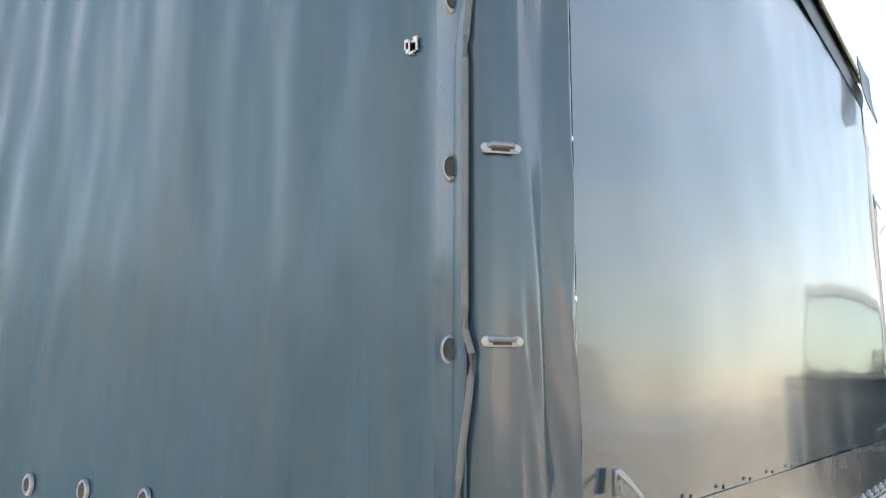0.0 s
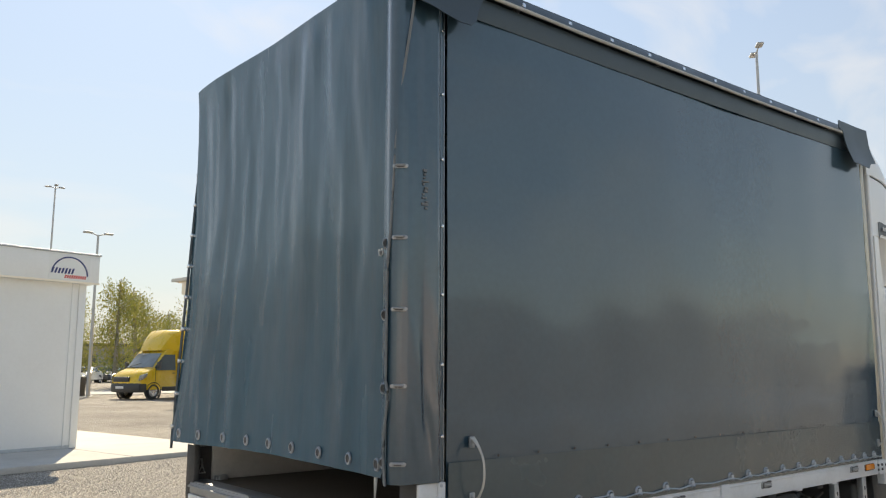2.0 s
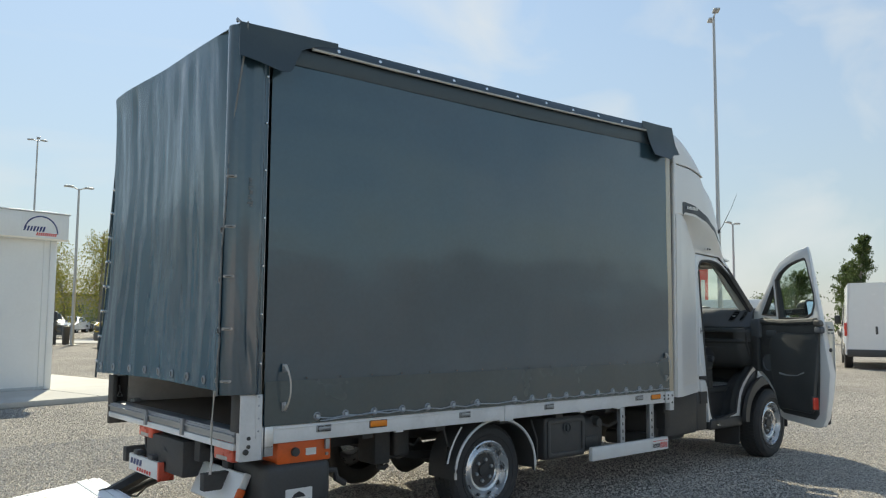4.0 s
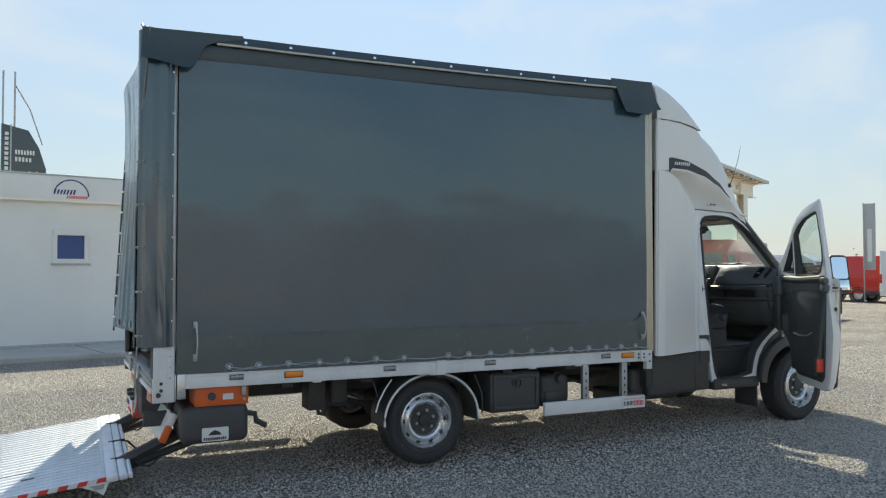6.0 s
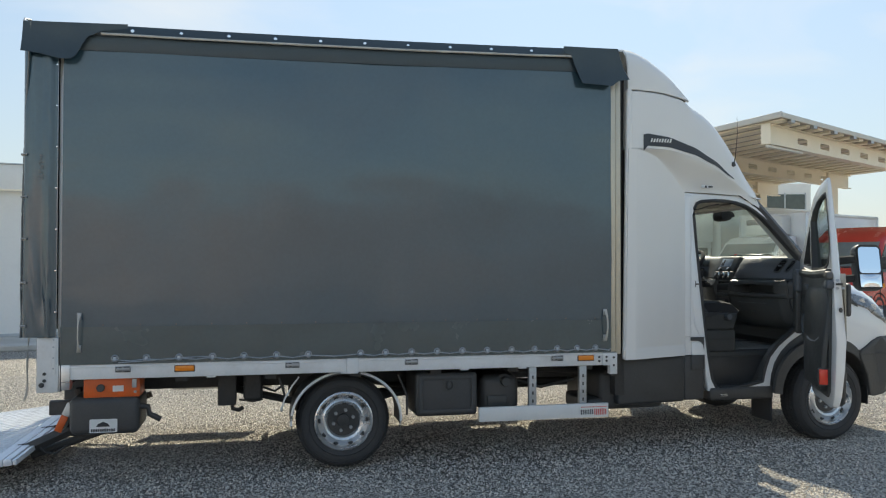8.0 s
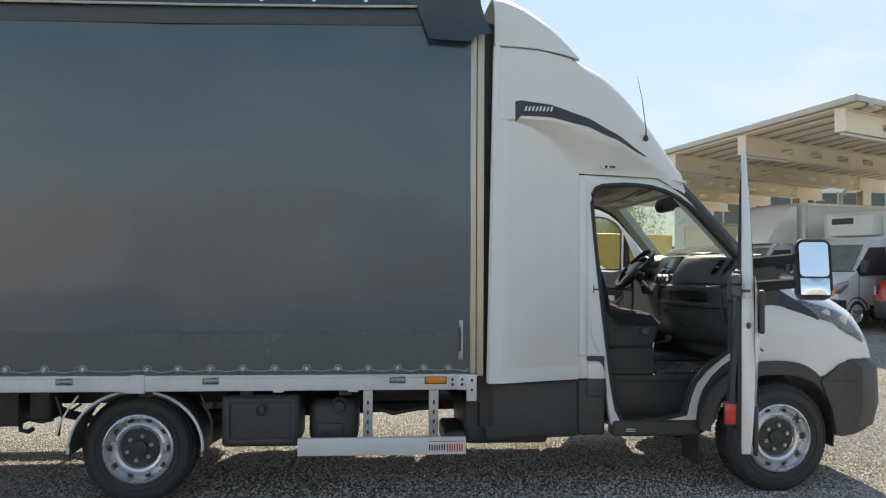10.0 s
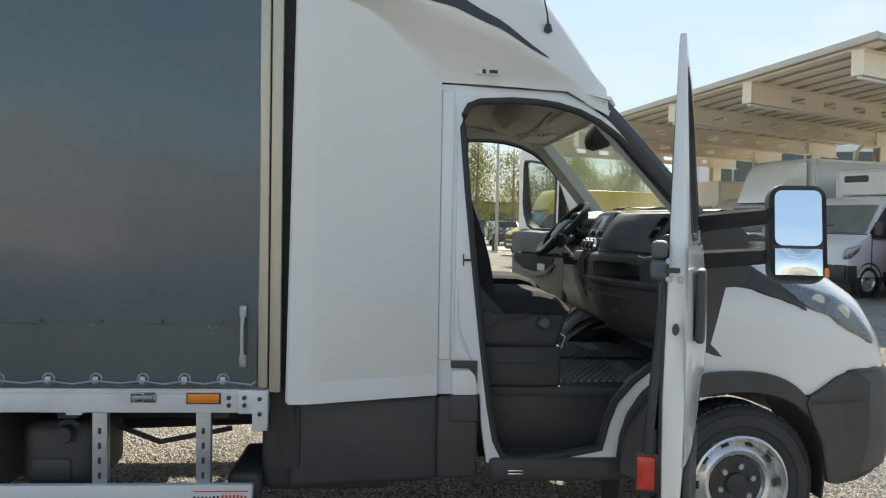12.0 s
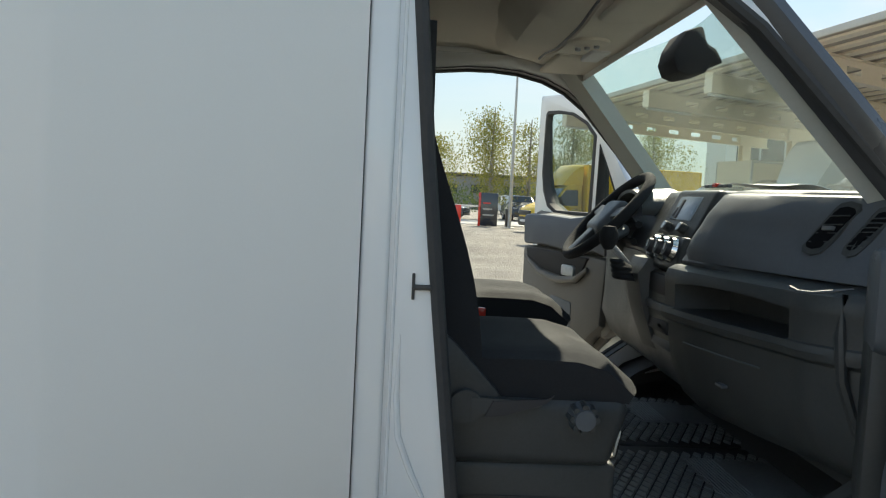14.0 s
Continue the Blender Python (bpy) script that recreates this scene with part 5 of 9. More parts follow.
for i in range(25):
    x = 2.345 + (3.24 - 2.345) * i / 24
    y = lerp_table(Y_FAIR, x) - 0.004
    ze = lerp_table(Z_EDGE, x)
    h = 0.095 * (1 - i / 24) ** 0.8 + 0.004
    lo_.append((x, y, ze + 0.002 + (0.012 if i else -0.03)))
    hi_.append((x, y, ze + 0.002 + (0.012 if i else 0.0) + h))
part("side_stripe", thicken(loft([lo_, hi_]), 0.002), M_DKGREY, fairing, "dark grey curved stripe decal")
ls = axes((0, -0.004, 0), (1, 0, 0), (0, 0, 1), (0, -1, 0))
part("stripe_strokes", bars(2.40, 2.585, 2.432, 2.462, 8, 0.3, ls, 0.45, 8, 0.004), M_LABEL, fairing)
b = box(2.93, 3.03, 0.135, 0.15, 2.095, 2.118, 0.003)
part("certificate_tag", b, M_LABEL, fairing, "small printed tag")
b = box(2.955, 2.97, 0.130, 0.137, 2.098, 2.115)
b = box(2.985, 3.02, 0.130, 0.137, 2.100, 2.113, 0, 2, b)
part("tag_marks", b, M_INK, fairing)
ant = part("antenna_base", revolve([(0.0, 0.03), (0.012, 0.03), (0.02, 0.0), (0.0, -0.01)], (3.236, 0.168, 2.29), "z", 14), M_BLACK, truck)
part("aerial", tube([(3.236, 0.165, 2.31), (3.222, 0.12, 2.35), (3.145, -0.03, 2.52), (3.085, -0.12, 2.635)], [0.006, 0.0035, 0.0022, 0.0014], 7), M_BLACK, ant, "thin black whip aerial")

# door frame rings on both flanks
OPEN = [(2.882, 1.88), (2.886, 1.93), (2.908, 1.972), (2.955, 1.992), (3.10, 2.003), (3.20, 2.002), (3.30, 1.992), (3.40, 1.967), (3.49, 1.925), (3.575, 1.862), (3.68, 1.75), (3.80, 1.622), (3.875, 1.54), (3.895, 1.49),
        (3.90, 1.40), (3.90, 1.04), (3.865, 0.955), (3.75, 0.872), (3.65, 0.795), (3.572, 0.705), (3.535, 0.61), (3.51, 0.500), (3.35, 0.470), (3.14, 0.443), (3.08, 0.465), (3.045, 0.535), (3.018, 0.68), (2.985, 0.93), (2.946, 1.26), (2.910, 1.58)]
RING = [(2.788, 2.06), (3.34, 2.05), (3.43, 2.003), (3.515, 1.95), (3.595, 1.88), (3.70, 1.768), (3.82, 1.64), (3.91, 1.552), (3.985, 1.44), (3.985, 0.92), (3.80, 0.84), (3.70, 0.74), (3.65, 0.62), (3.62, 0.43), (3.06, 0.41), (3.01, 0.44), (2.985, 0.60), (2.975, 0.735), (2.788, 0.735)]


def lean(bm, y0, s):
    """Leans a flank inward above the belt line."""
    for v in bm.verts:
        k = max(0.0, v.co.z - 1.35)
        f = min(1.0, max(0.0, (v.co.x - 2.88) / 0.6))
        v.co.y += s * 0.13 * k * f
    return bm


def ring_at(y0, s):
    bm = plate(RING, [OPEN], 0.0, 0.07, axes((0, y0, 0), (1, 0, 0), (0, 0, 1), (0, s, 0)), 0.008)
    return lean(bm, y0, s)


ARCH_IN = [(3.985, 0.945), (3.86, 0.880), (3.76, 0.818), (3.68, 0.745), (3.62, 0.655), (3.59, 0.56), (3.575, 0.44)]
for y0, s in ((0.185, 1), (W - 0.185, -1)):
    b = plate(ARCH_IN + [(3.64, 0.425), (3.668, 0.60), (3.725, 0.69), (3.815, 0.765), (3.93, 0.815), (3.99, 0.83)], (), -0.005, 0.05, axes((0, y0, 0), (1, 0, 0), (0, 0, 1), (0, s, 0)), 0.004)
    part("arch_cladding", b, M_BLACK, truck, "black plastic edge of the wheel arch")
    fr = part("door_frame", ring_at(y0, s), M_WHITE, truck, "white painted door aperture")
    pts = [Vector((x, y0 + 0.006 * s, z)) for x, z in OPEN]
    for p in pts:
        k = max(0.0, p.z - 1.35)
        p.y += s * 0.13 * k * min(1.0, max(0.0, (p.x - 2.88) / 0.6))
    part("door_seal", tube(pts, 0.015, 8, None, True), M_RUBBER, fr, "black rubber door seal")
    inner = [Vector((p.x, p.y + 0.06 * s, p.z)) for p in pts]
    part("inner_trim", thicken(loft([[q for q in pts + pts[:1]], [q for q in inner + inner[:1]]]), 0.004), M_TRIM, fr)
    b = box(2.895, 2.930, y0 - 0.012, y0 + 0.01, 1.308, 1.318, 0.003)
    b = box(2.892, 2.898, y0 - 0.005, y0 + 0.005, 1.288, 1.340, 0.002, 2, b)
    part("striker", b, M_CHASSIS, fr, "steel door striker")
    # fluted B pillar groove
    yf = y0 - 0.012 * s
    part("pillar_flange", box(2.7905, 2.846, min(yf, y0 + 0.01 * s), max(yf, y0 + 0.01 * s), 0.885, 2.03, 0.008, 3), M_WHITE, fr)
    part("jamb_bead", tube([(2.858, y0, z) for z in (0.90, 1.2, 1.6, 1.96)], 0.004, 8), M_WHITE, fr)
    part("jamb_crease", tube([(2.874, y0, 1.22), (2.872, y0, 1.10), (2.878, y0, 1.02), (2.905, y0, 0.95), (2.945, y0, 0.87)], [0.001, 0.006, 0.007, 0.007, 0.004], 8), M_WHITE, fr)
    # black cladding below the waist
    yo = y0 - 0.085 * s
    b = box(2.172, 2.80, min(yo, y0 + 0.15 * s), max(yo, y0 + 0.15 * s), 0.36, 0.732, 0.03, 3)
    clad = part("lower_cladding", b, M_BLACK, truck, "matt black plastic lower cladding")
    for v in clad.data.vertices:
        v.co.y += s * max(0.0, (v.co.x - 2.3)) * 0.16
    b = box(2.79, 2.97, min(y0 - 0.004 * s, y0 + 0.1 * s), max(y0 - 0.004 * s, y0 + 0.1 * s), 0.37, 0.73, 0.02, 3)
    part("cladding_panel", b, M_BLACK, truck)
    b = box(3.02, 3.60, min(y0 - 0.02 * s, y0 + 0.12 * s), max(y0 - 0.02 * s, y0 + 0.12 * s), 0.36, 0.462, 0.02, 3)
    st = part("door_sill", b, M_BLACK, truck, "black plastic door step")
    b = box(3.10, 3.165, y0 - 0.026 * s - 0.004, y0 - 0.026 * s + 0.004, 0.395, 0.402, 0.002)
    b = box(3.10, 3.165, y0 - 0.026 * s - 0.004, y0 - 0.026 * s + 0.004, 0.408, 0.415, 0.002, 2, b)
    part("sill_reflector", b, M_CHROME, st)
    # mudflap
    part("mudflap", box(3.60, 3.615, min(y0 + 0.02 * s, y0 + 0.3 * s), max(y0 + 0.02 * s, y0 + 0.3 * s), 0.16, 0.46, 0.004), M_RUBBER, truck)
# filler flap on the right
ff = part("filler_flap", plate(rounded(2.853, 2.962, 0.735, 0.842, 0.012), (), 0.172, 0.186, SIDE, 0.004), M_WHITE, truck, "small white filler flap")
part("filler_trim", plate([(2.848, 0.882), (2.962, 0.882), (2.962, 0.78), (2.952, 0.82), (2.925, 0.85), (2.848, 0.852)], (), 0.166, 0.186, SIDE, 0.003), M_BLACK, ff)
part("filler_base", plate(rounded(2.848, 2.968, 0.62, 0.735, 0.006), (), 0.170, 0.184, SIDE, 0.004), M_BLACK, ff)

# windscreen pillars, glass and roof edge
def screen_point(u, v):
    """u across (0 at the right pillar), v from the base up."""
    y = 0.33 + u * (W - 0.66) - (0.10 * (1 - v)) * (1 - 2 * u)
    bow = 0.20 * (1 - (2 * u - 1) ** 2)
    x = 4.045 - 0.51 * v + bow * (1.15 - 0.35 * v)
    z = 1.43 + 0.59 * v
    return (x, y, z)


screen = part("windscreen", thicken(loft([[screen_point(i / 24, k / 8) for i in range(25)] for k in range(9)]), 0.005), M_SCREENGLASS, truck, "clear raked windscreen")
screen.visible_shadow = False
for u, s in ((0.0, 1), (1.0, -1)):
    a = [Vector(screen_point(u, v)) + Vector((0.0, -0.012 * s, 0.0)) for v in np.linspace(-0.12, 1.02, 12)]
    secs = [[p + Vector((-0.098, -0.020 * s, 0.0)), p + Vector((-0.075, -0.040 * s, 0.0)), p + Vector((-0.035, -0.050 * s, 0.0)), p + Vector((-0.005, -0.03 * s, 0.01)), p + Vector((0.004, 0.004 * s, 0.01)), p + Vector((-0.02, 0.022 * s, -0.01)), p + Vector((-0.104, 0.0, -0.01))] for p in a]
    part("windscreen_pillar", loft(secs, closed=True, caps=True), M_PILLAR, truck, "black windscreen pillar")
    secs = [[p + Vector((-0.062, 0.0, -0.012)), p + Vector((-0.03, 0.05 * s, -0.02)), p + Vector((0.01, 0.07 * s, -0.005)), p + Vector((-0.05, 0.10 * s, -0.03)), p + Vector((-0.10, 0.05 * s, -0.03))] for p in a]
    part("pillar_trim", loft(secs, closed=True, caps=True), M_PILLAR_TRIM, truck, "grey-beige inner pillar trim")
b = loft([[(x, y, z) for y in np.linspace(0.24, W - 0.24, 13)] for x, z in ((2.80, 2.145), (3.1, 2.145), (3.27, 2.11), (3.45, 2.05), (3.54, 2.03))])
part("roof_skin", thicken(b, 0.012), M_WHITE, truck)

# bonnet, wings and bumper
def arch_z(x, rx=0.385, rz=0.411, n=2.4):
    """Height of the wheel opening: squarer than a circle, steeper towards the bumper."""
    d = min(1.0, abs(x - 4.12) / (rx if x > 4.12 else 0.47))
    return 0.352 + rz * (1 - d ** n) ** (1 / n)


def nose_section(x):
    t = max(0.0, (x - 3.92) / (4.93 - 3.92))
    ys = lerp_table([(3.92, 0.155), (4.3, 0.13), (4.5, 0.14), (4.7, 0.18), (4.82, 0.26), (4.93, 0.44), (5.0, 0.70)], x)
    zt = lerp_table([(3.92, 1.42), (4.2, 1.40), (4.5, 1.31), (4.7, 1.21), (4.85, 1.08), (4.95, 0.95), (5.0, 0.86)], x)
    za = arch_z(x) + 0.045 if x < 4.38 else 0.748 if x < 4.49 else 0.785 if x < 4.70 else 0.845
    za = min(za, zt - 0.05)
    zs = min(max(za + 0.03, zt - 0.20), zt - 0.03)
    pts = [(ys + 0.01, za), (ys, za + (zs - za) * 0.4), (ys + 0.004, zs), (ys + 0.05, zs + (zt - zs) * 0.45), (ys + 0.13, zs + (zt - zs) * 0.8), (ys + 0.28, zt + 0.01), ((ys + 0.28 + YC) / 2, zt + 0.035), (YC, zt + 0.04)]
    return [(x, y, z) for y, z in pts] + [(x, W - y, z) for y, z in reversed(pts[:-1])]


nose = part("bonnet_shell", thicken(loft([nose_section(x) for x in (3.92, 3.96, 4.0, 4.06, 4.12, 4.2, 4.28, 4.36, 4.44, 4.5, 4.56, 4.62, 4.68, 4.74, 4.79, 4.83, 4.87, 4.91, 4.95, 4.98, 5.0)]), 0.015), M_WHITE, truck, "white bonnet and front wings")
for y0, s in ((0.13, 1), (W - 0.13, -1)):
    secs = []
    for t in np.linspace(0, 1, 30):
        a = math.pi * t
        c = math.cos(a)
        x = 4.12 + (0.384 if c > 0 else 0.469) * c
        x2 = 4.12 + (0.397 if c > 0 else 0.54) * c
        z, z2 = arch_z(x), arch_z(4.12 + (0.384 if c > 0 else 0.469) * c, 0.385, 0.498) if c < 0 else 0.352 + 0.498 * max(0.0, 1 - c ** 2.4) ** (1 / 2.4)
        k = max(0.0, x - 4.3) * 0.12
        secs.append([(x, y0 + (0.05 + k) * s, z), (x, y0 + (-0.012 + k) * s, z), (x2, y0 + (-0.010 + k) * s, max(z2, z + 0.004)), (x2, y0 + (0.03 + k) * s, max(z2, z + 0.004))])
    arch = part("wheel_arch", loft(secs, closed=True, caps=True), M_BLACK, truck, "matt black wheel arch flare")
    secs = []
    for a in range(-10, 190, 10):
        c, sn = math.cos(radians(a)), math.sin(radians(a))
        x = 4.12 + (0.384 if c > 0 else 0.465) * c
        z = arch_z(x) + 0.006 if sn > 0 else 0.352 + 0.4 * sn
        secs.append([(x, y0 + 0.02 * s, z), (x, y0 + 0.42 * s, z)])
    part("arch_liner", thicken(loft(secs), 0.008), M_CHASSIS, arch)
    # headlight and the black panel between it and the door
    def nose_y(x, z):
        q = nose_section(x)[:8]
        for (_, ya, za), (_, yb, zb) in zip(q, q[1:]):
            if za <= z <= zb and zb > za:
                return ya + (yb - ya) * (z - za) / (zb - za)
        return q[0][1] if z < q[0][2] else q[-1][1]

    def on_nose(top, low, off, n=22, m=7):
        x0, x1 = top[0][0], top[-1][0]
        rows_ = []
        for i in range(n + 1):
            x = x0 + (x1 - x0) * i / n
            zt, zl = lerp_table(top, x), lerp_table(low, x)
            row = []
            for k in range(m + 1):
                z = zl + (zt - zl) * k / m
                rim = min(k, m - k, 1)
                y = nose_y(x, z) - (off if rim else -0.004)
                row.append((x, y if s > 0 else W - y, z))
            rows_.append(row)
        return rows_

    part("wing_panel", loft(on_nose([(3.99, 1.41), (4.12, 1.345), (4.25, 1.255), (4.33, 1.20), (4.39, 1.125)], [(3.99, 1.215), (4.12, 1.20), (4.25, 1.165), (4.33, 1.14), (4.39, 1.115)], 0.007)), M_BLACK, nose, "black wing panel")
    HT = [(4.26, 1.255), (4.40, 1.228), (4.55, 1.182), (4.64, 1.125), (4.70, 1.04), (4.73, 0.985)]
    HLO = [(4.26, 1.24), (4.33, 1.17), (4.40, 1.118), (4.49, 1.092), (4.55, 1.045), (4.62, 1.008), (4.73, 0.965)]
    hl = part("headlight", loft(on_nose(HT, HLO, 0.022)), M_GLASS, truck, "clear swept-back headlight")
    part("reflector", loft(on_nose(HT, HLO, 0.006)), M_LAMP, hl)
    for x, z, r in ((4.45, 1.155, 0.035), (4.57, 1.105, 0.038)):
        y = nose_y(x, z) - 0.006
        part("lamp_bowl", disc((x, y if s > 0 else W - y, z), r, 0.012, "y", 18, 0.004), M_CHROME, hl)
# front bumper
secs = []
for t in np.linspace(0, 1, 25):
    u = 2 * t - 1
    y = YC + u * 0.905
    xr = 5.0 - 0.26 * abs(u) ** 7 - 0.05 * u * u
    secs.append([(xr - 0.14, y * 0.98 + YC * 0.02, 0.40), (xr - 0.02, y, 0.40), (xr + 0.02, y, 0.55), (xr + 0.01, y, 0.80), (xr - 0.05, y, 0.86), (xr - 0.16, y * 0.98 + YC * 0.02, 0.84)])
bump = part("front_bumper", loft(secs, closed=True, caps=True), M_BLACK, truck, "matt black front bumper")
for y0, s in ((0.15, 1), (W - 0.15, -1)):
    b = plate([(4.506, 0.36), (4.474, 0.538), (4.41, 0.676), (4.40, 0.715), (4.415, 0.742), (4.468, 0.775), (4.54, 0.825), (4.60, 0.846), (4.66, 0.855), (4.74, 0.858), (4.80, 0.855), (4.80, 0.41), (4.76, 0.385), (4.66, 0.362), (4.56, 0.35)], (), -0.02, 0.09, axes((0, y0, 0), (1, 0, 0), (0, 0, 1), (0, s, 0)), 0.012)
    for v in b.verts:
        v.co.y += s * (lerp_table([(4.3, 0.13), (4.5, 0.14), (4.7, 0.18), (4.82, 0.26)], v.co.x) - 0.145)
    corner = part("bumper_corner", b, M_BLACK, bump)
    part("bumper_seam", tube([(x, y0 + s * (lerp_table([(4.3, 0.13), (4.5, 0.14), (4.7, 0.18), (4.82, 0.26)], x) - 0.166), 0.714) for x in np.linspace(4.42, 4.79, 9)], 0.003, 6), M_CHASSIS, corner)
b = loft([[(x, y, z) for y in np.linspace(0.28, W - 0.28, 15)] for x, z in ((3.98, 1.43), (4.08, 1.44), (4.22, 1.445), (4.30, 1.42))])
part("scuttle", thicken(b, 0.02), M_BLACK, truck)


# ---- doors ----
DOOR = [(0.0, 1.52), (-0.01, 1.40), (-0.01, 1.0), (0.04, 0.90), (0.18, 0.80), (0.27, 0.71), (0.325, 0.60), (0.36, 0.48), (0.42, 0.455), (0.85, 0.425), (0.92, 0.445), (0.965, 0.52), (1.0, 0.70),
        (1.03, 0.93), (1.03, 1.30), (1.03, 1.5), (1.032, 1.98), (1.03, 2.035), (1.02, 2.045), (0.80, 2.032), (0.64, 2.005), (0.49, 1.96), (0.36, 1.875), (0.245, 1.745), (0.12, 1.62)]
WIN = [(0.395, 1.43), (0.395, 1.80), (0.49, 1.868), (0.64, 1.922), (0.80, 1.945), (0.925, 1.952), (0.945, 1.94), (0.95, 1.90), (0.945, 1.64), (0.92, 1.55), (0.86, 1.47), (0.75, 1.43)]
QUARTER = [(0.13, 1.475), (0.25, 1.635), (0.345, 1.755), (0.345, 1.46)]

DOOR_FRONT = [(0.48, 0.36), (0.60, 0.325), (0.71, 0.27), (0.80, 0.18), (0.90, 0.04), (1.0, -0.01), (1.5, -0.005)]
DOOR_REAR = [(0.52, 0.965), (0.70, 1.0), (0.93, 1.03), (1.30, 1.03), (1.5, 1.03)]


def door(name, hinge, u, w, label):
    """A cab door in its own axes: u from hinge to latch, w outward."""
    F = axes(hinge, (u[0], u[1], 0), (0, 0, 1), (w[0], w[1], 0))
    d = part(name, door_shell(F), M_WHITE, truck, label)
    for loop, nm in ((WIN, "side_window"), (QUARTER, "quarter_light")):
        g = part(nm, bent(plate([(a, z) for a, z in loop], (), 0.01, 0.014), F), M_GLASS_TINT, d, "clear door glass")
        g.visible_shadow = False
        cx, cz = sum(a for a, _ in loop) / len(loop), sum(z for _, z in loop) / len(loop)
        big = [(cx + (a - cx) * 1.035, cz + (z - cz) * 1.035) for a, z in loop]
        small = [(cx + (a - cx) * 0.955, cz + (z - cz) * 0.955) for a, z in loop]
        part("window_rubber", bent(plate(big, [small], -0.039, 0.0385, None, 0.003), F), M_RUBBER, g)
    # inner trim panel with armrest, pocket and pull
    panel = [(0.03, 1.43), (0.03, 1.0), (0.10, 0.92), (0.22, 0.83), (0.31, 0.72), (0.365, 0.56), (0.43, 0.52), (0.84, 0.50), (0.885, 0.55), (0.90, 0.75), (0.915, 1.0), (0.925, 1.30), (0.92, 1.44), (0.70, 1.405), (0.45, 1.41), (0.20, 1.45)]
    t = part("trim_panel", plate(panel, (), -0.055, -0.028, F, 0.012), M_TRIM, d, "black moulded door trim")
    secs = []
    for a in np.linspace(0.10, 0.90, 13):
        k = math.sin(math.pi * (a - 0.08) / 0.86) ** 0.5
        zc = 1.16 + 0.05 * math.cos((a - 0.1) * 3.2)
        secs.append([F @ Vector((a, zc + 0.05 * k, -0.05)), F @ Vector((a, zc + 0.035 * k, -0.05 - 0.014 * k)), F @ Vector((a, zc - 0.04 * k, -0.05 - 0.012 * k)), F @ Vector((a, zc - 0.10 * k, -0.05))])
    part("armrest", loft(secs, closed=True, caps=True), M_BLACK, t)
    part("trim_edge", plate([(0.02, 1.30), (0.02, 0.96), (0.07, 0.92), (0.12, 0.90), (0.13, 1.30)], (), -0.098, -0.04, F, 0.015), M_TRIM, t)
    lc_ = part("latch_corner", plate(rounded(0.90, 0.990, 1.30, 1.365, 0.02), (), -0.086, -0.034, F, 0.014), M_TRIM_GREY, t, "rounded grey trim corner by the latch")
    # upper half split off: its sky-lit tone is put into the colour
    part("corner_cap", plate(rounded(0.90, 0.990, 1.367, 1.42, 0.02), (), -0.086, -0.034, F, 0.016), M_DOOR_CARD, lc_, "upper half of the trim corner, coloured apart as sky-lit")
    part("belt_corner", plate(rounded(0.015, 0.15, 1.24, 1.435, 0.03), (), -0.10, -0.04, F, 0.02), M_TRIM_GREY, t)
    part("belt_roll", tube([F @ Vector((a, 1.395 + 0.03 * abs(a - 0.5), -0.05)) for a in np.linspace(0.12, 0.90, 9)], 0.03, 8), M_TRIM, t)
    b = tube([F @ Vector((a, z, -0.075)) for a, z in ((0.42, 0.905), (0.52, 0.89), (0.66, 0.895), (0.76, 0.93))], 0.014, 8)
    part("pull_handle", b, M_GALV, t, "pale metal-effect pull handle")
    b = plate([(0.24, 1.22), (0.28, 0.92), (0.36, 0.72), (0.42, 0.57), (0.84, 0.555), (0.885, 0.60), (0.90, 0.80), (0.92, 1.22), (0.87, 1.31), (0.32, 1.31)], (), -0.115, -0.05, F, 0.03)
    for v in b.verts:
        q = F.inverted() @ v.co
        if q.z < -0.06:
            q.z += 0.05 * min(1.0, max(0.0, (q.y - 0.72) / 0.3))
        v.co = F @ q
    part("door_pocket", b, M_TRIM, t)
    part("speaker_grille", revolve([(0.0, 0.0), (0.075, 0.004), (0.085, -0.006)], (0, 0, 0), "y", 24), M_TRIM_GREY, t).matrix_basis = F @ pose(0.24, 1.0, -0.06, 90, 0, 0)
    part("inner_latch_handle", plate(rounded(0.22, 0.36, 1.27, 1.32, 0.02), (), -0.068, -0.05, F, 0.005), M_TRIM_GREY, t)
    part("red_reflector", box(0.885, 0.905, 0.60, 0.71, -0.118, -0.06, 0.004, 2, None, F), M_RED, d, "red reflector on the door edge")
    part("reflector_base", box(0.87, 0.895, 0.59, 0.72, -0.125, -0.045, 0.004, 2, None, F), M_BLACK, d)
    # latch end with bolts
    E = F @ axes((1.012, 0, 0), (0, 0, 1), (0, 1, 0), (1, 0, 0))
    m = F @ Matrix.Translation((1.022, 1.335, 0.0))
    b = box(0.0, 0.012, -0.008, 0.008, -0.035, 0.01, 0.003, 2, None, m)
    part("latch", b, M_CHASSIS, d, "dark door latch slot")
    for dz, dw in ((0.028, -0.025), (-0.028, -0.025), (-0.028, 0.012)):
        bb = disc((0, 0, 0), 0.010, 0.014, "x", 14, 0.002)
        bmesh.ops.transform(bb, matrix=F @ Matrix.Translation((1.018 + dz * 0.02, 1.335 + dz, dw)), verts=bb.verts)
        part("latch_bolt", bb, M_GALV, d)
    bb = disc((0, 0, 0), 0.014, 0.02, "x", 14, 0.002)
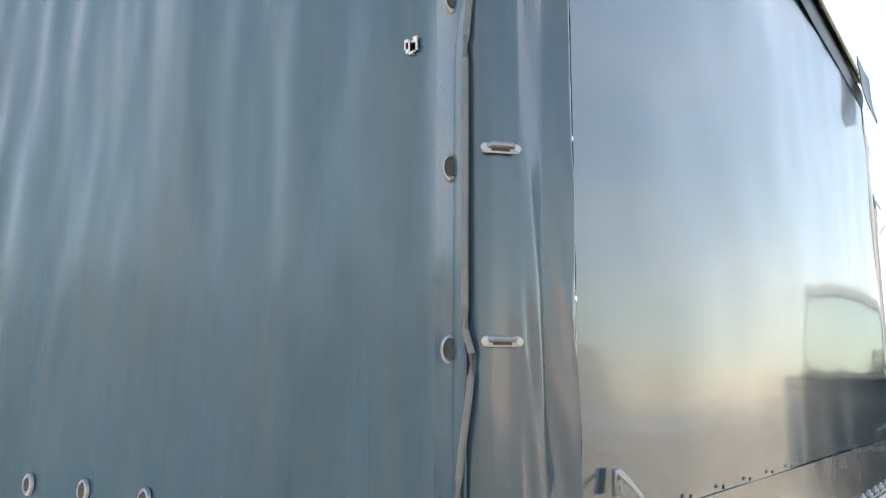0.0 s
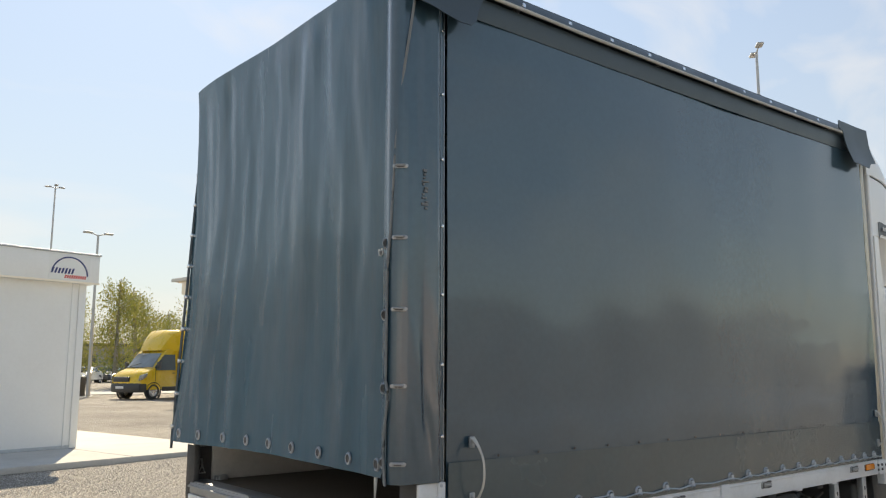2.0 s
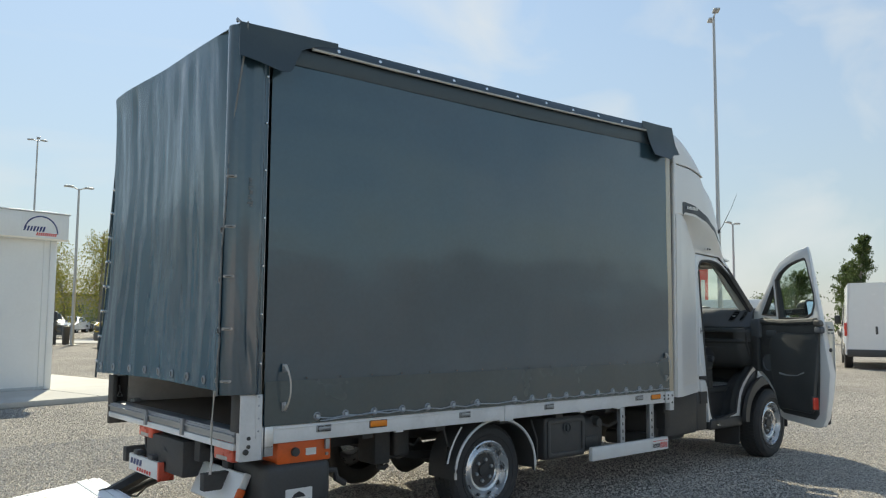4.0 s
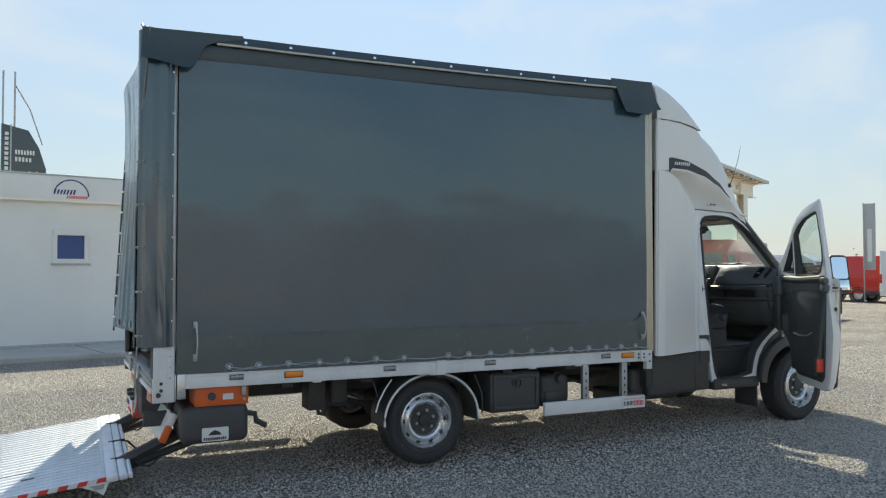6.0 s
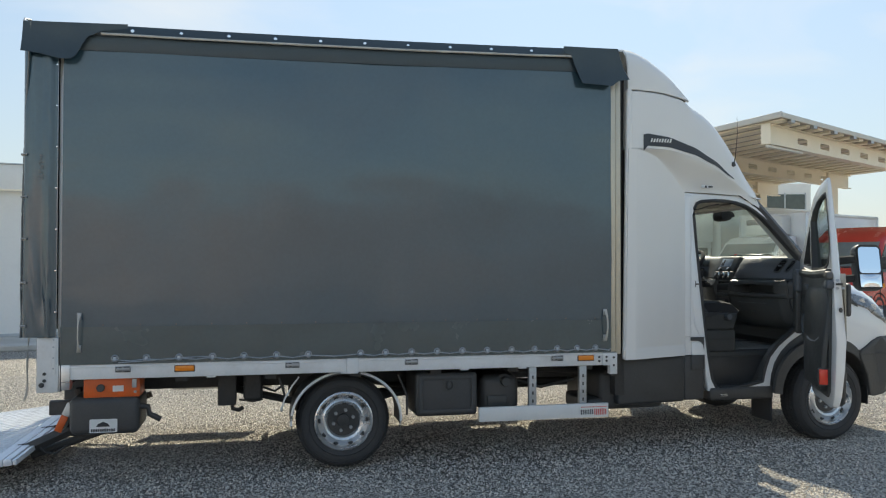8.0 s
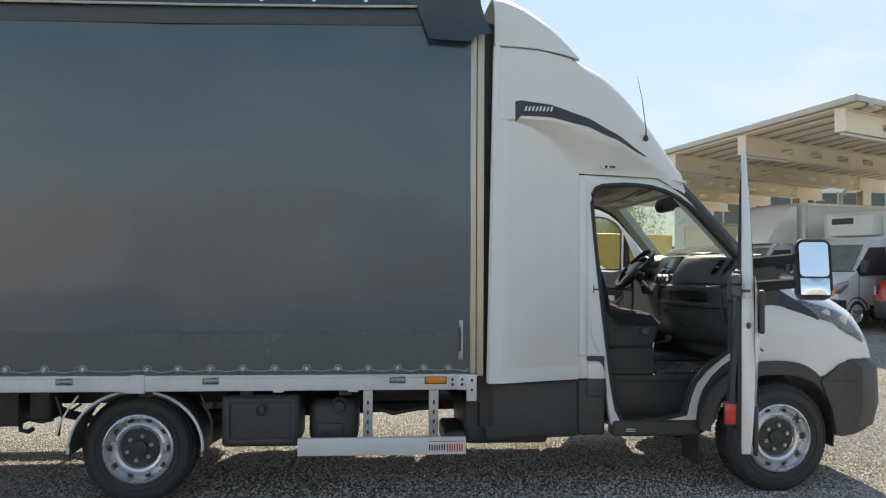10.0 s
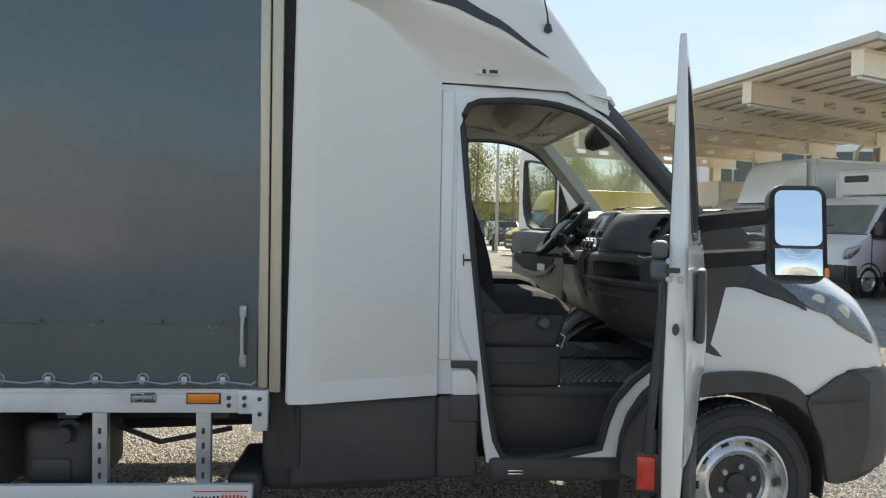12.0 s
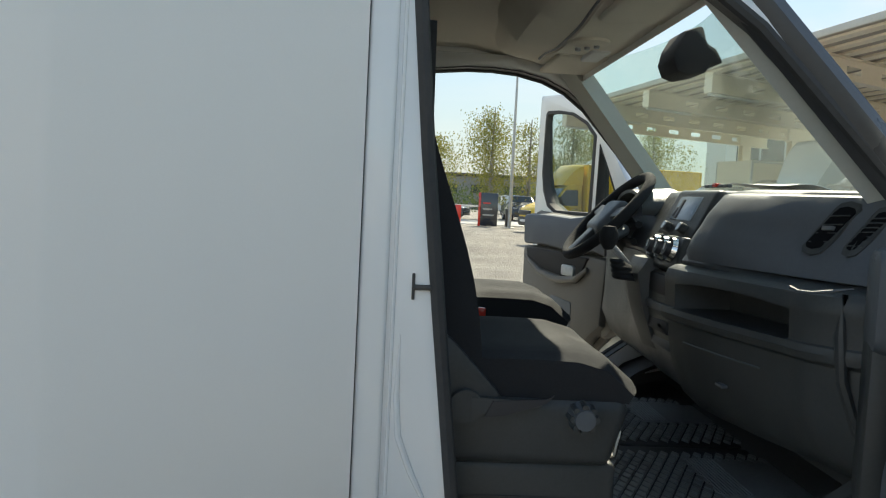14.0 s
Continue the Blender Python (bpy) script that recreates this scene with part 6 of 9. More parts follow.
    bmesh.ops.transform(bb, matrix=F @ Matrix.Translation((1.002, 1.15, 0.0)) @ Matrix.Diagonal((1, 1.3, 0.8, 1)), verts=bb.verts)
    part("edge_plug", bb, M_BLACK, d)
    # bowed outer skin below the window
    secs = []
    for z in np.linspace(0.715, 1.405, 15):
        ua, ub = lerp_table(DOOR_FRONT, z) + 0.006, lerp_table(DOOR_REAR, z) - 0.004
        h = 0.30 + 0.70 * math.sin(math.pi * (z - 0.70) / 0.72) ** 0.6
        if z < 0.93:
            h *= 0.75
        sec = []
        for q in np.linspace(0, 1, 19):
            sec.append(F @ Vector((ua + (ub - ua) * q, z, 0.033 + 0.046 * h * max(0.0, math.sin(math.pi * q)) ** 0.65)))
        secs.append(sec)
    part("outer_skin", loft(secs), M_WHITE, d)
    # outer handle and lower strip
    part("outer_handle", plate(rounded(0.86, 0.97, 1.10, 1.34, 0.03), (), 0.055, 0.085, F, 0.012), M_BLACK, d, "black outer door handle")
    part("lower_moulding", plate([(0.30, 0.70), (0.36, 0.50), (0.44, 0.455), (0.85, 0.435), (0.93, 0.47), (0.965, 0.70)], (), 0.030, 0.052, F, 0.006), M_BLACK, d)
    part("hinge_cover", plate(rounded(-0.05, 0.03, 1.24, 1.36, 0.015), (), -0.03, 0.03, F, 0.01), M_BLACK, d)
    return d, F


def hang(d, F, draw, rise):
    """The hinge line leans: the window frame of an open door swings up and back towards the hinge."""
    Fi = F.inverted()
    for ob in [d] + list(d.children_recursive):
        if ob.matrix_basis != Matrix.Identity(4):
            continue
        for v in ob.data.vertices:
            q = Fi @ v.co
            k = max(0.0, (q.y - 1.36) / 0.68)
            q.x, q.y = q.x - draw * k * q.x, q.y + rise * k * q.x
            v.co = F @ q


def door_shell(F):
    """The door shell: outer skin and inner pressing with both window openings."""
    return bent(plate(DOOR, [WIN, QUARTER], -0.035, 0.035, None, 0.010), F)


def bent(bm, F):
    """Draws a flat door part in towards the roof and the sill, then hangs it."""
    for v in bm.verts:
        k = min(1.0, max(0.0, (v.co.y - 1.38) / 0.65))
        lo = max(0.0, (0.95 - v.co.y) / 0.5)
        v.co.z = v.co.z * (1 - 0.66 * k) - 0.014 * k - (0.02 * lo * lo if v.co.z > 0 else 0)
    bmesh.ops.transform(bm, matrix=F, verts=bm.verts)
    bmesh.ops.recalc_face_normals(bm, faces=bm.faces)
    return bm


def mirror(d, centre, yaw, s):
    """A tall wing mirror with a flat glass above a wide-angle one."""
    M = pose(*centre, -10, 0, yaw) @ Matrix.Diagonal((0.89, 0.89, 0.89, 1))
    secs = []
    for sc, dep in ((0.88, 0.0), (0.97, -0.012), (1.0, 0.02), (1.0, 0.06), (0.9, 0.105), (0.6, 0.13)):
        secs.append([M @ Vector((a, dep, c)) for a, c in rounded(-0.115 * sc, 0.115 * sc, -0.205 * sc, 0.205 * sc, 0.055 * sc, 5)])
    head = part("wing_mirror", loft(secs, closed=True, caps=True), M_BLACK, d, "tall black wing mirror with two glasses")
    G = M @ axes((0, -0.014, 0), (1, 0, 0), (0, 0, 1), (0, -1, 0))
    part("mirror_glass", plate(rounded(-0.092, 0.092, -0.055, 0.178, 0.03), (), 0.0, 0.004, G), M_MIRROR, head, "flat mirror glass")
    rows = []
    for k in range(9):
        z = -0.178 + 0.11 * k / 8
        rows.append([M @ Vector((x, -0.016 - 0.012 * (1 - (x / 0.095) ** 2) * (1 - ((z + 0.123) / 0.07) ** 2), z)) for x in np.linspace(-0.092, 0.092, 11)])
    part("wide_angle_glass", loft(rows), M_MIRROR, head, "convex wide-angle mirror glass")
    part("mirror_divider", plate(rounded(-0.10, 0.10, -0.066, -0.056, 0.004), (), -0.002, 0.008, G), M_BLACK, head)
    part("mirror_indicator", plate(rounded(0.098, 0.116, -0.185, -0.145, 0.008), (), -0.008, 0.004, G), M_AMBER, head)
    return head


TH = radians(66.5)
U, N_ = (-math.cos(TH), -math.sin(TH)), (math.sin(TH), -math.cos(TH))
dr, FR = door("cab_door", (3.875, 0.135, 0), U, N_, "white cab door standing wide open")
hang(dr, FR, 0.24, 0.075)
head = mirror(dr, (4.08, -0.36, 1.455), -14, 1)
for z in (1.49, 1.34):
    secs = []
    a, c = FR @ Vector((0.20, z, 0.05)), Vector((4.0, -0.33, z + 0.03))
    for t in np.linspace(0, 1, 6):
        p = a + (c - a) * t
        h = 0.038 - 0.008 * t
        secs.append([p + Vector((0, 0, h)), p + Vector((0.03, -0.01, h * 0.6)), p + Vector((0.03, -0.01, -h * 0.6)), p + Vector((0, 0, -h)), p + Vector((-0.03, 0.01, -h * 0.6)), p + Vector((-0.03, 0.01, h * 0.6))])
    part("mirror_arm", loft(secs, closed=True, caps=True), M_MATTE, dr, "black mirror arm")
TL = radians(75)
dl, FL = door("cab_door", (3.875, W - 0.135, 0), (-math.cos(TL), math.sin(TL)), (math.sin(TL), math.cos(TL)), "white driver's door standing open")
lt = [o for o in dl.children if o.name.startswith("trim_panel")][0]
lt.data.materials[0] = M_DOOR_CARD
for o in lt.children:
    if o.name.startswith(("door_pocket", "trim_edge", "belt_roll", "armrest")):
        o.data.materials[0] = M_DOOR_CARD
# paler card with a dark blue upper edge, a scooped armrest and a dark insert
part("card_upper", plate([(0.06, 1.26), (0.16, 1.275), (0.40, 1.262), (0.70, 1.272), (0.92, 1.262), (0.93, 1.415), (0.70, 1.425), (0.40, 1.418), (0.06, 1.45)], (), -0.136, -0.05, FL, 0.02), M_DOOR_BLUE, lt, "dark blue upper band of the door card")
part("card_lower", plate([(0.05, 1.255), (0.93, 1.255), (0.915, 0.85), (0.89, 0.60), (0.84, 0.535), (0.44, 0.545), (0.38, 0.66), (0.31, 0.78), (0.20, 0.88), (0.08, 0.96)], (), -0.132, -0.05, FL, 0.025), M_DOOR_CARD, lt, "grey-beige moulded door card")
part("grip_recess", plate([(0.20, 1.245), (0.50, 1.25), (0.86, 1.245), (0.84, 1.20), (0.66, 1.155), (0.44, 1.14), (0.26, 1.155)], (), -0.142, -0.12, FL, 0.006), M_FABRIC, lt, "dark scooped grip")
part("grip_rail", tube([FL @ Vector(p) for p in ((0.18, 1.20, -0.145), (0.28, 1.142, -0.150), (0.46, 1.122, -0.154), (0.66, 1.138, -0.150), (0.86, 1.20, -0.142))], [0.008, 0.016, 0.018, 0.016, 0.008], 8), M_DOOR_CARD, lt)
part("window_switch", plate(rounded(0.30, 0.42, 1.15, 1.20, 0.012), (), -0.156, -0.13, FL, 0.006), M_GALV, lt)
part("card_insert", plate([(0.34, 1.03), (0.55, 1.04), (0.62, 0.97), (0.58, 0.82), (0.50, 0.75), (0.40, 0.77), (0.33, 0.88)], (), -0.138, -0.12, FL, 0.008), M_TRIM_GREY, lt, "dark rounded insert")


# ---- cab interior ----
def soft_box(x0, x1, y0, y1, z0, z1, r, m=None, squash=None):
    bm = box(x0, x1, y0, y1, z0, z1, r, 4)
    if squash:
        for v in bm.verts:
            v.co = squash(v.co)
    if m is not None:
        bmesh.ops.transform(bm, matrix=m, verts=bm.verts)
    return bm


part("cab_floor", box(2.86, 4.1, 0.36, W - 0.36, 0.69, 0.735, 0.006), M_TRIM, truck, "black rubber cab floor")
part("toe_board", loft([[(x, y, z) for x, z in ((3.96, 0.737), (4.05, 0.79), (4.085, 0.90), (4.09, 1.20), (4.10, 1.43))] for y in (0.20, 0.6, 1.06, 1.5, W - 0.20)]), M_TRIM, truck, "black carpeted toe board")
part("cab_back_wall", box(2.80, 2.84, 0.24, W - 0.24, 0.6, 2.14, 0.004), M_TRIM_GREY, truck)
for y0, s_ in ((0.22, 1), (W - 0.22, -1)):
    y1 = y0 + 0.15 * s_
    well = part("step_well", box(2.98, 3.60, min(y0, y1), max(y0, y1), 0.435, 0.455, 0.006), M_BLACK, truck, "black ribbed entry step")
    for i in range(5):
        part("step_rib", box(3.04, 3.52, y0 + (0.025 + i * 0.024) * s_ - 0.004, y0 + (0.025 + i * 0.024) * s_ + 0.004, 0.455, 0.461, 0.002), M_BLACK, well)
    part("step_riser", box(2.90, 3.70, min(y1, y1 + 0.02 * s_), max(y1, y1 + 0.02 * s_), 0.45, 0.738, 0.004), M_BLACK, truck)
    b = loft([[(x, y0 + k * s_, z) for k in (0.02, 0.09, 0.15, 0.175)] for x, z in ((3.53, 0.46), (3.59, 0.58), (3.65, 0.69), (3.73, 0.765), (3.83, 0.835), (3.97, 0.90))])
    part("wheelhouse", thicken(b, 0.006), M_BLACK, truck)
# floor mats with a net of raised diamonds
for x0, x1, y0, y1 in ((3.345, 4.02, 0.385, 1.065), (3.40, 4.04, 1.085, 1.72)):
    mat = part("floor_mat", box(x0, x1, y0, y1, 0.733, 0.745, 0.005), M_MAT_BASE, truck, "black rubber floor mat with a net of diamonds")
    nx, ny = int((x1 - x0 - 0.06) / 0.034), int((y1 - y0 - 0.08) / 0.034)
    v_, f_ = [], []
    for i in range(nx):
        for j in range(ny):
            cx, cy = x0 + 0.035 + i * 0.034 + (0.017 if j % 2 else 0), y0 + 0.05 + j * 0.034
            if cx > 3.74 and y0 + 0.25 < cy < y1 - 0.12:
                continue
            k = len(v_)
            for g, z in ((0.96, 0.744), (0.80, 0.752)):
                v_ += [(cx - 0.0155 * g, cy, z), (cx, cy - 0.030 * g, z), (cx + 0.0155 * g, cy, z), (cx, cy + 0.030 * g, z)]
            f_ += [(k + a, k + (a + 1) % 4, k + 4 + (a + 1) % 4, k + 4 + a) for a in range(4)] + [(k + 4, k + 5, k + 6, k + 7)]
    me = bpy.data.meshes.new("diamond_stud")
    me.from_pydata(v_, [], f_)
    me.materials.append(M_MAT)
    so = new("diamond_stud", me)
    so.parent = mat
    tagged(so, kind="stuff")
    pad = part("heel_pad", box(3.73, x1 - 0.015, y0 + 0.25, y1 - 0.12, 0.744, 0.751, 0.003), M_MAT, mat)
    for k in range(9):
        part("pad_rib", box(3.735 + k * 0.010, 3.740 + k * 0.010, y0 + 0.26, y1 - 0.13, 0.750, 0.754, 0.001), M_MAT, pad)


def cushion_shape(y0, y1, x0=2.90, x1=3.408, zb=1.06, zt=1.15, crown=0.018):
    """A rounded cushion with raised side bolsters and a rolled front edge."""
    secs = []
    for i in range(15):
        t = i / 14
        y = y0 + (y1 - y0) * t
        e = 1 - abs(2 * t - 1) ** 6
        bol = crown * (abs(2 * t - 1) ** 2.5) - 0.03 * (1 - e)
        sec = []
        for k in range(9):
            u = k / 8
            x = x0 + (x1 - x0) * u
            roll = 0.06 * max(0.0, (u - 0.75) / 0.25) ** 2.2
            sec.append((x - 0.02 * (1 - e) * u, y, zt + bol - roll + 0.012 * math.sin(u * 3.1)))
        sec += [(x1 + 0.004 - 0.02 * (1 - e), y, zb + 0.025), (x1 - 0.03, y, zb), (x0, y, zb)]
        secs.append(sec)
    return loft(secs, closed=True, caps=True)


def seat(y0, y1, double=False, back=True):
    """A bench or single seat: plinth, cushion with paler centre, backrest, side valance, recliner knob and lever."""
    s = part("seat_plinth", box(2.96, 3.362, y0 + 0.004, y1 - 0.02, 0.735, 0.925, 0.018, 3), M_TRIM, truck, "black plastic seat base")
    cus = cushion_shape(y0, y1)
    part("seat_cushion", cus, M_FABRIC, s, "black cloth seat cushion")
    part("cushion_panel", cushion_shape(y0 + 0.10, y1 - 0.10, 3.0, 3.40, 1.07, 1.142, 0.0), M_FABRIC_LIGHT, s, "grey cloth centre panel")
    part("valance", soft_box(2.94, 3.35, y0 - 0.012, y1 + 0.01, 0.918, 1.07, 0.03, None, lambda c: Vector((c.x + (0.03 if c.x > 3.2 and c.z > 1.0 else 0), c.y, c.z))), M_TRIM, s)
    knob = part("recliner_knob", revolve([(0.0, -0.05), (0.022, -0.05), (0.026, -0.03), (0.030, -0.02), (0.031, 0.0)], (3.272, y0 - 0.006, 1.034), "y", 18), M_TRIM_GREY, s, "round black lumbar knob")
    for k in range(8):
        c, d = math.cos(k * 0.785), math.sin(k * 0.785)
        part("knob_flute", tube([(3.272 + 0.0255 * c, y0 - 0.050, 1.034 + 0.0255 * d), (3.272 + 0.028 * c, y0 - 0.012, 1.034 + 0.028 * d)], 0.0075, 6), M_TRIM, knob)
    b = revolve([(0.0, -0.03), (0.036, -0.03), (0.04, 0.0)], (3.02, y0 - 0.006, 1.05), "y", 18)
    b = loft([[(x, y0 - 0.04, 1.072 - 0.001 * k), (x, y0 - 0.016, 1.072 - 0.001 * k), (x, y0 - 0.016, 1.035 + 0.007 * k), (x, y0 - 0.04, 1.035 + 0.007 * k)] for k, x in enumerate((3.03, 3.08, 3.13, 3.18))], True, True, b)
    part("recline_lever", b, M_TRIM, s)
    part("hinge_shield", plate([(2.925, 1.045), (3.10, 1.062), (3.085, 1.085), (2.985, 1.19), (2.94, 1.22)], (), y0 - 0.020, y0 + 0.012, SIDE, 0.006), M_TRIM, s)
    part("lever_shadow", plate([(3.075, 1.066), (3.19, 1.075), (3.205, 1.083), (3.19, 1.066), (3.10, 1.036), (3.06, 1.032)], (), y0 - 0.044, y0 - 0.038, SIDE), M_INK, s)
    part("slide_rail", box(3.0, 3.37, y0 + 0.14, y0 + 0.165, 0.875, 0.89, 0.003), M_GALV, s)
    part("plinth_seam", box(2.97, 3.357, y0 + 0.001, y0 + 0.010, 0.842, 0.848, 0.001), M_CHASSIS, s)
    part("slide_handle", tube([(3.34, y0 + 0.15, 0.87), (3.40, y0 + 0.17, 0.885), (3.425, y0 + 0.22, 0.93), (3.42, y0 + 0.40, 0.93), (3.36, y0 + 0.44, 0.88)], 0.007, 7), M_CHROME, s)
    secs = []
    for t in np.linspace(0, 1, 10):
        z = 1.08 + 0.68 * t
        x = 3.0 - 0.13 * t + 0.02 * math.sin(t * 5)
        th = 0.105 - 0.03 * t
        w = (y1 - y0) / 2 * (1 - 0.12 * t * t)
        yc = (y0 + y1) / 2
        secs.append([(x + (th * 0.35 if abs(a) < 0.75 else th * 0.55) * 1.0, yc + a * w, z) for a in np.linspace(-1, 1, 9)] + [(x - th, yc + a * w, z) for a in np.linspace(1, -1, 9)])
    part("backrest", loft(secs, closed=True, caps=True), M_FABRIC, s, "black cloth backrest")
    part("headrest", soft_box(2.80, 2.90, (y0 + y1) / 2 - 0.13, (y0 + y1) / 2 + 0.13, 1.80, 1.97, 0.04), M_FABRIC, s)
    return s


seat(0.338, 0.90)
drv = seat(1.26, 1.76)
for o in [drv] + list(drv.children):
    for v in o.data.vertices:
        v.co.x += 0.045
        v.co.z = 0.735 + (v.co.z - 0.735) * 1.035
b = tube([(2.93, 0.38, 1.02), (2.925, 0.36, 1.3), (2.915, 0.34, 1.6), (2.91, 0.33, 1.85)], 0.012, 6)
part("seat_belt", b, M_FABRIC, truck)
part("seat_belt", tube([(2.92, 1.80, 1.05), (2.93, 1.79, 1.4), (2.92, 1.80, 1.85)], 0.012, 6), M_FABRIC, truck)
part("belt_buckle", box(3.10, 3.125, 0.965, 0.985, 1.13, 1.17, 0.006), M_RED, truck, "seat belt buckle with red button")

# dashboard: a swept profile from the right door to the left
DASH_F = [(0.15, 3.835), (0.20, 3.79), (0.29, 3.745), (0.40, 3.712), (0.55, 3.672), (0.70, 3.642), (0.80, 3.632), (0.835, 3.665), (1.25, 3.67), (1.40, 3.685), (2.0, 3.70)]
FACE = [(1.30, -0.02), (1.345, 0.004), (1.39, 0.03), (1.455, 0.07), (1.52, 0.115), (1.542, 0.145), (1.56, 0.20)]


def dash_f(y):
    return lerp_table(DASH_F, y)


def dash_set(y, z):
    """The front stands more upright towards the door."""
    return 0.042 * max(0.0, min(1.0, (0.66 - y) / 0.24)) * max(0.0, min(1.0, (1.54 - z) / 0.12)) * max(0.0, min(1.0, (z - 1.335) / 0.04))


def dash_face(y, z):
    """The padded front between the shelf and the windscreen shelf."""
    return dash_f(y) + lerp_table(FACE, z) + dash_set(y, z)


def dash_profile(y):
    """Profile over x and z; an open shelf with a rolled hood runs along the passenger's side."""
    f = dash_f(y)
    hood = 1.0 if y < 0.80 else 0.0
    cave = 0.15 if 0.305 < y < 0.735 else 0.0
    col = 0.012 * math.exp(-((y - 0.245) / 0.05) ** 2)
    h = -0.04 * hood - col
    sag = 0.012 * (1 - ((y - 0.52) / 0.215) ** 2) if cave else 0.0
    return [(4.13, 1.44), (4.05, 1.515), (min(f + 0.20, 4.01), 1.55), (f + 0.145, 1.543), (f + 0.115 + dash_set(y, 1.52), 1.52), (f + 0.07 + dash_set(y, 1.455), 1.455), (f + 0.03 + dash_set(y, 1.39), 1.39), (f + 0.004 + dash_set(y, 1.37), 1.348), (f + 0.006, 1.338),
            (f + h * 0.35, 1.336), (f + h * 0.8, 1.326), (f + h, 1.308), (f + h * 0.98, 1.288 + sag), (f + h * 0.95 + cave, 1.285 + sag), (f + h * 0.9 + cave, 1.226), (f + h * 1.05, 1.222), (f + h * 1.15, 1.208), (f + h, 1.192),
            (f + h * 0.55, 1.182), (f + h * 0.5, 1.14), (f - 0.006 - col, 1.07), (f + 0.03 - col, 0.99), (f + 0.08 - col, 0.945), (f + 0.16, 0.915), (4.13, 0.89)]


ysd = [0.152, 0.165, 0.18, 0.20, 0.22, 0.24, 0.26, 0.28, 0.304, 0.306] + list(np.linspace(0.33, 0.71, 14)) + [0.734, 0.736, 0.76, 0.799, 0.801, 0.82, 0.84] + list(np.linspace(0.88, W - 0.28, 22))
dash = part("dashboard", loft([[(x, y, z) for x, z in dash_profile(y)] for y in ysd], caps=True), M_TRIM, truck, "black moulded dashboard")
# padded airbag lid with rounded rims
secs = []
for t in np.linspace(0, 1, 30):
    sec = []
    for v in np.linspace(0, 1, 13):
        y = 0.185 + (0.605 + 0.012 * v) * t
        z = 1.352 + (1.537 - 1.352) * v
        e = min(1.0, (1 - abs(2 * v - 1) ** 9), 1.0 - max(0.0, (t - 0.94) / 0.06) ** 2.5)
        out = 0.022 * e + 0.010 * math.sin(math.pi * v) * min(1.0, (1 - t) * 12)
        sec.append((dash_face(y, z) - 0.85 * out, y, z + 0.5 * out))
    secs.append(sec)
lid = part("airbag_lid", inward(loft(secs), 0.008), M_TRIM_GREY, dash, "dark grey padded airbag lid")
part("flap_seam", tube([(dash_f(y) - 0.022, y, 1.138) for y in np.linspace(0.40, 0.70, 9)], 0.0025, 6), M_TRIM_GREY, dash)
part("flap_catch", box(3.655, 3.672, 0.52, 0.56, 1.06, 1.068, 0.002), M_TRIM_GREY, dash)
# thin paler tube that draws the highlight along the cup ridge
part("bright_trim", tube([(3.700, 0.300, 1.330), (3.690, 0.285, 1.336), (3.694, 0.262, 1.331), (3.712, 0.235, 1.332), (3.735, 0.21, 1.338), (3.768, 0.185, 1.348)], [0.001, 0.0045, 0.0035, 0.003, 0.004, 0.0015], 8), M_TRIM_GREY, dash, "curved ridge with its highlight put in as paler grey")
part("corner_rib", tube([(3.758, 0.196, 1.335), (3.752, 0.192, 1.25), (3.762, 0.19, 1.16), (3.80, 0.188, 1.06), (3.86, 0.186, 0.98)], [0.006, 0.012, 0.012, 0.012, 0.006], 8), M_TRIM, dash)


def on_dash(pts, off, depth):
    """A plate that lies on the padded front, its outline given over y and z."""
    bm = bmesh.new()
    a = [bm.verts.new((dash_face(y, z) - off, y, z + off * 0.4)) for y, z in pts]
    c = [bm.verts.new((dash_face(y, z) - off + depth, y, z + off * 0.4 - depth * 0.3)) for y, z in pts]
    bm.faces.new(a)
    bm.faces.new(list(reversed(c)))
    for i in range(len(a)):
        j = (i + 1) % len(a)
        bm.faces.new((a[i], c[i], c[j], a[j]))
    return finish(bm)


def vent(y0, z0, y1, z1, wid, slats):
    """A slanted outlet from its lower to its upper end with a dark throat and thin slats."""
    def outline(g):
        pts = []
        for yc, zc, a0 in ((y1, z1 - g, 0), (y0, z0 + g, 180)):
            for k in range(5):
                a = radians(a0 + 45 * k)
                pts.append((yc - (wid / 2 - g) * math.cos(a), zc + (0.018 - g * 0.6) * math.sin(a)))
        return pts
    v = part("air_vent", on_dash(outline(0.0), 0.030, 0.03), M_TRIM, dash, "black slanted air vent")
    part("vent_cavity", on_dash(outline(0.008), 0.0325, 0.02), M_PIT, v)
    for i in range(slats):
        k = (i + 0.7) / (slats + 0.4)
        yc, zc = y0 + (y1 - y0) * k, z0 + (z1 - z0) * k
        part("vent_slat", on_dash([(yc - wid * 0.38, zc - 0.002), (yc + wid * 0.38, zc - 0.005), (yc + wid * 0.38, zc - 0.003), (yc - wid * 0.38, zc + 0.0)], 0.0345, 0.006), M_TRIM, v)
    return v


v0 = vent(0.365, 1.408, 0.322, 1.494, 0.066, 4)
part("vent_tab", on_dash([(0.33, 1.444), (0.355, 1.443), (0.355, 1.452), (0.33, 1.453)], 0.040, 0.01), M_GALV, v0)
vent(0.272, 1.412, 0.240, 1.486, 0.040, 7)
# slot vent between the lid and the display
part("slot_vent", on_dash([(0.815, 1.40), (0.85, 1.40), (0.86, 1.52), (0.82, 1.535)], 0.006, 0.02), M_PIT, dash, "dark upright slot vent")
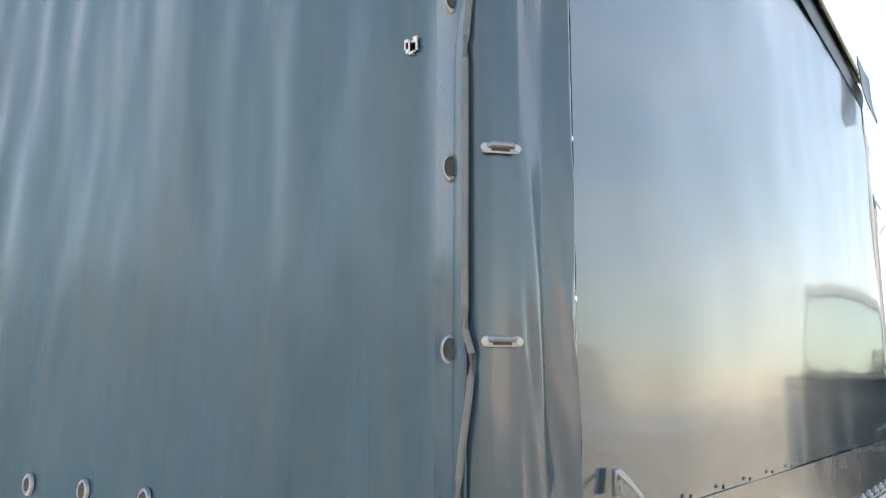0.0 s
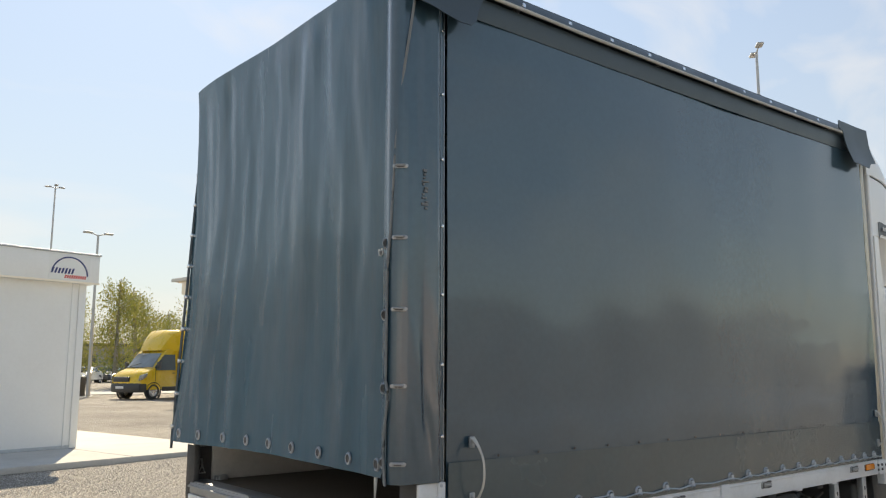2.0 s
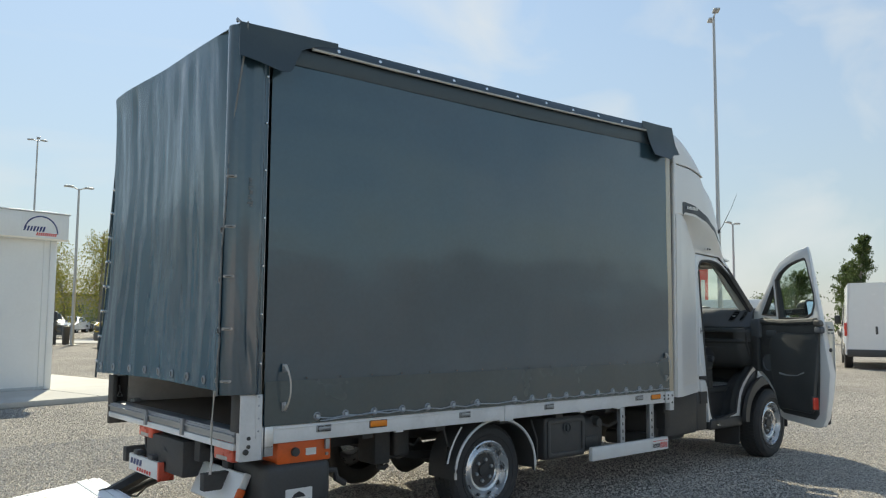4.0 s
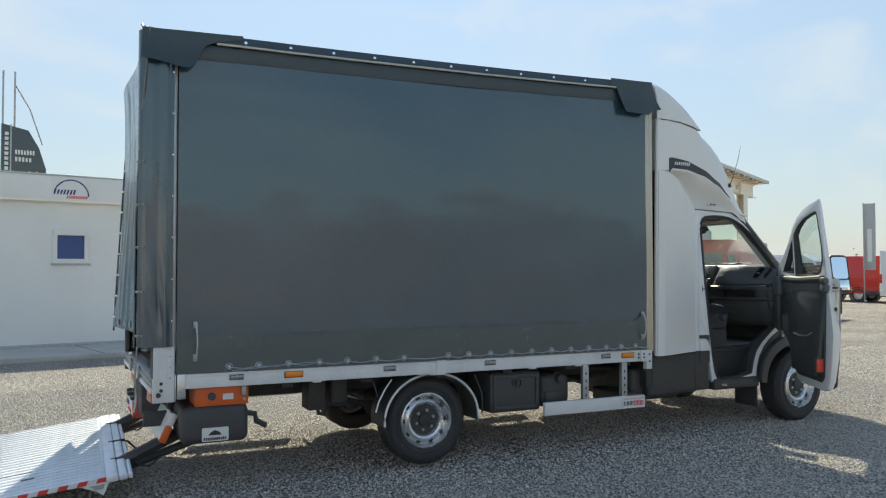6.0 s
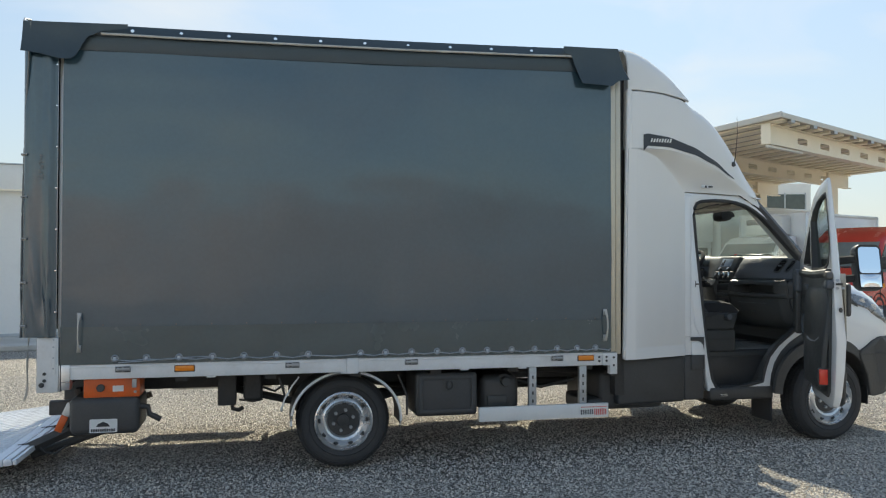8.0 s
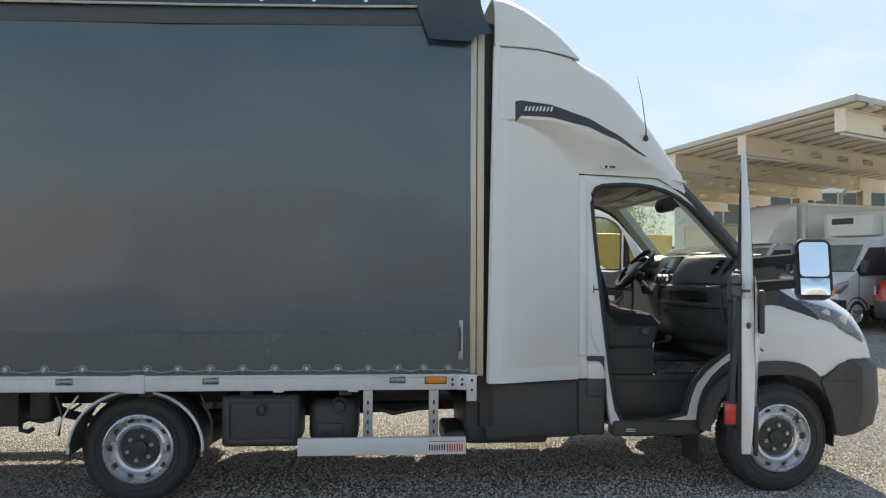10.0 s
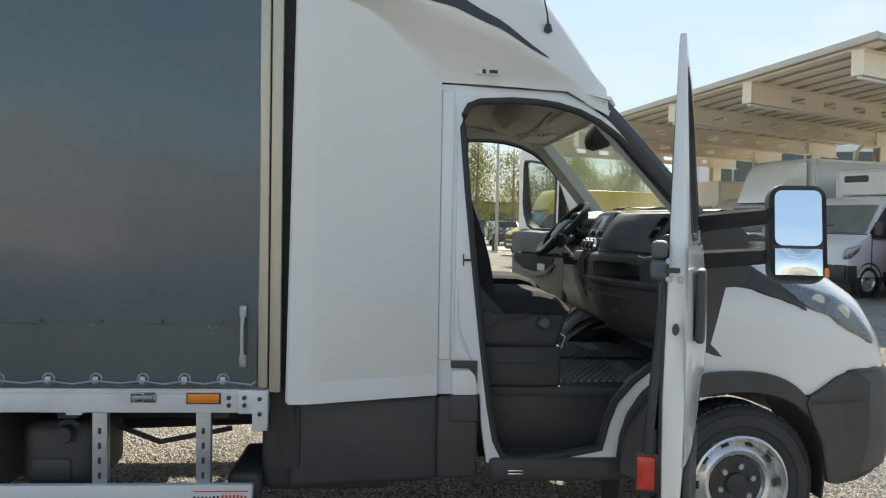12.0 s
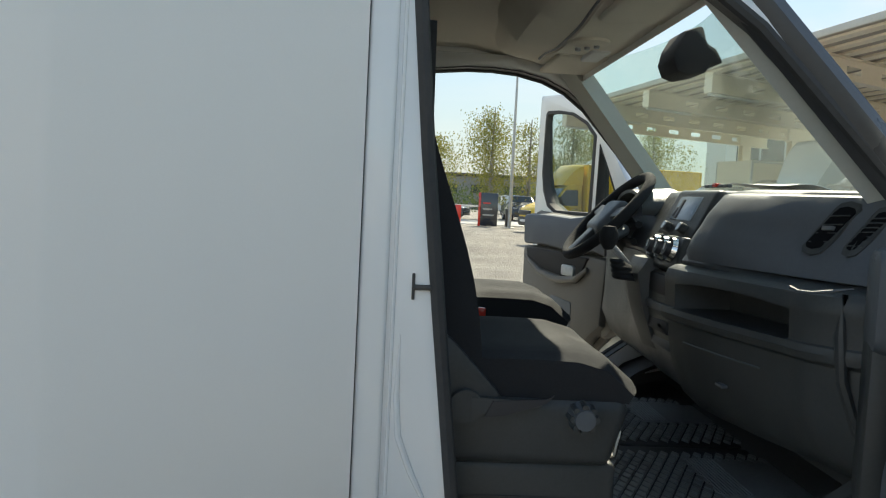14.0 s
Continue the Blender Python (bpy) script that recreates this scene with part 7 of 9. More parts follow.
for z in (1.425, 1.455, 1.485, 1.51):
    part("slot_slat", on_dash([(0.818, z), (0.853, z), (0.853, z + 0.004), (0.818, z + 0.004)], 0.010, 0.006), M_TRIM_GREY, dash)
# centre binnacle with screen and knobs
CM = pose(3.722, 1.035, 1.478, 0, 27, 0)
cs = part("centre_console", soft_box(0.0, 0.10, -0.165, 0.17, -0.085, 0.085, 0.022, CM), M_TRIM, dash, "black centre console with display")
part("display", box(-0.005, 0.004, -0.075, 0.10, -0.030, 0.052, 0.004, 2, None, CM), M_SCREEN, cs, "grey-blue display screen")
part("display_shape", box(-0.0075, -0.003, 0.040, 0.062, -0.026, 0.040, 0.002, 2, None, CM), M_INK, cs)
part("display_shape", box(-0.0075, -0.003, 0.066, 0.086, -0.020, 0.012, 0.002, 2, None, CM), M_INK, cs)
for y in (-0.075, 0.06):
    bb = disc((0, 0, 0), 0.016, 0.034, "x", 18, 0.004)
    bmesh.ops.transform(bb, matrix=CM @ Matrix.Translation((-0.022, y, -0.058)), verts=bb.verts)
    part("radio_knob", bb, M_TRIM, cs, "black radio knob with bright face")
    bb = disc((0, 0, 0), 0.0135, 0.003, "x", 18, 0.001)
    bmesh.ops.transform(bb, matrix=CM @ Matrix.Translation((-0.024, y, -0.058)), verts=bb.verts)
    part("knob_face", bb, M_GALV, cs)
KM = pose(3.655, 1.02, 1.362, 0, 16, 0)
part("climate_panel", soft_box(0.0, 0.06, -0.15, 0.15, -0.055, 0.050, 0.014, KM), M_TRIM, cs)
for i in range(3):
    y = -0.085 + i * 0.08
    bb = revolve([(0.0, -0.026), (0.02, -0.026), (0.024, -0.01), (0.032, -0.008), (0.035, 0.006)], (0, 0, 0), "x", 22)
    bmesh.ops.transform(bb, matrix=KM @ Matrix.Translation((-0.002, y, 0.004)), verts=bb.verts)
    part("climate_knob", bb, M_INK, cs, "round climate knob with pale ring")
    rr = revolve([(0.0315, 0.0), (0.034, -0.014), (0.0385, 0.0)], (0, 0, 0), "x", 24)
    bmesh.ops.transform(rr, matrix=KM @ Matrix.Translation((-0.002, y, 0.004)), verts=rr.verts)
    part("knob_ring", rr, M_CHROME, cs)
    part("knob_mark", box(-0.0305, -0.027, y - 0.002, y + 0.002, -0.002, 0.018, 0.0, 2, None, KM), M_LABEL, cs)
part("switch_strip", plate(rounded(-0.11, 0.11, -0.10, -0.065, 0.008), (), -0.008, 0.004, KM @ axes((0.018, 0, 0), (0, 1, 0), (0, 0, 1), (-1, 0, 0)), 0.002), M_TRIM_GREY, cs)
secs = []
for z, x in ((1.30, 3.652), (1.25, 3.642), (1.18, 3.642), (1.10, 3.662), (1.04, 3.695), (0.97, 3.75)):
    secs.append([(x + 0.02, 0.865, z), (x, 0.885, z), (x - 0.006, 1.04, z), (x, 1.18, z), (x + 0.02, 1.20, z), (x + 0.10, 1.20, z), (x + 0.10, 0.865, z)])
lc = part("lower_console", loft(secs, closed=True, caps=True), M_TRIM, dash)
for z, x, dz, m in ((1.262, 3.645, 0.030, M_INK), (1.196, 3.640, 0.014, M_TRIM_GREY), (1.14, 3.652, 0.020, M_INK), (1.085, 3.668, 0.016, M_TRIM_GREY)):
    part("console_tray", box(x - 0.010, x + 0.01, 0.905, 1.16, z - dz, z + dz, 0.006), m, lc)
part("power_socket", box(3.642, 3.656, 0.945, 0.985, 1.13, 1.15, 0.004), M_GALV, lc)
b = None
for i in range(5):
    b = box(3.80 + i * 0.001, 3.815, 0.93 + i * 0.04, 0.96 + i * 0.04, 1.556, 1.566, 0.002, 2, b)
part("button_row", b, M_TRIM_GREY, dash)
part("hazard_button", box(3.797, 3.812, 1.01, 1.04, 1.558, 1.569, 0.003), M_RED, dash)
rows = [[(3.86 + 0.15 * u, y, 1.562 + 0.018 * math.sin(3.0 * u + 9 * y) * u + 0.012 * v) for u in np.linspace(0, 1, 6)] for v, y in zip(np.linspace(0, 1, 8), np.linspace(0.74, 1.08, 8))]
part("paper_sheet", thicken(loft(rows), 0.002), M_LABEL, truck, "white paper lying on the dashboard")
# instrument hood and steering wheel
hood = loft([[(3.86 - 0.15 * k, 1.62 + 0.185 * math.cos(radians(a)), 1.475 + (0.085 - 0.012 * k) * math.sin(radians(a))) for a in range(-10, 195, 12)] for k in (0, 0.6, 1.0)])
part("instrument_hood", thicken(hood, 0.012), M_TRIM, dash)
SW = pose(3.635, 1.62, 1.447, 0, 43, 0)
rimpts = [SW @ Vector((0, 0.205 * math.cos(a), 0.205 * math.sin(a))) for a in np.linspace(0, math.tau, 41)[:-1]]
swo = part("steering_wheel", tube(rimpts, 0.0195, 12, None, True), M_FABRIC, truck, "black three-spoke steering wheel with grey hub")
bb = soft_box(-0.022, 0.05, -0.095, 0.095, -0.085, 0.075, 0.03)
bmesh.ops.transform(bb, matrix=SW, verts=bb.verts)
part("wheel_hub", bb, M_TRIM_GREY, swo)
for a, w in ((0.12, 0.026), (math.pi - 0.12, 0.026), (-math.pi / 2, 0.034)):
    bb = box(-0.012, 0.012, 0.06, 0.20, -w, w, 0.008)
    bmesh.ops.transform(bb, matrix=SW @ Matrix.Rotation(a, 4, "X"), verts=bb.verts)
    part("spoke", bb, M_TRIM, swo)
part("column", tube([SW @ Vector((0.03, 0, 0)), SW @ Vector((0.30, 0, -0.02))], 0.065, 12), M_TRIM, swo)
part("stalk", tube([SW @ Vector((0.07, -0.03, 0.0)), SW @ Vector((0.06, -0.13, 0.015)), SW @ Vector((0.055, -0.22, 0.02))], [0.008, 0.010, 0.013], 8), M_FABRIC, swo)
part("stalk", tube([SW @ Vector((0.09, -0.03, -0.03)), SW @ Vector((0.09, -0.20, -0.03))], [0.008, 0.012], 8), M_FABRIC, swo)
part("key_collar", tube([(3.66, 1.48, 1.40), (3.60, 1.40, 1.38)], 0.022, 10), M_GALV, swo)
# gear lever
part("gear_console", loft([[(3.66 + dx, 1.06, z), (3.60 + dx, 1.075, z), (3.585 + dx, 1.16, z), (3.60 + dx, 1.245, z), (3.66 + dx, 1.26, z)] for z, dx in ((1.33, 0.03), (1.28, 0.0), (1.18, 0.02), (1.05, 0.07))], closed=True, caps=True), M_TRIM, truck)
gb = []
for k in range(9):
    r = 0.066 - 0.0062 * k + (0.005 if k % 2 else 0.0)
    gb.append([(3.615 - 0.008 * k + r * math.cos(a), 1.165 + r * math.sin(a), 1.255 + 0.008 * k) for a in np.linspace(0, math.tau, 17)[:-1]])
part("gear_boot", loft(gb, closed=True, caps=True), M_FABRIC, truck, "black pleated gear lever boot")
part("gear_lever", tube([(3.590, 1.165, 1.305), (3.535, 1.165, 1.365)], 0.009, 8), M_GALV, truck)
part("gear_knob", revolve([(0.0, 0.045), (0.02, 0.042), (0.031, 0.02), (0.029, -0.008), (0.015, -0.03), (0.0, -0.034)], (3.525, 1.165, 1.378), "z", 18), M_FABRIC, truck)
# headliner, console, mirror housing
b = loft([[(x, y, z - 0.03 * abs(2 * (y - YC) / 1.6) ** 4) for y in np.linspace(0.26, W - 0.26, 15)] for x, z in ((2.84, 2.12), (3.1, 2.12), (3.25, 2.09), (3.45, 2.03), (3.54, 2.005))])
part("headliner", thicken(b, 0.012), M_LINER, truck, "beige-grey fabric headliner")
secs = []
for y in np.linspace(0.34, W - 0.34, 25):
    e = 1 - abs((y - YC) / (YC - 0.34)) ** 6
    m = math.exp(-((y - YC) / 0.30) ** 4)
    d = 0.035 * e + 0.022 * m * e
    secs.append([(3.14, y, 2.115), (3.17 - 0.03 * m, y, 2.10 - d * 0.3), (3.20 - 0.03 * m, y, 2.075 - d * 0.8), (3.235 - 0.03 * m, y, 2.050 - d), (3.28, y, 2.040 - d), (3.335, y, 2.034 - d), (3.342, y, 2.026 - d), (3.40, y, 2.022 - d * 0.9), (3.48, y, 2.012 - d * 0.75), (3.55, y, 2.004 - d * 0.55), (3.585, y, 2.012 - d * 0.2), (3.56, y, 2.05)])
oc = part("overhead_console", loft(secs, closed=True, caps=True), M_LINER, truck, "beige overhead moulding with roof lamp")
part("shelf_seam", tube([(3.334, y, 2.001 - 0.024 * math.exp(-((y - YC) / 0.30) ** 4)) for y in np.linspace(0.55, W - 0.55, 21)], 0.0045, 6), M_TRIM_GREY, oc)
part("roof_lamp", box(3.44, 3.50, YC + 0.12, YC + 0.30, 1.962, 1.985, 0.006), M_LABEL, oc, "white cab roof lamp")
part("lamp_bezel", revolve([(0.0, -0.01), (0.045, -0.010), (0.058, -0.004), (0.06, 0.012)], (3.40, YC - 0.02, 1.966), "z", 22), M_LINER, oc)
for k in range(3):
    part("lamp_switch", disc((3.375 + 0.022 * k, YC + 0.035 - 0.028 * k, 1.948), 0.009, 0.010, "z", 12, 0.002), M_GALV, oc)
for y in (1.22, 1.50):
    part("belt_clip", box(2.90, 2.925, W - 0.33, W - 0.30, 1.93 + 0.02 * (y - 1.2), 1.98, 0.008), M_TRIM_BEIGE, oc)
for y in (0.60, W - 0.60):
    part("sun_visor", soft_box(3.36, 3.545, y - 0.19, y + 0.19, 1.972, 1.990, 0.008), M_LINER, oc, "beige sun visor folded up")
HX = axes((0, 0, 0), (1, 0, 0), (0, 0, 1), (0, 1, 0))
mh = plate([(3.648, 1.965), (3.672, 2.01), (3.725, 2.03), (3.742, 1.975), (3.768, 1.965), (3.795, 1.922), (3.755, 1.915), (3.742, 1.893), (3.69, 1.880), (3.655, 1.890), (3.64, 1.925)], (), 1.0, 1.16, HX, 0.012)
part("sensor_housing", mh, M_FABRIC, truck, "black camera and mirror housing below the roof")


# ---- ground ----
def ground_z(x, y):
    far = min(1.0, max(0.0, (math.hypot(x - 1, y - 1) - 5) / 10))
    slope = -0.045 * (1 - min(1.0, max(0.0, x / 4.1)))
    return slope - 0.004 + 0.03 * wave(21, x * 0.25, y * 0.25, 0) * far + 0.006 * wave(22, x * 1.3, y * 1.3, 0)


xs = sorted(set([-400, -200, -100, -60, -40, -30, -22] + list(np.linspace(-16, 30, 120)) + [36, 45, 60, 80, 120, 200, 400]))
ys = sorted(set([-400, -200, -100, -60, -40, -25] + list(np.linspace(-16, 40, 140)) + [46, 55, 70, 90, 130, 200, 400]))
b = loft([[(x, y, ground_z(x, y)) for x in xs] for y in ys])
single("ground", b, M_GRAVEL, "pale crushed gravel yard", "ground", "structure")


def scatter_stones(n, area, size, seed):
    """Loose angular stones, each a squashed and twisted eight-faced lump."""
    r = np.random.RandomState(seed)
    x0, x1, y0, y1 = area
    c = np.stack([r.uniform(x0, x1, n), r.uniform(y0, y1, n)], 1)
    z = np.array([ground_z(a, d) for a, d in c])
    base = np.array([(1, 0, 0), (-1, 0, 0), (0, 1, 0), (0, -1, 0), (0, 0, 1), (0, 0, -0.6)], float)
    faces = np.array([(0, 2, 4), (2, 1, 4), (1, 3, 4), (3, 0, 4), (2, 0, 5), (1, 2, 5), (3, 1, 5), (0, 3, 5)])
    a = r.uniform(0, math.tau, n)
    s = r.uniform(*size, n)
    sc = np.stack([s * r.uniform(0.7, 1.3, n), s * r.uniform(0.6, 1.0, n), s * r.uniform(0.45, 0.9, n)], 1)
    v = base[None] * sc[:, None] * r.uniform(0.75, 1.25, (n, 6, 1))
    tilt = r.uniform(-0.5, 0.5, n)
    v[..., 2] += v[..., 0] * np.sin(tilt)[:, None]
    ca, sa = np.cos(a)[:, None], np.sin(a)[:, None]
    vx, vy = v[..., 0] * ca - v[..., 1] * sa, v[..., 0] * sa + v[..., 1] * ca
    v = np.stack([vx + c[:, :1], vy + c[:, 1:], v[..., 2] + z[:, None] + s[:, None] * 0.25], -1).reshape(-1, 3)
    f = (faces[None] + (np.arange(n) * 6)[:, None, None]).reshape(-1, 3)
    return v, f


v1, f1 = scatter_stones(170000, (-6.5, 7.5, -2.8, 6.0), (0.0055, 0.0125), 3)
v2, f2 = scatter_stones(60000, (-8.0, 13.0, -3.0, 12.0), (0.007, 0.015), 4)
me = bpy.data.meshes.new("loose_gravel")
me.from_pydata(np.concatenate([v1, v2]).tolist(), [], np.concatenate([f1, f2 + len(v1)]).tolist())
me.materials.append(M_STONE)
tagged(new("loose_gravel", me), "loose angular grey and beige gravel stones", "gravel", kind="stuff")

# ---- site office ----
OC = Vector((0.42, 12.5, 0.0))
OA, OB = Vector((-0.978, -0.208, 0.0)), Vector((-0.208, 0.978, 0.0))   # along the front to the far end, and inward
OM = axes(OC, OA, OB, (0, 0, 1))


def ob_box(a0, a1, b0, b1, z0, z1, bevel=0.0, bm=None):
    return box(a0, a1, b0, b1, z0, z1, bevel, 2, bm, OM)


pave = plate([(-1.9, -2.0), (14.5, -2.0), (14.5, 6.5), (-1.9, 6.5)], (), -0.05, 0.045, OM, 0.01)
pv = single("pavement", pave, M_CONCRETE, "pale concrete apron round the office", "pavement", "structure")
for i in range(6):
    part("slab_joint", ob_box(0.2 + 2.4 * i, 0.22 + 2.4 * i, -1.99, -0.02, 0.043, 0.0475), M_CHASSIS, pv)
office = thing("site_office", "white modular site office with ribbed wall panels and deep fascia", "building")
WINA0, WINA1, WINZ0, WINZ1 = 2.44, 3.0, 1.72, 2.24
wl_ = plate([(0.1, 0.05), (13.0, 0.05), (13.0, 2.95), (0.1, 2.95)], [[(WINA0, WINZ0), (WINA1, WINZ0), (WINA1, WINZ1), (WINA0, WINZ1)]], 0.0, 0.12, axes(OC, OA, (0, 0, 1), OB))
front = part("front_wall", wl_, M_PANEL, office, "white profiled sheet wall")
rib = None
for i in range(86):
    a = 0.32 + i * 0.148
    if WINA0 - 0.12 < a < WINA1 + 0.08:
        continue
    if rib is None:
        rib = part("panel_rib", box(-0.016, 0.016, -0.016, 0.003, 0.09, 2.86, 0.006, 2, None, None), M_PANEL, front)
        rib.matrix_basis = OM @ Matrix.Translation((a, 0, 0))
    else:
        copy_thing(rib, OM @ Matrix.Translation((a, 0, 0)))
part("end_wall", ob_box(0.1, 0.22, 0.0, 5.0, 0.05, 2.95), M_PANEL, office)
part("end_wall", ob_box(12.88, 13.0, 0.0, 5.0, 0.05, 2.95), M_PANEL, office)
part("back_wall", ob_box(0.1, 13.0, 4.9, 5.0, 0.05, 2.95), M_PANEL, office)
for a in (0.08, 4.45, 8.8, 12.9):
    part("corner_post", ob_box(a, a + 0.13, -0.018, 0.06, 0.05, 2.95, 0.01), M_PANEL, office)
fas = part("fascia", ob_box(-0.06, 13.1, -0.16, 5.1, 2.86, 3.36, 0.015), M_PANEL, office, "deep white roof fascia")
part("fascia_drip", ob_box(-0.07, 13.11, -0.17, -0.155, 2.85, 2.885, 0.004), M_CREAM, fas)
part("roof_cap", ob_box(-0.08, 13.12, -0.18, 5.12, 3.355, 3.385, 0.006), M_GALV, fas)
part("plinth", ob_box(0.1, 13.0, -0.01, 5.0, 0.0, 0.10, 0.005), M_GALV, office, "grey base rail")
win = part("window", plate([(WINA0 - 0.06, WINZ0 - 0.06), (WINA1 + 0.06, WINZ0 - 0.06), (WINA1 + 0.06, WINZ1 + 0.06), (WINA0 - 0.06, WINZ1 + 0.06)], [[(WINA0 + 0.03, WINZ0 + 0.03), (WINA1 - 0.03, WINZ0 + 0.03), (WINA1 - 0.03, WINZ1 - 0.03), (WINA0 + 0.03, WINZ1 - 0.03)]], -0.03, 0.04, axes(OC, OA, (0, 0, 1), OB), 0.005), M_PANEL, office, "small white-framed office window")
M_BLIND = material("blue_roller_shutter", (0.045, 0.085, 0.24), 0.4, spread=0.1, bump=0.0)
part("pane", ob_box(WINA0, WINA1, 0.012, 0.03, WINZ0, WINZ1), M_BLIND, win, "dark blue pane")
part("window_sill", ob_box(WINA0 - 0.08, WINA1 + 0.08, -0.06, 0.0, WINZ0 - 0.09, WINZ0 - 0.06, 0.004), M_GALV, win)
part("shutter_box", ob_box(WINA0 - 0.05, WINA1 + 0.05, -0.07, 0.0, WINZ1 - 0.03, WINZ1 + 0.07, 0.006), M_PANEL, win)


def logo(a0, owner):
    """Round-arch sign: an arc over two lines of slanted strokes."""
    L = axes(OC + OA * a0 + Vector((0, 0, 0)) - OB * 0.162, -OA, (0, 0, 1), -OB)
    s = part("fascia_sign", plate([(0.0, 2.90), (0.72, 2.90), (0.72, 3.30), (0.0, 3.30)], (), -0.001, 0.002, L), M_PANEL, owner, "arched company sign with navy and red strokes")
    arc_o = [(0.36 + 0.33 * math.cos(t), 2.97 + 0.33 * math.sin(t)) for t in np.linspace(0.02, 2.9, 26)]
    arc_i = [(0.36 + 0.305 * math.cos(t), 2.97 + 0.305 * math.sin(t)) for t in np.linspace(2.9, 0.02, 26)]
    part("sign_arc", plate(arc_o + arc_i, (), 0.0, 0.006, L), M_INKBLUE, s)
    part("sign_strokes", bars(0.03, 0.44, 3.0, 3.10, 7, 0.3, L, 0.42, 11, 0.006), M_INKBLUE, s)
    part("sign_strokes", bars(0.27, 0.66, 2.925, 2.985, 10, 0.3, L, 0.38, 12, 0.006), M_INKRED, s)


logo(0.84, fas)
logo(3.12, fas)
# unseen walls behind the visitor, added to fill and tint the tarpaulin's reflections
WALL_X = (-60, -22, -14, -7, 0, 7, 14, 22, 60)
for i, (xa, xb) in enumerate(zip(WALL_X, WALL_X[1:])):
    # sections step from pale brown to dark grey to balance the reflected brightness
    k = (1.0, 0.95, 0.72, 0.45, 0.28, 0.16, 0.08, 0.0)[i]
    tone = material("reflection_wall_tone", (0.205 + 0.515 * k, 0.205 + 0.395 * k, 0.212 + 0.345 * k), 0.8, spread=0.15, scale=0.6, fine=20, bump=0.05)
    single("yard_wall", box(xa, xb, -27.3, -27, 0, 4.4, 0.0), tone, "unseen plain wall added for the tarpaulin's reflections", "wall", "structure")
# unseen asphalt strip, added for the bluish band mirrored below the walls
single("road", box(-45, 45, -22.9, -11.0, -0.06, 0.012, 0.0), M_ASPHALT, "unseen grey strip added to show in the tarpaulin's reflections", "road", "structure")


# ---- steel canopy ----
CE, CF = Vector((-0.13, 0.9915, 0)), Vector((0.874, 0.486, 0))
C0 = Vector((11.15, 11.15, 0))
canopy = thing("steel_canopy", "cream steel canopy with slotted cantilever beams over parked vans", "canopy")
NB, SP, LEN = 6, 3.6, 12.0
SLOTS = [rounded(1.65 + 1.32 * k, 2.22 + 1.32 * k, 4.49, 4.65, 0.04, 3) for k in range(7)]
CZ = Vector((0, 0, 1))
for i in range(NB):
    o = C0 + CE * (i * SP)
    bt = plate([(0, 4.34), (LEN, 4.34), (LEN, 4.80), (0, 4.80)], SLOTS, -0.012, 0.012, axes(o, CF, CZ, CF.cross(CZ)))
    beam = part("beam", bt, M_CREAM, canopy, "cream slotted steel beam")
    BX = axes(o, CF, CZ.cross(CF), CZ)
    bm = None
    for z in (4.335, 4.80):
        bm = box(0, LEN, -0.12, 0.12, z - 0.012, z + 0.012, 0, 2, bm, BX)
    part("flange", bm, M_CREAM, beam)
    part("end_plate", box(-0.014, 0.0, -0.12, 0.12, 4.33, 4.81, 0, 2, None, BX), M_CREAM, beam)
    part("splice_plate", box(10.02, 10.08, -0.10, 0.10, 4.35, 4.79, 0, 2, None, BX), M_CREAM, beam)
    bm = box(10.2, 10.75, -0.13, -0.11, 0, 4.33, 0, 2, None, BX)
    bm = box(10.2, 10.75, 0.11, 0.13, 0, 4.33, 0, 2, bm, BX)
    bm = box(10.46, 10.50, -0.12, 0.12, 0, 4.33, 0, 2, bm, BX)
    part("column", bm, M_CREAM, canopy, "cream H-section column")
    part("strip_lamp", box(0.05, 1.9, -0.05, 0.05, 4.255, 4.315, 0.02, 2, None, BX), M_LABEL, beam)
RX = axes(C0, CF, CE, CZ)
for k in range(19):
    bm = box(0.05 + 0.64 * k, 0.32 + 0.64 * k, -0.5, (NB - 1) * SP + 0.5, 4.815, 4.865, 0, 2, None, RX)
    part("purlin", bm, M_CREAM, canopy)
bm = box(-0.10, LEN + 0.4, -0.55, (NB - 1) * SP + 0.8, 4.868, 4.92, 0.01, 2, None, RX)
part("roof_deck", bm, M_DECKSHEET, canopy, "ribbed sheet canopy roof")
part("eaves_trim", box(-0.16, -0.11, -0.60, (NB - 1) * SP + 0.85, 4.85, 4.99, 0.01, 2, None, RX), M_EAVES, canopy)
part("eaves_trim", box(-0.11, LEN + 0.4, -0.61, -0.56, 4.85, 4.97, 0.01, 2, None, RX), M_EAVES, canopy)
for k in range(9):
    part("deck_clip", box(0.3 + 1.2 * k, 0.5 + 1.2 * k, -0.62, -0.50, 4.78, 4.85, 0, 2, None, RX), M_GALV, canopy)
pipe = C0 + CF * 10.0 + CE * (2 * SP) + Vector((0, -0.2, 0))
part("gutter_pipe", tube([pipe + Vector((0, 0, 4.30)), pipe - CF * 0.9 + Vector((0, 0, 4.24)), pipe - CF * 1.2 + Vector((0, 0, 4.05)), pipe - CF * 1.25 + Vector((0, 0, 3.75)), pipe - CF * 1.6 + Vector((0, 0, 3.6)), pipe - CF * 1.6 + Vector((0, 0, 3.0))], 0.06, 8), M_CREAM, canopy, "cream down pipe")
# glazed hall behind the canopy
hall = thing("glazed_hall", "showroom hall with dark window bands behind the canopy", "building")
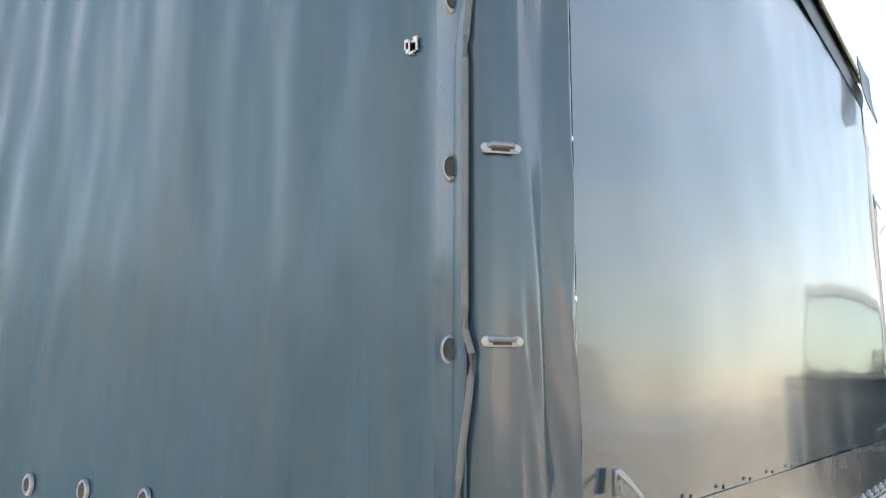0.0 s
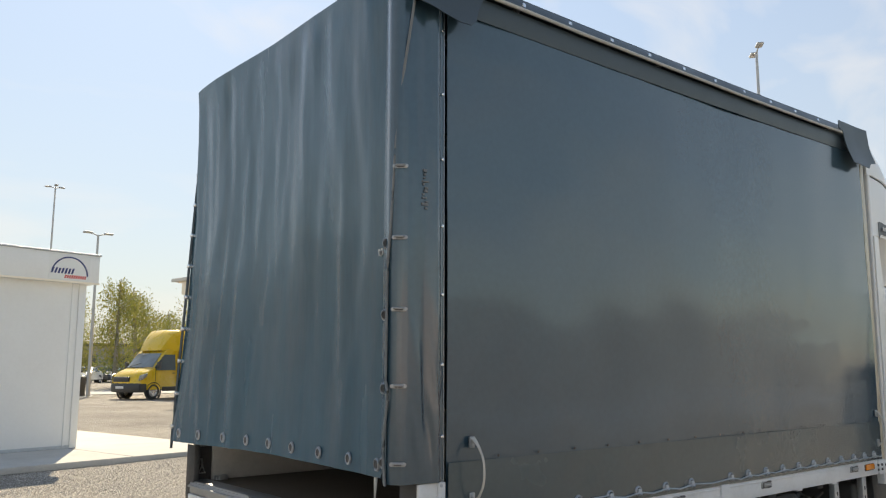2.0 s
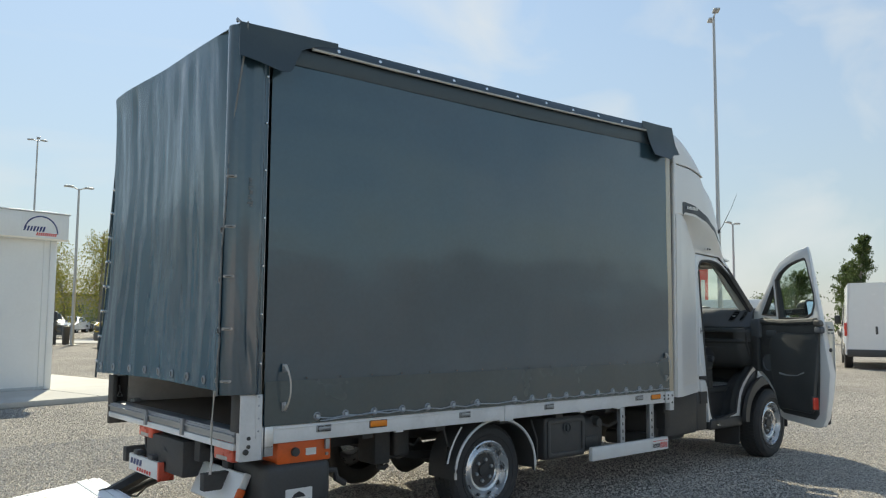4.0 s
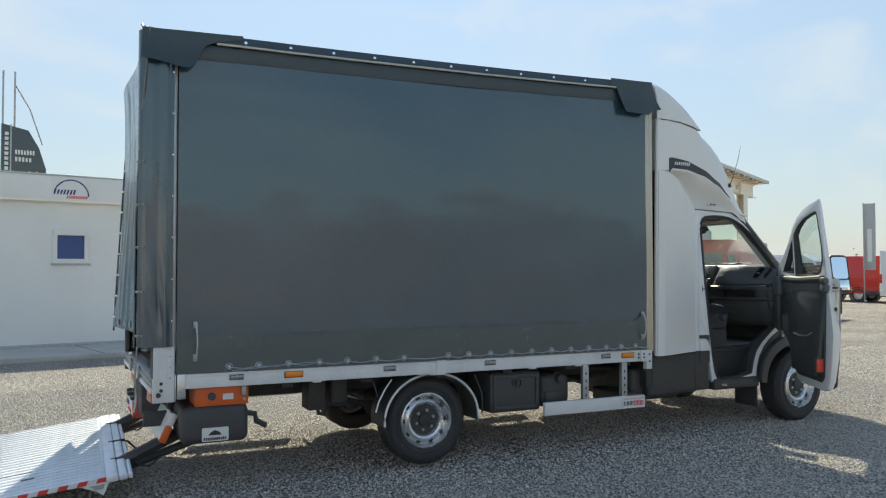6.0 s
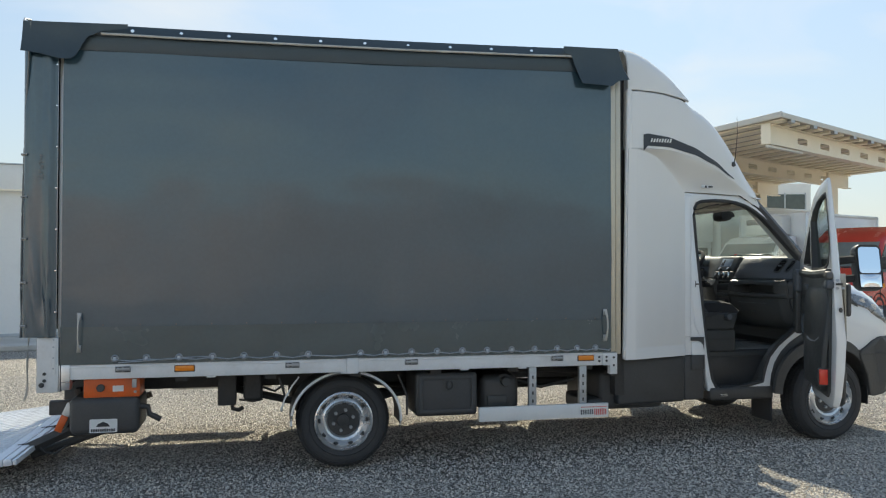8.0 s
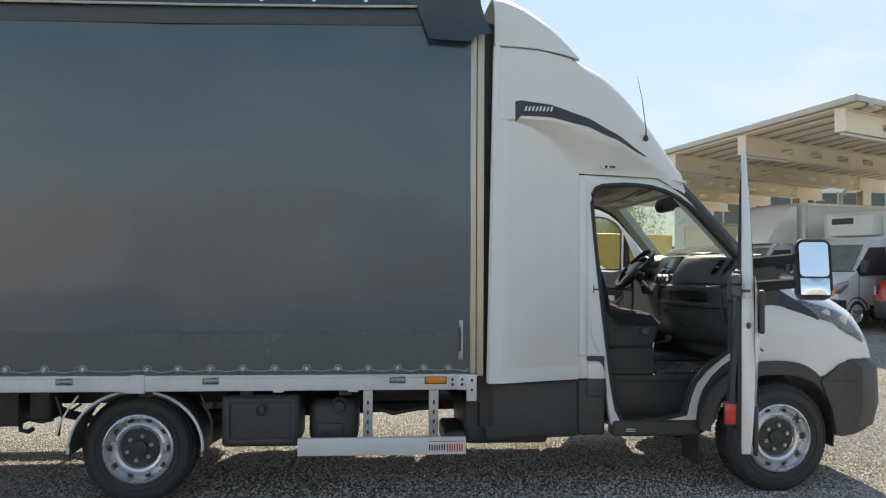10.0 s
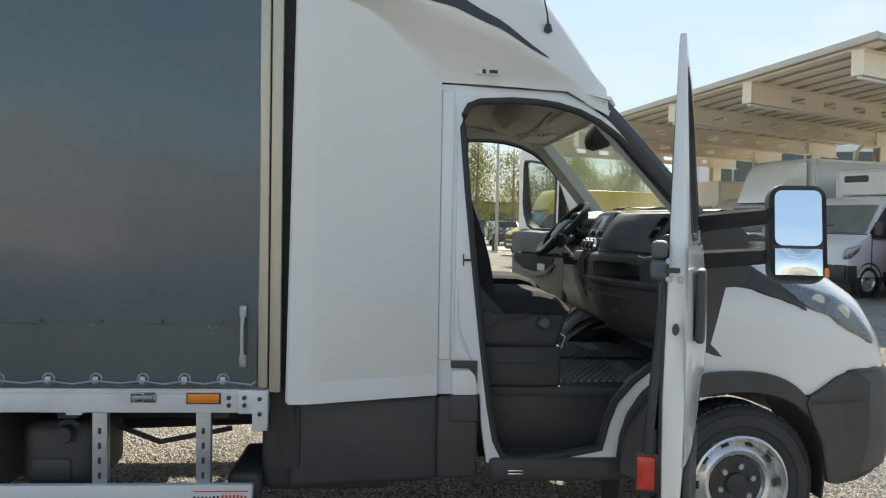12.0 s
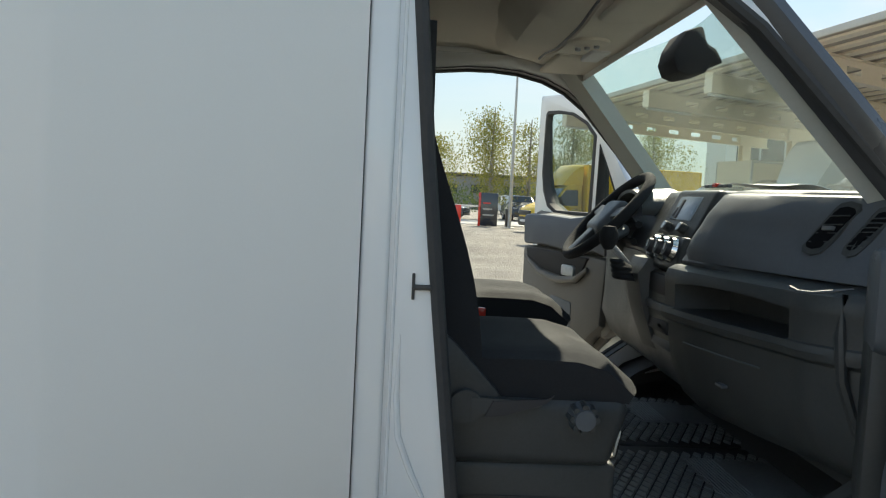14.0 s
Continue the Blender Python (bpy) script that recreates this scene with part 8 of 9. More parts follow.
HM = axes((39.0, 46.0, 0), (0.26, 0.965, 0), (-0.965, 0.26, 0), (0, 0, 1))
part("wall", box(0, 12, 0, 16, 0, 7.4, 0, 2, None, HM), M_PANEL, hall)
pane = None
for i in range(10):
    m = HM @ Matrix.Translation((0, 0.4 + i * 1.5, 0))
    if pane is None:
        pane = part("window", box(-0.05, 0.02, 0.05, 1.42, 3.4, 6.6), M_DARKGLASS, hall, "dark window pane")
        part("mullion", box(-0.08, -0.02, -0.04, 0.05, 3.3, 6.7), M_GALV, pane)
        pane.matrix_basis = m
    else:
        copy_thing(pane, m)

# ---- vehicles round the yard ----
def heading(at, d):
    u = Vector((d[0], d[1], 0)).normalized()
    return axes((at[0], at[1], at[2] if len(at) > 2 else 0.0), u, (-u.y, u.x, 0), (0, 0, 1))


def nose_back(x, f):
    """How far the front of a van draws back towards its flanks."""
    k = min(1.0, max(0.0, (x + 1.5) / 1.2))
    return 0.30 * abs(f) ** 3.2 * k


def shell(outline, w, belt, top, inset, y_round=0.08, nose=0.0):
    """A body skin: the side outline drawn across the width, rounded at the flanks and drawn in above the belt."""
    cx = sum(p[0] for p in outline) / len(outline)
    cz = sum(p[1] for p in outline) / len(outline)
    secs = []
    for f, sh in ((-1.0, 0.965), (-0.985, 0.985), (-1 + y_round, 1.0), (-0.75, 1.002), (-0.45, 1.005), (0.0, 1.008), (0.45, 1.005), (0.75, 1.002), (1 - y_round, 1.0), (0.985, 0.985), (1.0, 0.965)):
        row = []
        for x, z in outline:
            k = max(0.0, min(1.0, (z - belt) / (top - belt)))
            y = f * w / 2 * (1 - inset * k)
            row.append((cx + (x - cx) * sh - nose * nose_back(x, f), y, max(z, cz + (z - cz) * sh) if z < belt else cz + (z - cz) * sh))
        secs.append(row)
    bm = loft(secs, closed=True, caps=True)
    return bm


def side_glass(pts, w, belt, top, inset, owner, s):
    """A dark pane lying on the flank."""
    bm = bmesh.new()
    vs = []
    for d in (0.012, -0.02):
        row = []
        for x, z in pts:
            k = max(0.0, min(1.0, (z - belt) / (top - belt)))
            row.append(bm.verts.new((x, s * (w / 2 * (1 - inset * k) + d), z)))
        vs.append(row)
    bm.faces.new(vs[0])
    bm.faces.new(list(reversed(vs[1])))
    n = len(pts)
    for i in range(n):
        bm.faces.new((vs[0][i], vs[1][i], vs[1][(i + 1) % n], vs[0][(i + 1) % n]))
    bmesh.ops.recalc_face_normals(bm, faces=bm.faces)
    return part("side_window", bm, M_DARKGLASS, owner)


def small_wheel(owner, x, y, r, s):
    wo = new("wheel")
    wo.parent = owner
    wo.matrix_basis = pose(x, y, r, 0, 0, 0 if s < 0 else 180)
    k = r / 0.3475
    part("tyre", revolve([(q * k, h * k) for q, h in TYRE], (0, 0, 0), "y", 28), M_RUBBER, wo)
    part("rim", revolve([(0.225 * k, 0.015), (0.21 * k, 0.0), (0.19 * k, 0.04), (0.12 * k, 0.03), (0.07 * k, 0.045), (0.0, 0.045)], (0, 0, 0), "y", 24), M_RIM, wo)
    part("arch", revolve([(r * 1.02, 0.03), (r * 1.22, -0.012), (r * 1.22, 0.03)], (0, 0, 0), "y", 28), M_BLACK, wo)
    return wo


VAN = [(0.0, 0.42), (0.03, 0.62), (0.0, 0.92), (-0.10, 1.10), (-0.42, 1.26), (-0.82, 1.38), (-1.50, 2.08), (-1.72, 2.22), (-2.1, 2.28)]


def van(at, d, paint, label, length=5.9, roof=2.45, w=1.98, box_h=0.0, box_w=2.15, box_mat=None, deflector=False, cooler=False, wheelbase=3.6, group=""):
    t = thing("van" if not box_h else "box_truck", label, "van" if not box_h else "truck", group, at=heading(at, d))
    cab_len = 2.35 if box_h else length
    rear = [(-cab_len, roof if not box_h else 2.28), (-cab_len, 0.42)]
    out = VAN[:-1] + [(-2.1, roof if not box_h else 2.28)] + rear
    body = part("body", shell(out, w, 1.2, 2.3, 0.12, 0.08, 1.0), paint, t)
    rows = []
    for k in np.linspace(0.02, 0.93, 6):
        x, z = -0.82 - 0.68 * k, 1.38 + 0.70 * k
        rows.append([(x + 0.022 - nose_back(x, q), q * (w / 2) * (1 - 0.11 * (0.2 + 0.7 * k)), z + 0.022) for q in np.linspace(-0.90, 0.90, 13)])
    ws = part("windscreen", thicken(loft(rows), 0.01), M_VANGLASS, body, "grey-green van windscreen")
    part("wiper", tube([(-0.80, -0.5, 1.44), (-0.95, 0.05, 1.60)], 0.012, 6), M_BLACK, ws)
    part("bonnet_line", tube([(-0.80 - nose_back(-0.8, q), q * w / 2 * 0.985, 1.385) for q in np.linspace(-0.95, 0.95, 11)], 0.012, 6), M_BLACK, body)
    for s in (-1, 1):
        side_glass([(-0.98, 1.42), (-1.52, 1.98), (-2.12, 2.0), (-2.12, 1.30), (-1.1, 1.28)], w, 1.2, 2.3, 0.12, body, s)
        hl_ = plate([(-0.06, 0.84), (-0.10, 1.06), (-0.44, 1.17), (-0.40, 1.02), (-0.22, 0.86)], (), -0.03, 0.03, axes((-0.12, s * (w / 2 - 0.075), 0), (0.90, -0.43 * s, 0), (0, 0, 1), (0.43 * s, 0.90, 0)), 0.012)
        part("headlight", hl_, M_LAMP, body, "clear slanted headlight")
        part("door_seam", box(-1.03, -1.018, s * (w / 2) - 0.006, s * (w / 2) + 0.005, 0.55, 1.35), M_CHASSIS, body)
        part("door_handle", box(-2.12, -1.96, s * (w / 2) - 0.005, s * (w / 2) + 0.025, 1.14, 1.18, 0.008), M_BLACK, body)
        part("window_bar", box(-1.335, -1.30, s * (w / 2 * 0.955) - 0.02, s * (w / 2 * 0.955) + 0.012, 1.29, 1.72, 0.004), M_BLACK, body)
        part("mirror", box(-1.16, -1.04, s * 1.02 - 0.02, s * 1.20, 1.36, 1.66, 0.03), M_BLACK, body)
        part("door_line", box(-2.22, -2.205, s * (w / 2) - 0.006, s * (w / 2) + 0.004, 0.5, 2.0), M_CHASSIS, body)
        xa = max(-cab_len, -0.5 - wheelbase)
        part("sill_trim", box(xa, -1.40, s * (w / 2 + 0.008) - 0.015, s * (w / 2 + 0.008) + 0.015, 0.36, 0.56, 0.01), M_BLACK, body)
        part("bumper_corner", box(-0.56, -0.24, s * (w / 2 - 0.01) - 0.03, s * (w / 2 - 0.01) + 0.02, 0.34, 0.70, 0.02, 3), M_BLACK, body)
        for x in (-0.95, -0.95 - wheelbase):
            small_wheel(t, x, s * (w / 2 - 0.0), 0.345, s)
    secs = []
    for q in np.linspace(-0.97, 0.97, 15):
        x, y = 0.05 - nose_back(0.0, q), q * w / 2
        secs.append([(x - 0.30, y, 0.32), (x - 0.04, y, 0.32), (x + 0.02, y, 0.42), (x + 0.02, y, 0.62), (x - 0.03, y, 0.72), (x - 0.30, y, 0.72)])
    part("bumper", loft(secs, closed=True, caps=True), M_BLACK, body)
    part("grille", box(-0.06, 0.045, -0.52, 0.52, 0.78, 1.0, 0.03), M_BLACK, body)
    part("plate_bars", box(0.065, 0.085, -0.26, 0.26, 0.48, 0.59, 0.005), M_LABEL, body)
    if not box_h:
        part("rear_bumper", box(-length - 0.05, -length + 0.1, -w / 2 + 0.05, w / 2 - 0.05, 0.38, 0.6, 0.03), M_BLACK, body)
        for s in (-1, 1):
            part("tail_lamp", box(-length + 0.01, -length + 0.12, s * 0.95 - 0.03, s * 0.95 + 0.045, 1.0, 1.4, 0.02), M_RED, body)
            part("rear_door_line", box(-length - 0.012, -length + 0.02, s * 0.01 - 0.008, s * 0.01 + 0.008, 0.6, roof - 0.12), M_CHASSIS, body)
        part("rear_handle", box(-length - 0.03, -length, 0.08, 0.16, 1.05, 1.3, 0.01), M_BLACK, body)
        part("rear_plate", box(-length - 0.02, -length, -0.62, -0.12, 0.88, 0.99, 0.004), M_LABEL, body)
        part("roof_lamp", box(-length - 0.02, -length + 0.06, -0.14, 0.14, roof - 0.06, roof - 0.01, 0.01), M_RED, body)
    if box_h:
        x0 = -cab_len - 0.12
        cb = part("cargo_box", box(-length, x0, -box_w / 2, box_w / 2, 0.85, box_h, 0.03), box_mat or paint, t)
        for s in (-1, 1):
            for z in (0.87, box_h - 0.05):
                part("box_rail", box(-length - 0.005, x0 + 0.005, s * box_w / 2 - 0.02, s * box_w / 2 + 0.02, z - 0.04, z + 0.04, 0.01), M_ALU if paint is not M_YELLOW else paint, cb)
            for x in (x0 - 0.02, -length + 0.02):
                part("box_edge", box(x - 0.04, x + 0.04, s * box_w / 2 - 0.02, s * box_w / 2 + 0.02, 0.9, box_h - 0.02, 0.01), M_ALU if paint is not M_YELLOW else paint, cb)
        part("chassis", box(-length + 0.2, -cab_len, -0.45, 0.45, 0.5, 0.85, 0.02), M_CHASSIS, t)
        if deflector:
            secs = []
            for k in np.linspace(0, 1, 7):
                x = -1.45 - 0.85 * k
                z = 2.24 + (box_h - 2.26) * math.sin(k * math.pi / 2)
                hw = 0.70 + 0.28 * k
                secs.append([(x, -hw, 2.18), (x, -hw, z - 0.08), (x, -hw + 0.12, z), (x, 0, z + 0.02), (x, hw - 0.12, z), (x, hw, z - 0.08), (x, hw, 2.18)])
            part("wind_deflector", loft(secs, caps=True), paint, t)
        if cooler:
            c = part("cooling_unit", box(x0, x0 + 0.45, -0.62, 0.62, 2.30, box_h - 0.08, 0.06, 3), M_LABEL, t, "white roof cooling unit")
            part("cooler_grille", box(x0 + 0.40, x0 + 0.47, -0.55, 0.12, 2.60, box_h - 0.17, 0.05, 4), M_BLACK, c)
    return t


van((11.85, 14.3), (-0.93, -0.37), M_CARWHITE, "white refrigerated box van with roof cooling unit", 6.4, box_h=2.95, cooler=True)
van((11.25, 18.0), (-0.96, -0.28), M_CARWHITE, "white box truck with tall wind deflector", 8.2, box_h=3.38, box_w=2.3, deflector=True, wheelbase=4.5)
van((13.21, 11.88), (-0.90, -0.44), M_REDPAINT, "red panel van with black grille", 5.6)
van((12.2, 22.5), (-0.97, -0.2), M_CARWHITE, "white panel van parked under the canopy", 5.6)
van((12.0, 26.2), (-0.98, -0.17), M_CARWHITE, "beige box truck parked far under the canopy", 6.0, box_h=3.2, box_mat=M_CREAM)
van((8.3, 34.3), (-0.95, -0.32), M_YELLOW, "yellow tarpaulin truck with high roof fairing", 8.6, box_h=3.15, box_w=2.2, deflector=True, wheelbase=4.6)
van((26.7, 8.0), (0.91, 0.41), M_CARWHITE, "white panel van seen from its rear doors", 5.6, roof=2.6)
van((33.0, 13.0), (0.3, -0.95), M_CARWHITE, "white panel van in the far row", 5.6)
van((36.0, 17.5), (0.3, -0.95), M_REDPAINT, "red panel van in the far row", 5.6, roof=2.3)
van((35.0, 23.0), (0.3, -0.95), M_CARWHITE, "white panel van at the end of the row", 5.4)
for i, o in enumerate([o for o in bpy.data.objects if o.name.startswith("grille")]):
    if o.parent.data.materials[0] is M_REDPAINT:
        g = axes((0.05, 0.0, 0.0), (0, 1, 0), (0, 0, 1), (1, 0, 0))
        part("grille_strokes", bars(-0.26, 0.26, 1.03, 1.09, 5, 0, g, 0.4, 20 + i, 0.01), M_LABEL, o.parent)

CAR = [(0.0, 0.30), (0.02, 0.55), (-0.06, 0.72), (-0.9, 0.92), (-1.15, 0.98), (-1.75, 1.38), (-2.2, 1.46), (-2.9, 1.42), (-3.55, 1.08), (-4.3, 0.98), (-4.42, 0.70), (-4.38, 0.32)]
SUV = [(0.0, 0.34), (0.02, 0.68), (-0.08, 0.90), (-0.95, 1.08), (-1.1, 1.12), (-1.65, 1.58), (-2.1, 1.70), (-3.6, 1.66), (-4.25, 1.15), (-4.4, 0.85), (-4.38, 0.36)]


def car(at, d, paint, label, suv=False, group=""):
    o = SUV if suv else CAR
    t = thing("car", label, "car", group, at=heading(at, d))
    top, belt = (1.70, 1.08) if suv else (1.46, 0.95)
    w = 1.85
    body = part("body", shell(o, w, belt, top, 0.24), paint, t)
    z0, z1 = belt + 0.03, top - 0.10
    xa, xb = (-1.2, -1.66) if suv else (-1.25, -1.78)
    for s in (-1, 1):
        side_glass([(xa - 0.1, z0), (xb - 0.12, z1), ((-3.55 if suv else -2.85), z1 - 0.02), ((-4.05 if suv else -3.35), z0 + 0.02)], w, belt, top, 0.24, body, s)
        part("headlight", box(-0.22, 0.0, s * 0.72 - 0.15, s * 0.72 + 0.14, belt - 0.30, belt - 0.18, 0.04), M_LAMP, body)
        for x in (-0.85, -3.5):
            small_wheel(t, x, s * 0.915, 0.33, s)
        part("mirror", box(xa - 0.22, xa - 0.08, s * 0.98 - 0.05, s * 0.98 + 0.1, belt + 0.02, belt + 0.16, 0.03), paint, body)
    ws = part("windscreen", loft([[(xa + (xb - xa) * k + 0.03, y * (1 - 0.14 * k), z0 + (z1 - z0) * k + 0.05) for y in np.linspace(-0.74, 0.74, 7)] for k in (0, 1.0)]), M_DARKGLASS, body)
    part("grille", box(-0.05, 0.035, -0.4, 0.4, belt - 0.40, belt - 0.2, 0.02), M_BLACK, body)
    part("bumper", box(-0.12, 0.04, -0.8, 0.8, 0.26, 0.42, 0.04), M_BLACK, body)
    return t


car((17.0, 72.0), (-0.55, -0.8), M_CARWHITE, "white saloon car parked beyond the road", False)
car((12.8, 70.0), (0.2, -0.97), M_CARWHITE, "white off-road car parked beyond the road", True)
car((20.5, 76.0), (-0.5, -0.8), M_CARDARK, "dark saloon car parked beyond the road", False)
car((11.0, 51.5), (0.05, -1.0), M_CARDARK, "dark blue off-road car at the gate", True)
car((7.0, 50.5), (0.9, -0.3), M_CARDARK, "dark grey saloon car at the gate", False)

# ---- road, gate and street furniture ----
single("road", box(-60, 90, 41.5, 49.0, -0.05, 0.03, 0.01), M_CONCRETE, "pale concrete road beyond the yard", "road", "structure")
totem = thing("gate_totem", "black and red gate totem beside the road", "sign", at=pose(7.25, 39.6, 0, 0, 0, -12))
part("panel", box(-0.40, 0.46, -0.12, 0.12, 0.02, 1.70, 0.02), M_CARDARK, totem, "black front panel")
part("side", box(-0.52, -0.40, -0.14, 0.14, 0.0, 1.72, 0.02), M_REDPAINT, totem, "red side panel")
for k in range(3):
    part("panel_bars", box(-0.28, 0.3 - 0.1 * k, -0.13, -0.118, 0.55 + 0.3 * k, 0.62 + 0.3 * k), M_INKRED if k == 2 else M_POLE, totem)
barrier = thing("gate_barrier", "red and white road barrier post", "barrier", at=pose(5.9, 42.9, 0))
part("post", box(-0.18, 0.18, -0.15, 0.15, 0, 1.0, 0.03), M_REDPAINT, barrier)
part("boom", box(-3.4, 2.0, -0.04, 0.04, 0.92, 1.02, 0.01), M_LABEL, barrier)
part("red_band", box(-1.9, -1.2, -0.045, 0.045, 0.915, 1.025, 0.01), M_REDPAINT, barrier)
bin_ = thing("litter_bin", "dark street litter bin", "bin", at=pose(8.35, 40.2, 0))
part("body", box(-0.15, 0.15, -0.15, 0.15, 0, 0.95, 0.03), M_BLACK, bin_)


def lamp_post(at, h, heads, label, yaw=0):
    t = thing("street_lamp", label, "lamp", "street lamps", at=pose(at[0], at[1], 0, 0, 0, yaw))
    part("pole", tube([(0, 0, 0), (0, 0, h * 0.45), (0, 0, h)], [0.10, 0.075, 0.05], 12), M_POLE, t)
    part("base_flange", box(-0.2, 0.2, -0.2, 0.2, 0, 0.04, 0.01), M_POLE, t)
    for i in range(heads):
        a = i * math.tau / heads if heads > 1 else 0
        R = pose(0, 0, h, 0, 0, math.degrees(a))
        arm = tube([R @ Vector((0, 0, -0.05)), R @ Vector((0.2, 0, 0.03)), R @ Vector((0.36, 0, 0.05))], 0.03, 8)
        part("arm", arm, M_POLE, t)
        hd = box(0.28, 0.72, -0.11, 0.14, 0.04, 0.13, 0.04, 3)
        bmesh.ops.transform(hd, matrix=R, verts=hd.verts)
        part("lamp_head", hd, M_POLE, t, "flat grey lamp head")
    return t


lamp_post((10.82, 58.0), 14.0, 3, "tall grey street lamp with three heads behind the office", 20)
lamp_post((23.7, 12.2), 13.2, 2, "very tall grey yard lamp with twin heads", 40)
lamp_post((39.4, 20.5), 7.1, 2, "grey street lamp in the far row", 0)
lamp_post((8.23, 38.7), 7.9, 2, "grey street lamp at the gate", 0)

tower = thing("advertising_tower", "tall triangular advertising tower with dark panels and two masts", "tower", at=pose(-5.2, 64.3, 0, 0, 0, 8))
for x in (-0.75, 0.05):
    part("mast", tube([(x, 0, 0), (x, 0, 17.0)], 0.07, 8), M_POLE, tower)
part("sail_panel", plate([(-0.85, 8.0), (2.4, 8.0), (2.25, 9.6), (1.75, 11.2), (1.0, 12.5), (-0.85, 12.9)], (), -0.2, 0.2, SIDE), M_CARDARK, tower, "dark curved sail panel")
part("panel_gap", box(-0.25, -0.15, -0.23, 0.23, 8.0, 12.85), M_POLE, tower)
tw = axes((0, -0.21, 0), (1, 0, 0), (0, 0, 1), (0, -1, 0))
part("panel_strokes", bars(0.1, 1.5, 10.6, 10.95, 7, 0, tw, 0.35, 31, 0.02), M_LABEL, tower)
part("panel_strokes", bars(0.1, 1.3, 10.05, 10.4, 5, 0, tw, 0.35, 32, 0.02), M_LABEL, tower)
bm = None
for k in range(10):
    bm = box(-0.62, -0.36, -0.225, -0.2, 8.6 + k * 0.38, 8.85 + k * 0.38, 0, 2, bm)
part("panel_strokes", bm, M_LABEL, tower)
part("emblem", plate([(0.9, 8.5), (1.2, 9.0), (0.7, 8.95), (1.1, 9.35), (1.3, 9.05), (1.6, 9.35), (1.9, 8.95), (1.4, 9.0), (1.7, 8.5), (1.3, 8.8)], (), 0, 0.03, tw), M_LABEL, tower)
part("stay", tube([(0.05, 0, 16.0), (1.1, 0, 14.2), (2.0, 0, 11.5)], 0.05, 7), M_POLE, tower)
for x, y, m_, c_ in ((34.1, 19.6, M_INKRED, "red"), (33.3, 20.9, M_POLE, "grey")):
    f = thing("banner_flag", c_ + " upright advertising flag on a pole", "flag", "advertising flags", at=pose(x, y, 0, 0, 0, -70))
    part("pole", tube([(0, 0, 0), (0, 0, 4.9)], 0.03, 8), M_POLE, f)
    rows = [[(0.03 + 0.5 * u, 0.05 * math.sin(u * 4 + z), z) for u in np.linspace(0, 1, 6)] for z in np.linspace(1.6, 4.85, 8)]
    cl = part("banner", thicken(loft(rows), 0.01), m_, f)
    part("banner_bars", box(0.18, 0.38, -0.07, -0.055, 2.0, 3.6), M_LABEL, cl)

# ---- far buildings and greenery ----
for i, (x, y, w_, d_, h_, a_) in enumerate(((22, 100, 34, 14, 3.8, 5), (-30, 110, 40, 16, 6.5, -8), (-60, 40, 14, 50, 6.0, 0))):
    t = thing("distant_hall", "low grey industrial hall in the distance", "building", at=pose(x, y, 0, 0, 0, a_))
    part("wall", box(-w_ / 2, w_ / 2, -d_ / 2, d_ / 2, 0, h_, 0.05), M_HALL, t)
    part("roof", box(-w_ / 2 - 0.3, w_ / 2 + 0.3, -d_ / 2 - 0.3, d_ / 2 + 0.3, h_ - 0.002, h_ + 0.35, 0.05), M_CHASSIS, t)
    for k in range(int(w_ // 4)):
        part("window", box(-w_ / 2 + 1 + 4 * k, -w_ / 2 + 3.4 + 4 * k, -d_ / 2 - 0.06, -d_ / 2 + 0.05, h_ * 0.5, h_ * 0.75), M_DARKGLASS, t)


def leaves(points, normals_seed, size, droop=0.6):
    r = np.random.RandomState(normals_seed)
    n = len(points)
    a = r.uniform(0, math.tau, n)
    t = r.uniform(-0.8, 0.8, n)
    u = np.stack([np.cos(a), np.sin(a), np.zeros(n)], 1)
    d = np.stack([-np.sin(a) * np.sin(t) * 0.6, np.cos(a) * np.sin(t) * 0.6, -np.ones(n) * droop - 0.3], 1)
    d /= np.linalg.norm(d, axis=1)[:, None]
    s = r.uniform(0.6, 1.3, n)[:, None] * size
    p = np.asarray(points)
    v = np.stack([p - u * s * 0.35, p + d * s * 0.5 + u * s * 0.1, p + d * s, p + u * s * 0.35], 1).reshape(-1, 3)
    f = np.arange(n * 4).reshape(-1, 4)
    return v, f


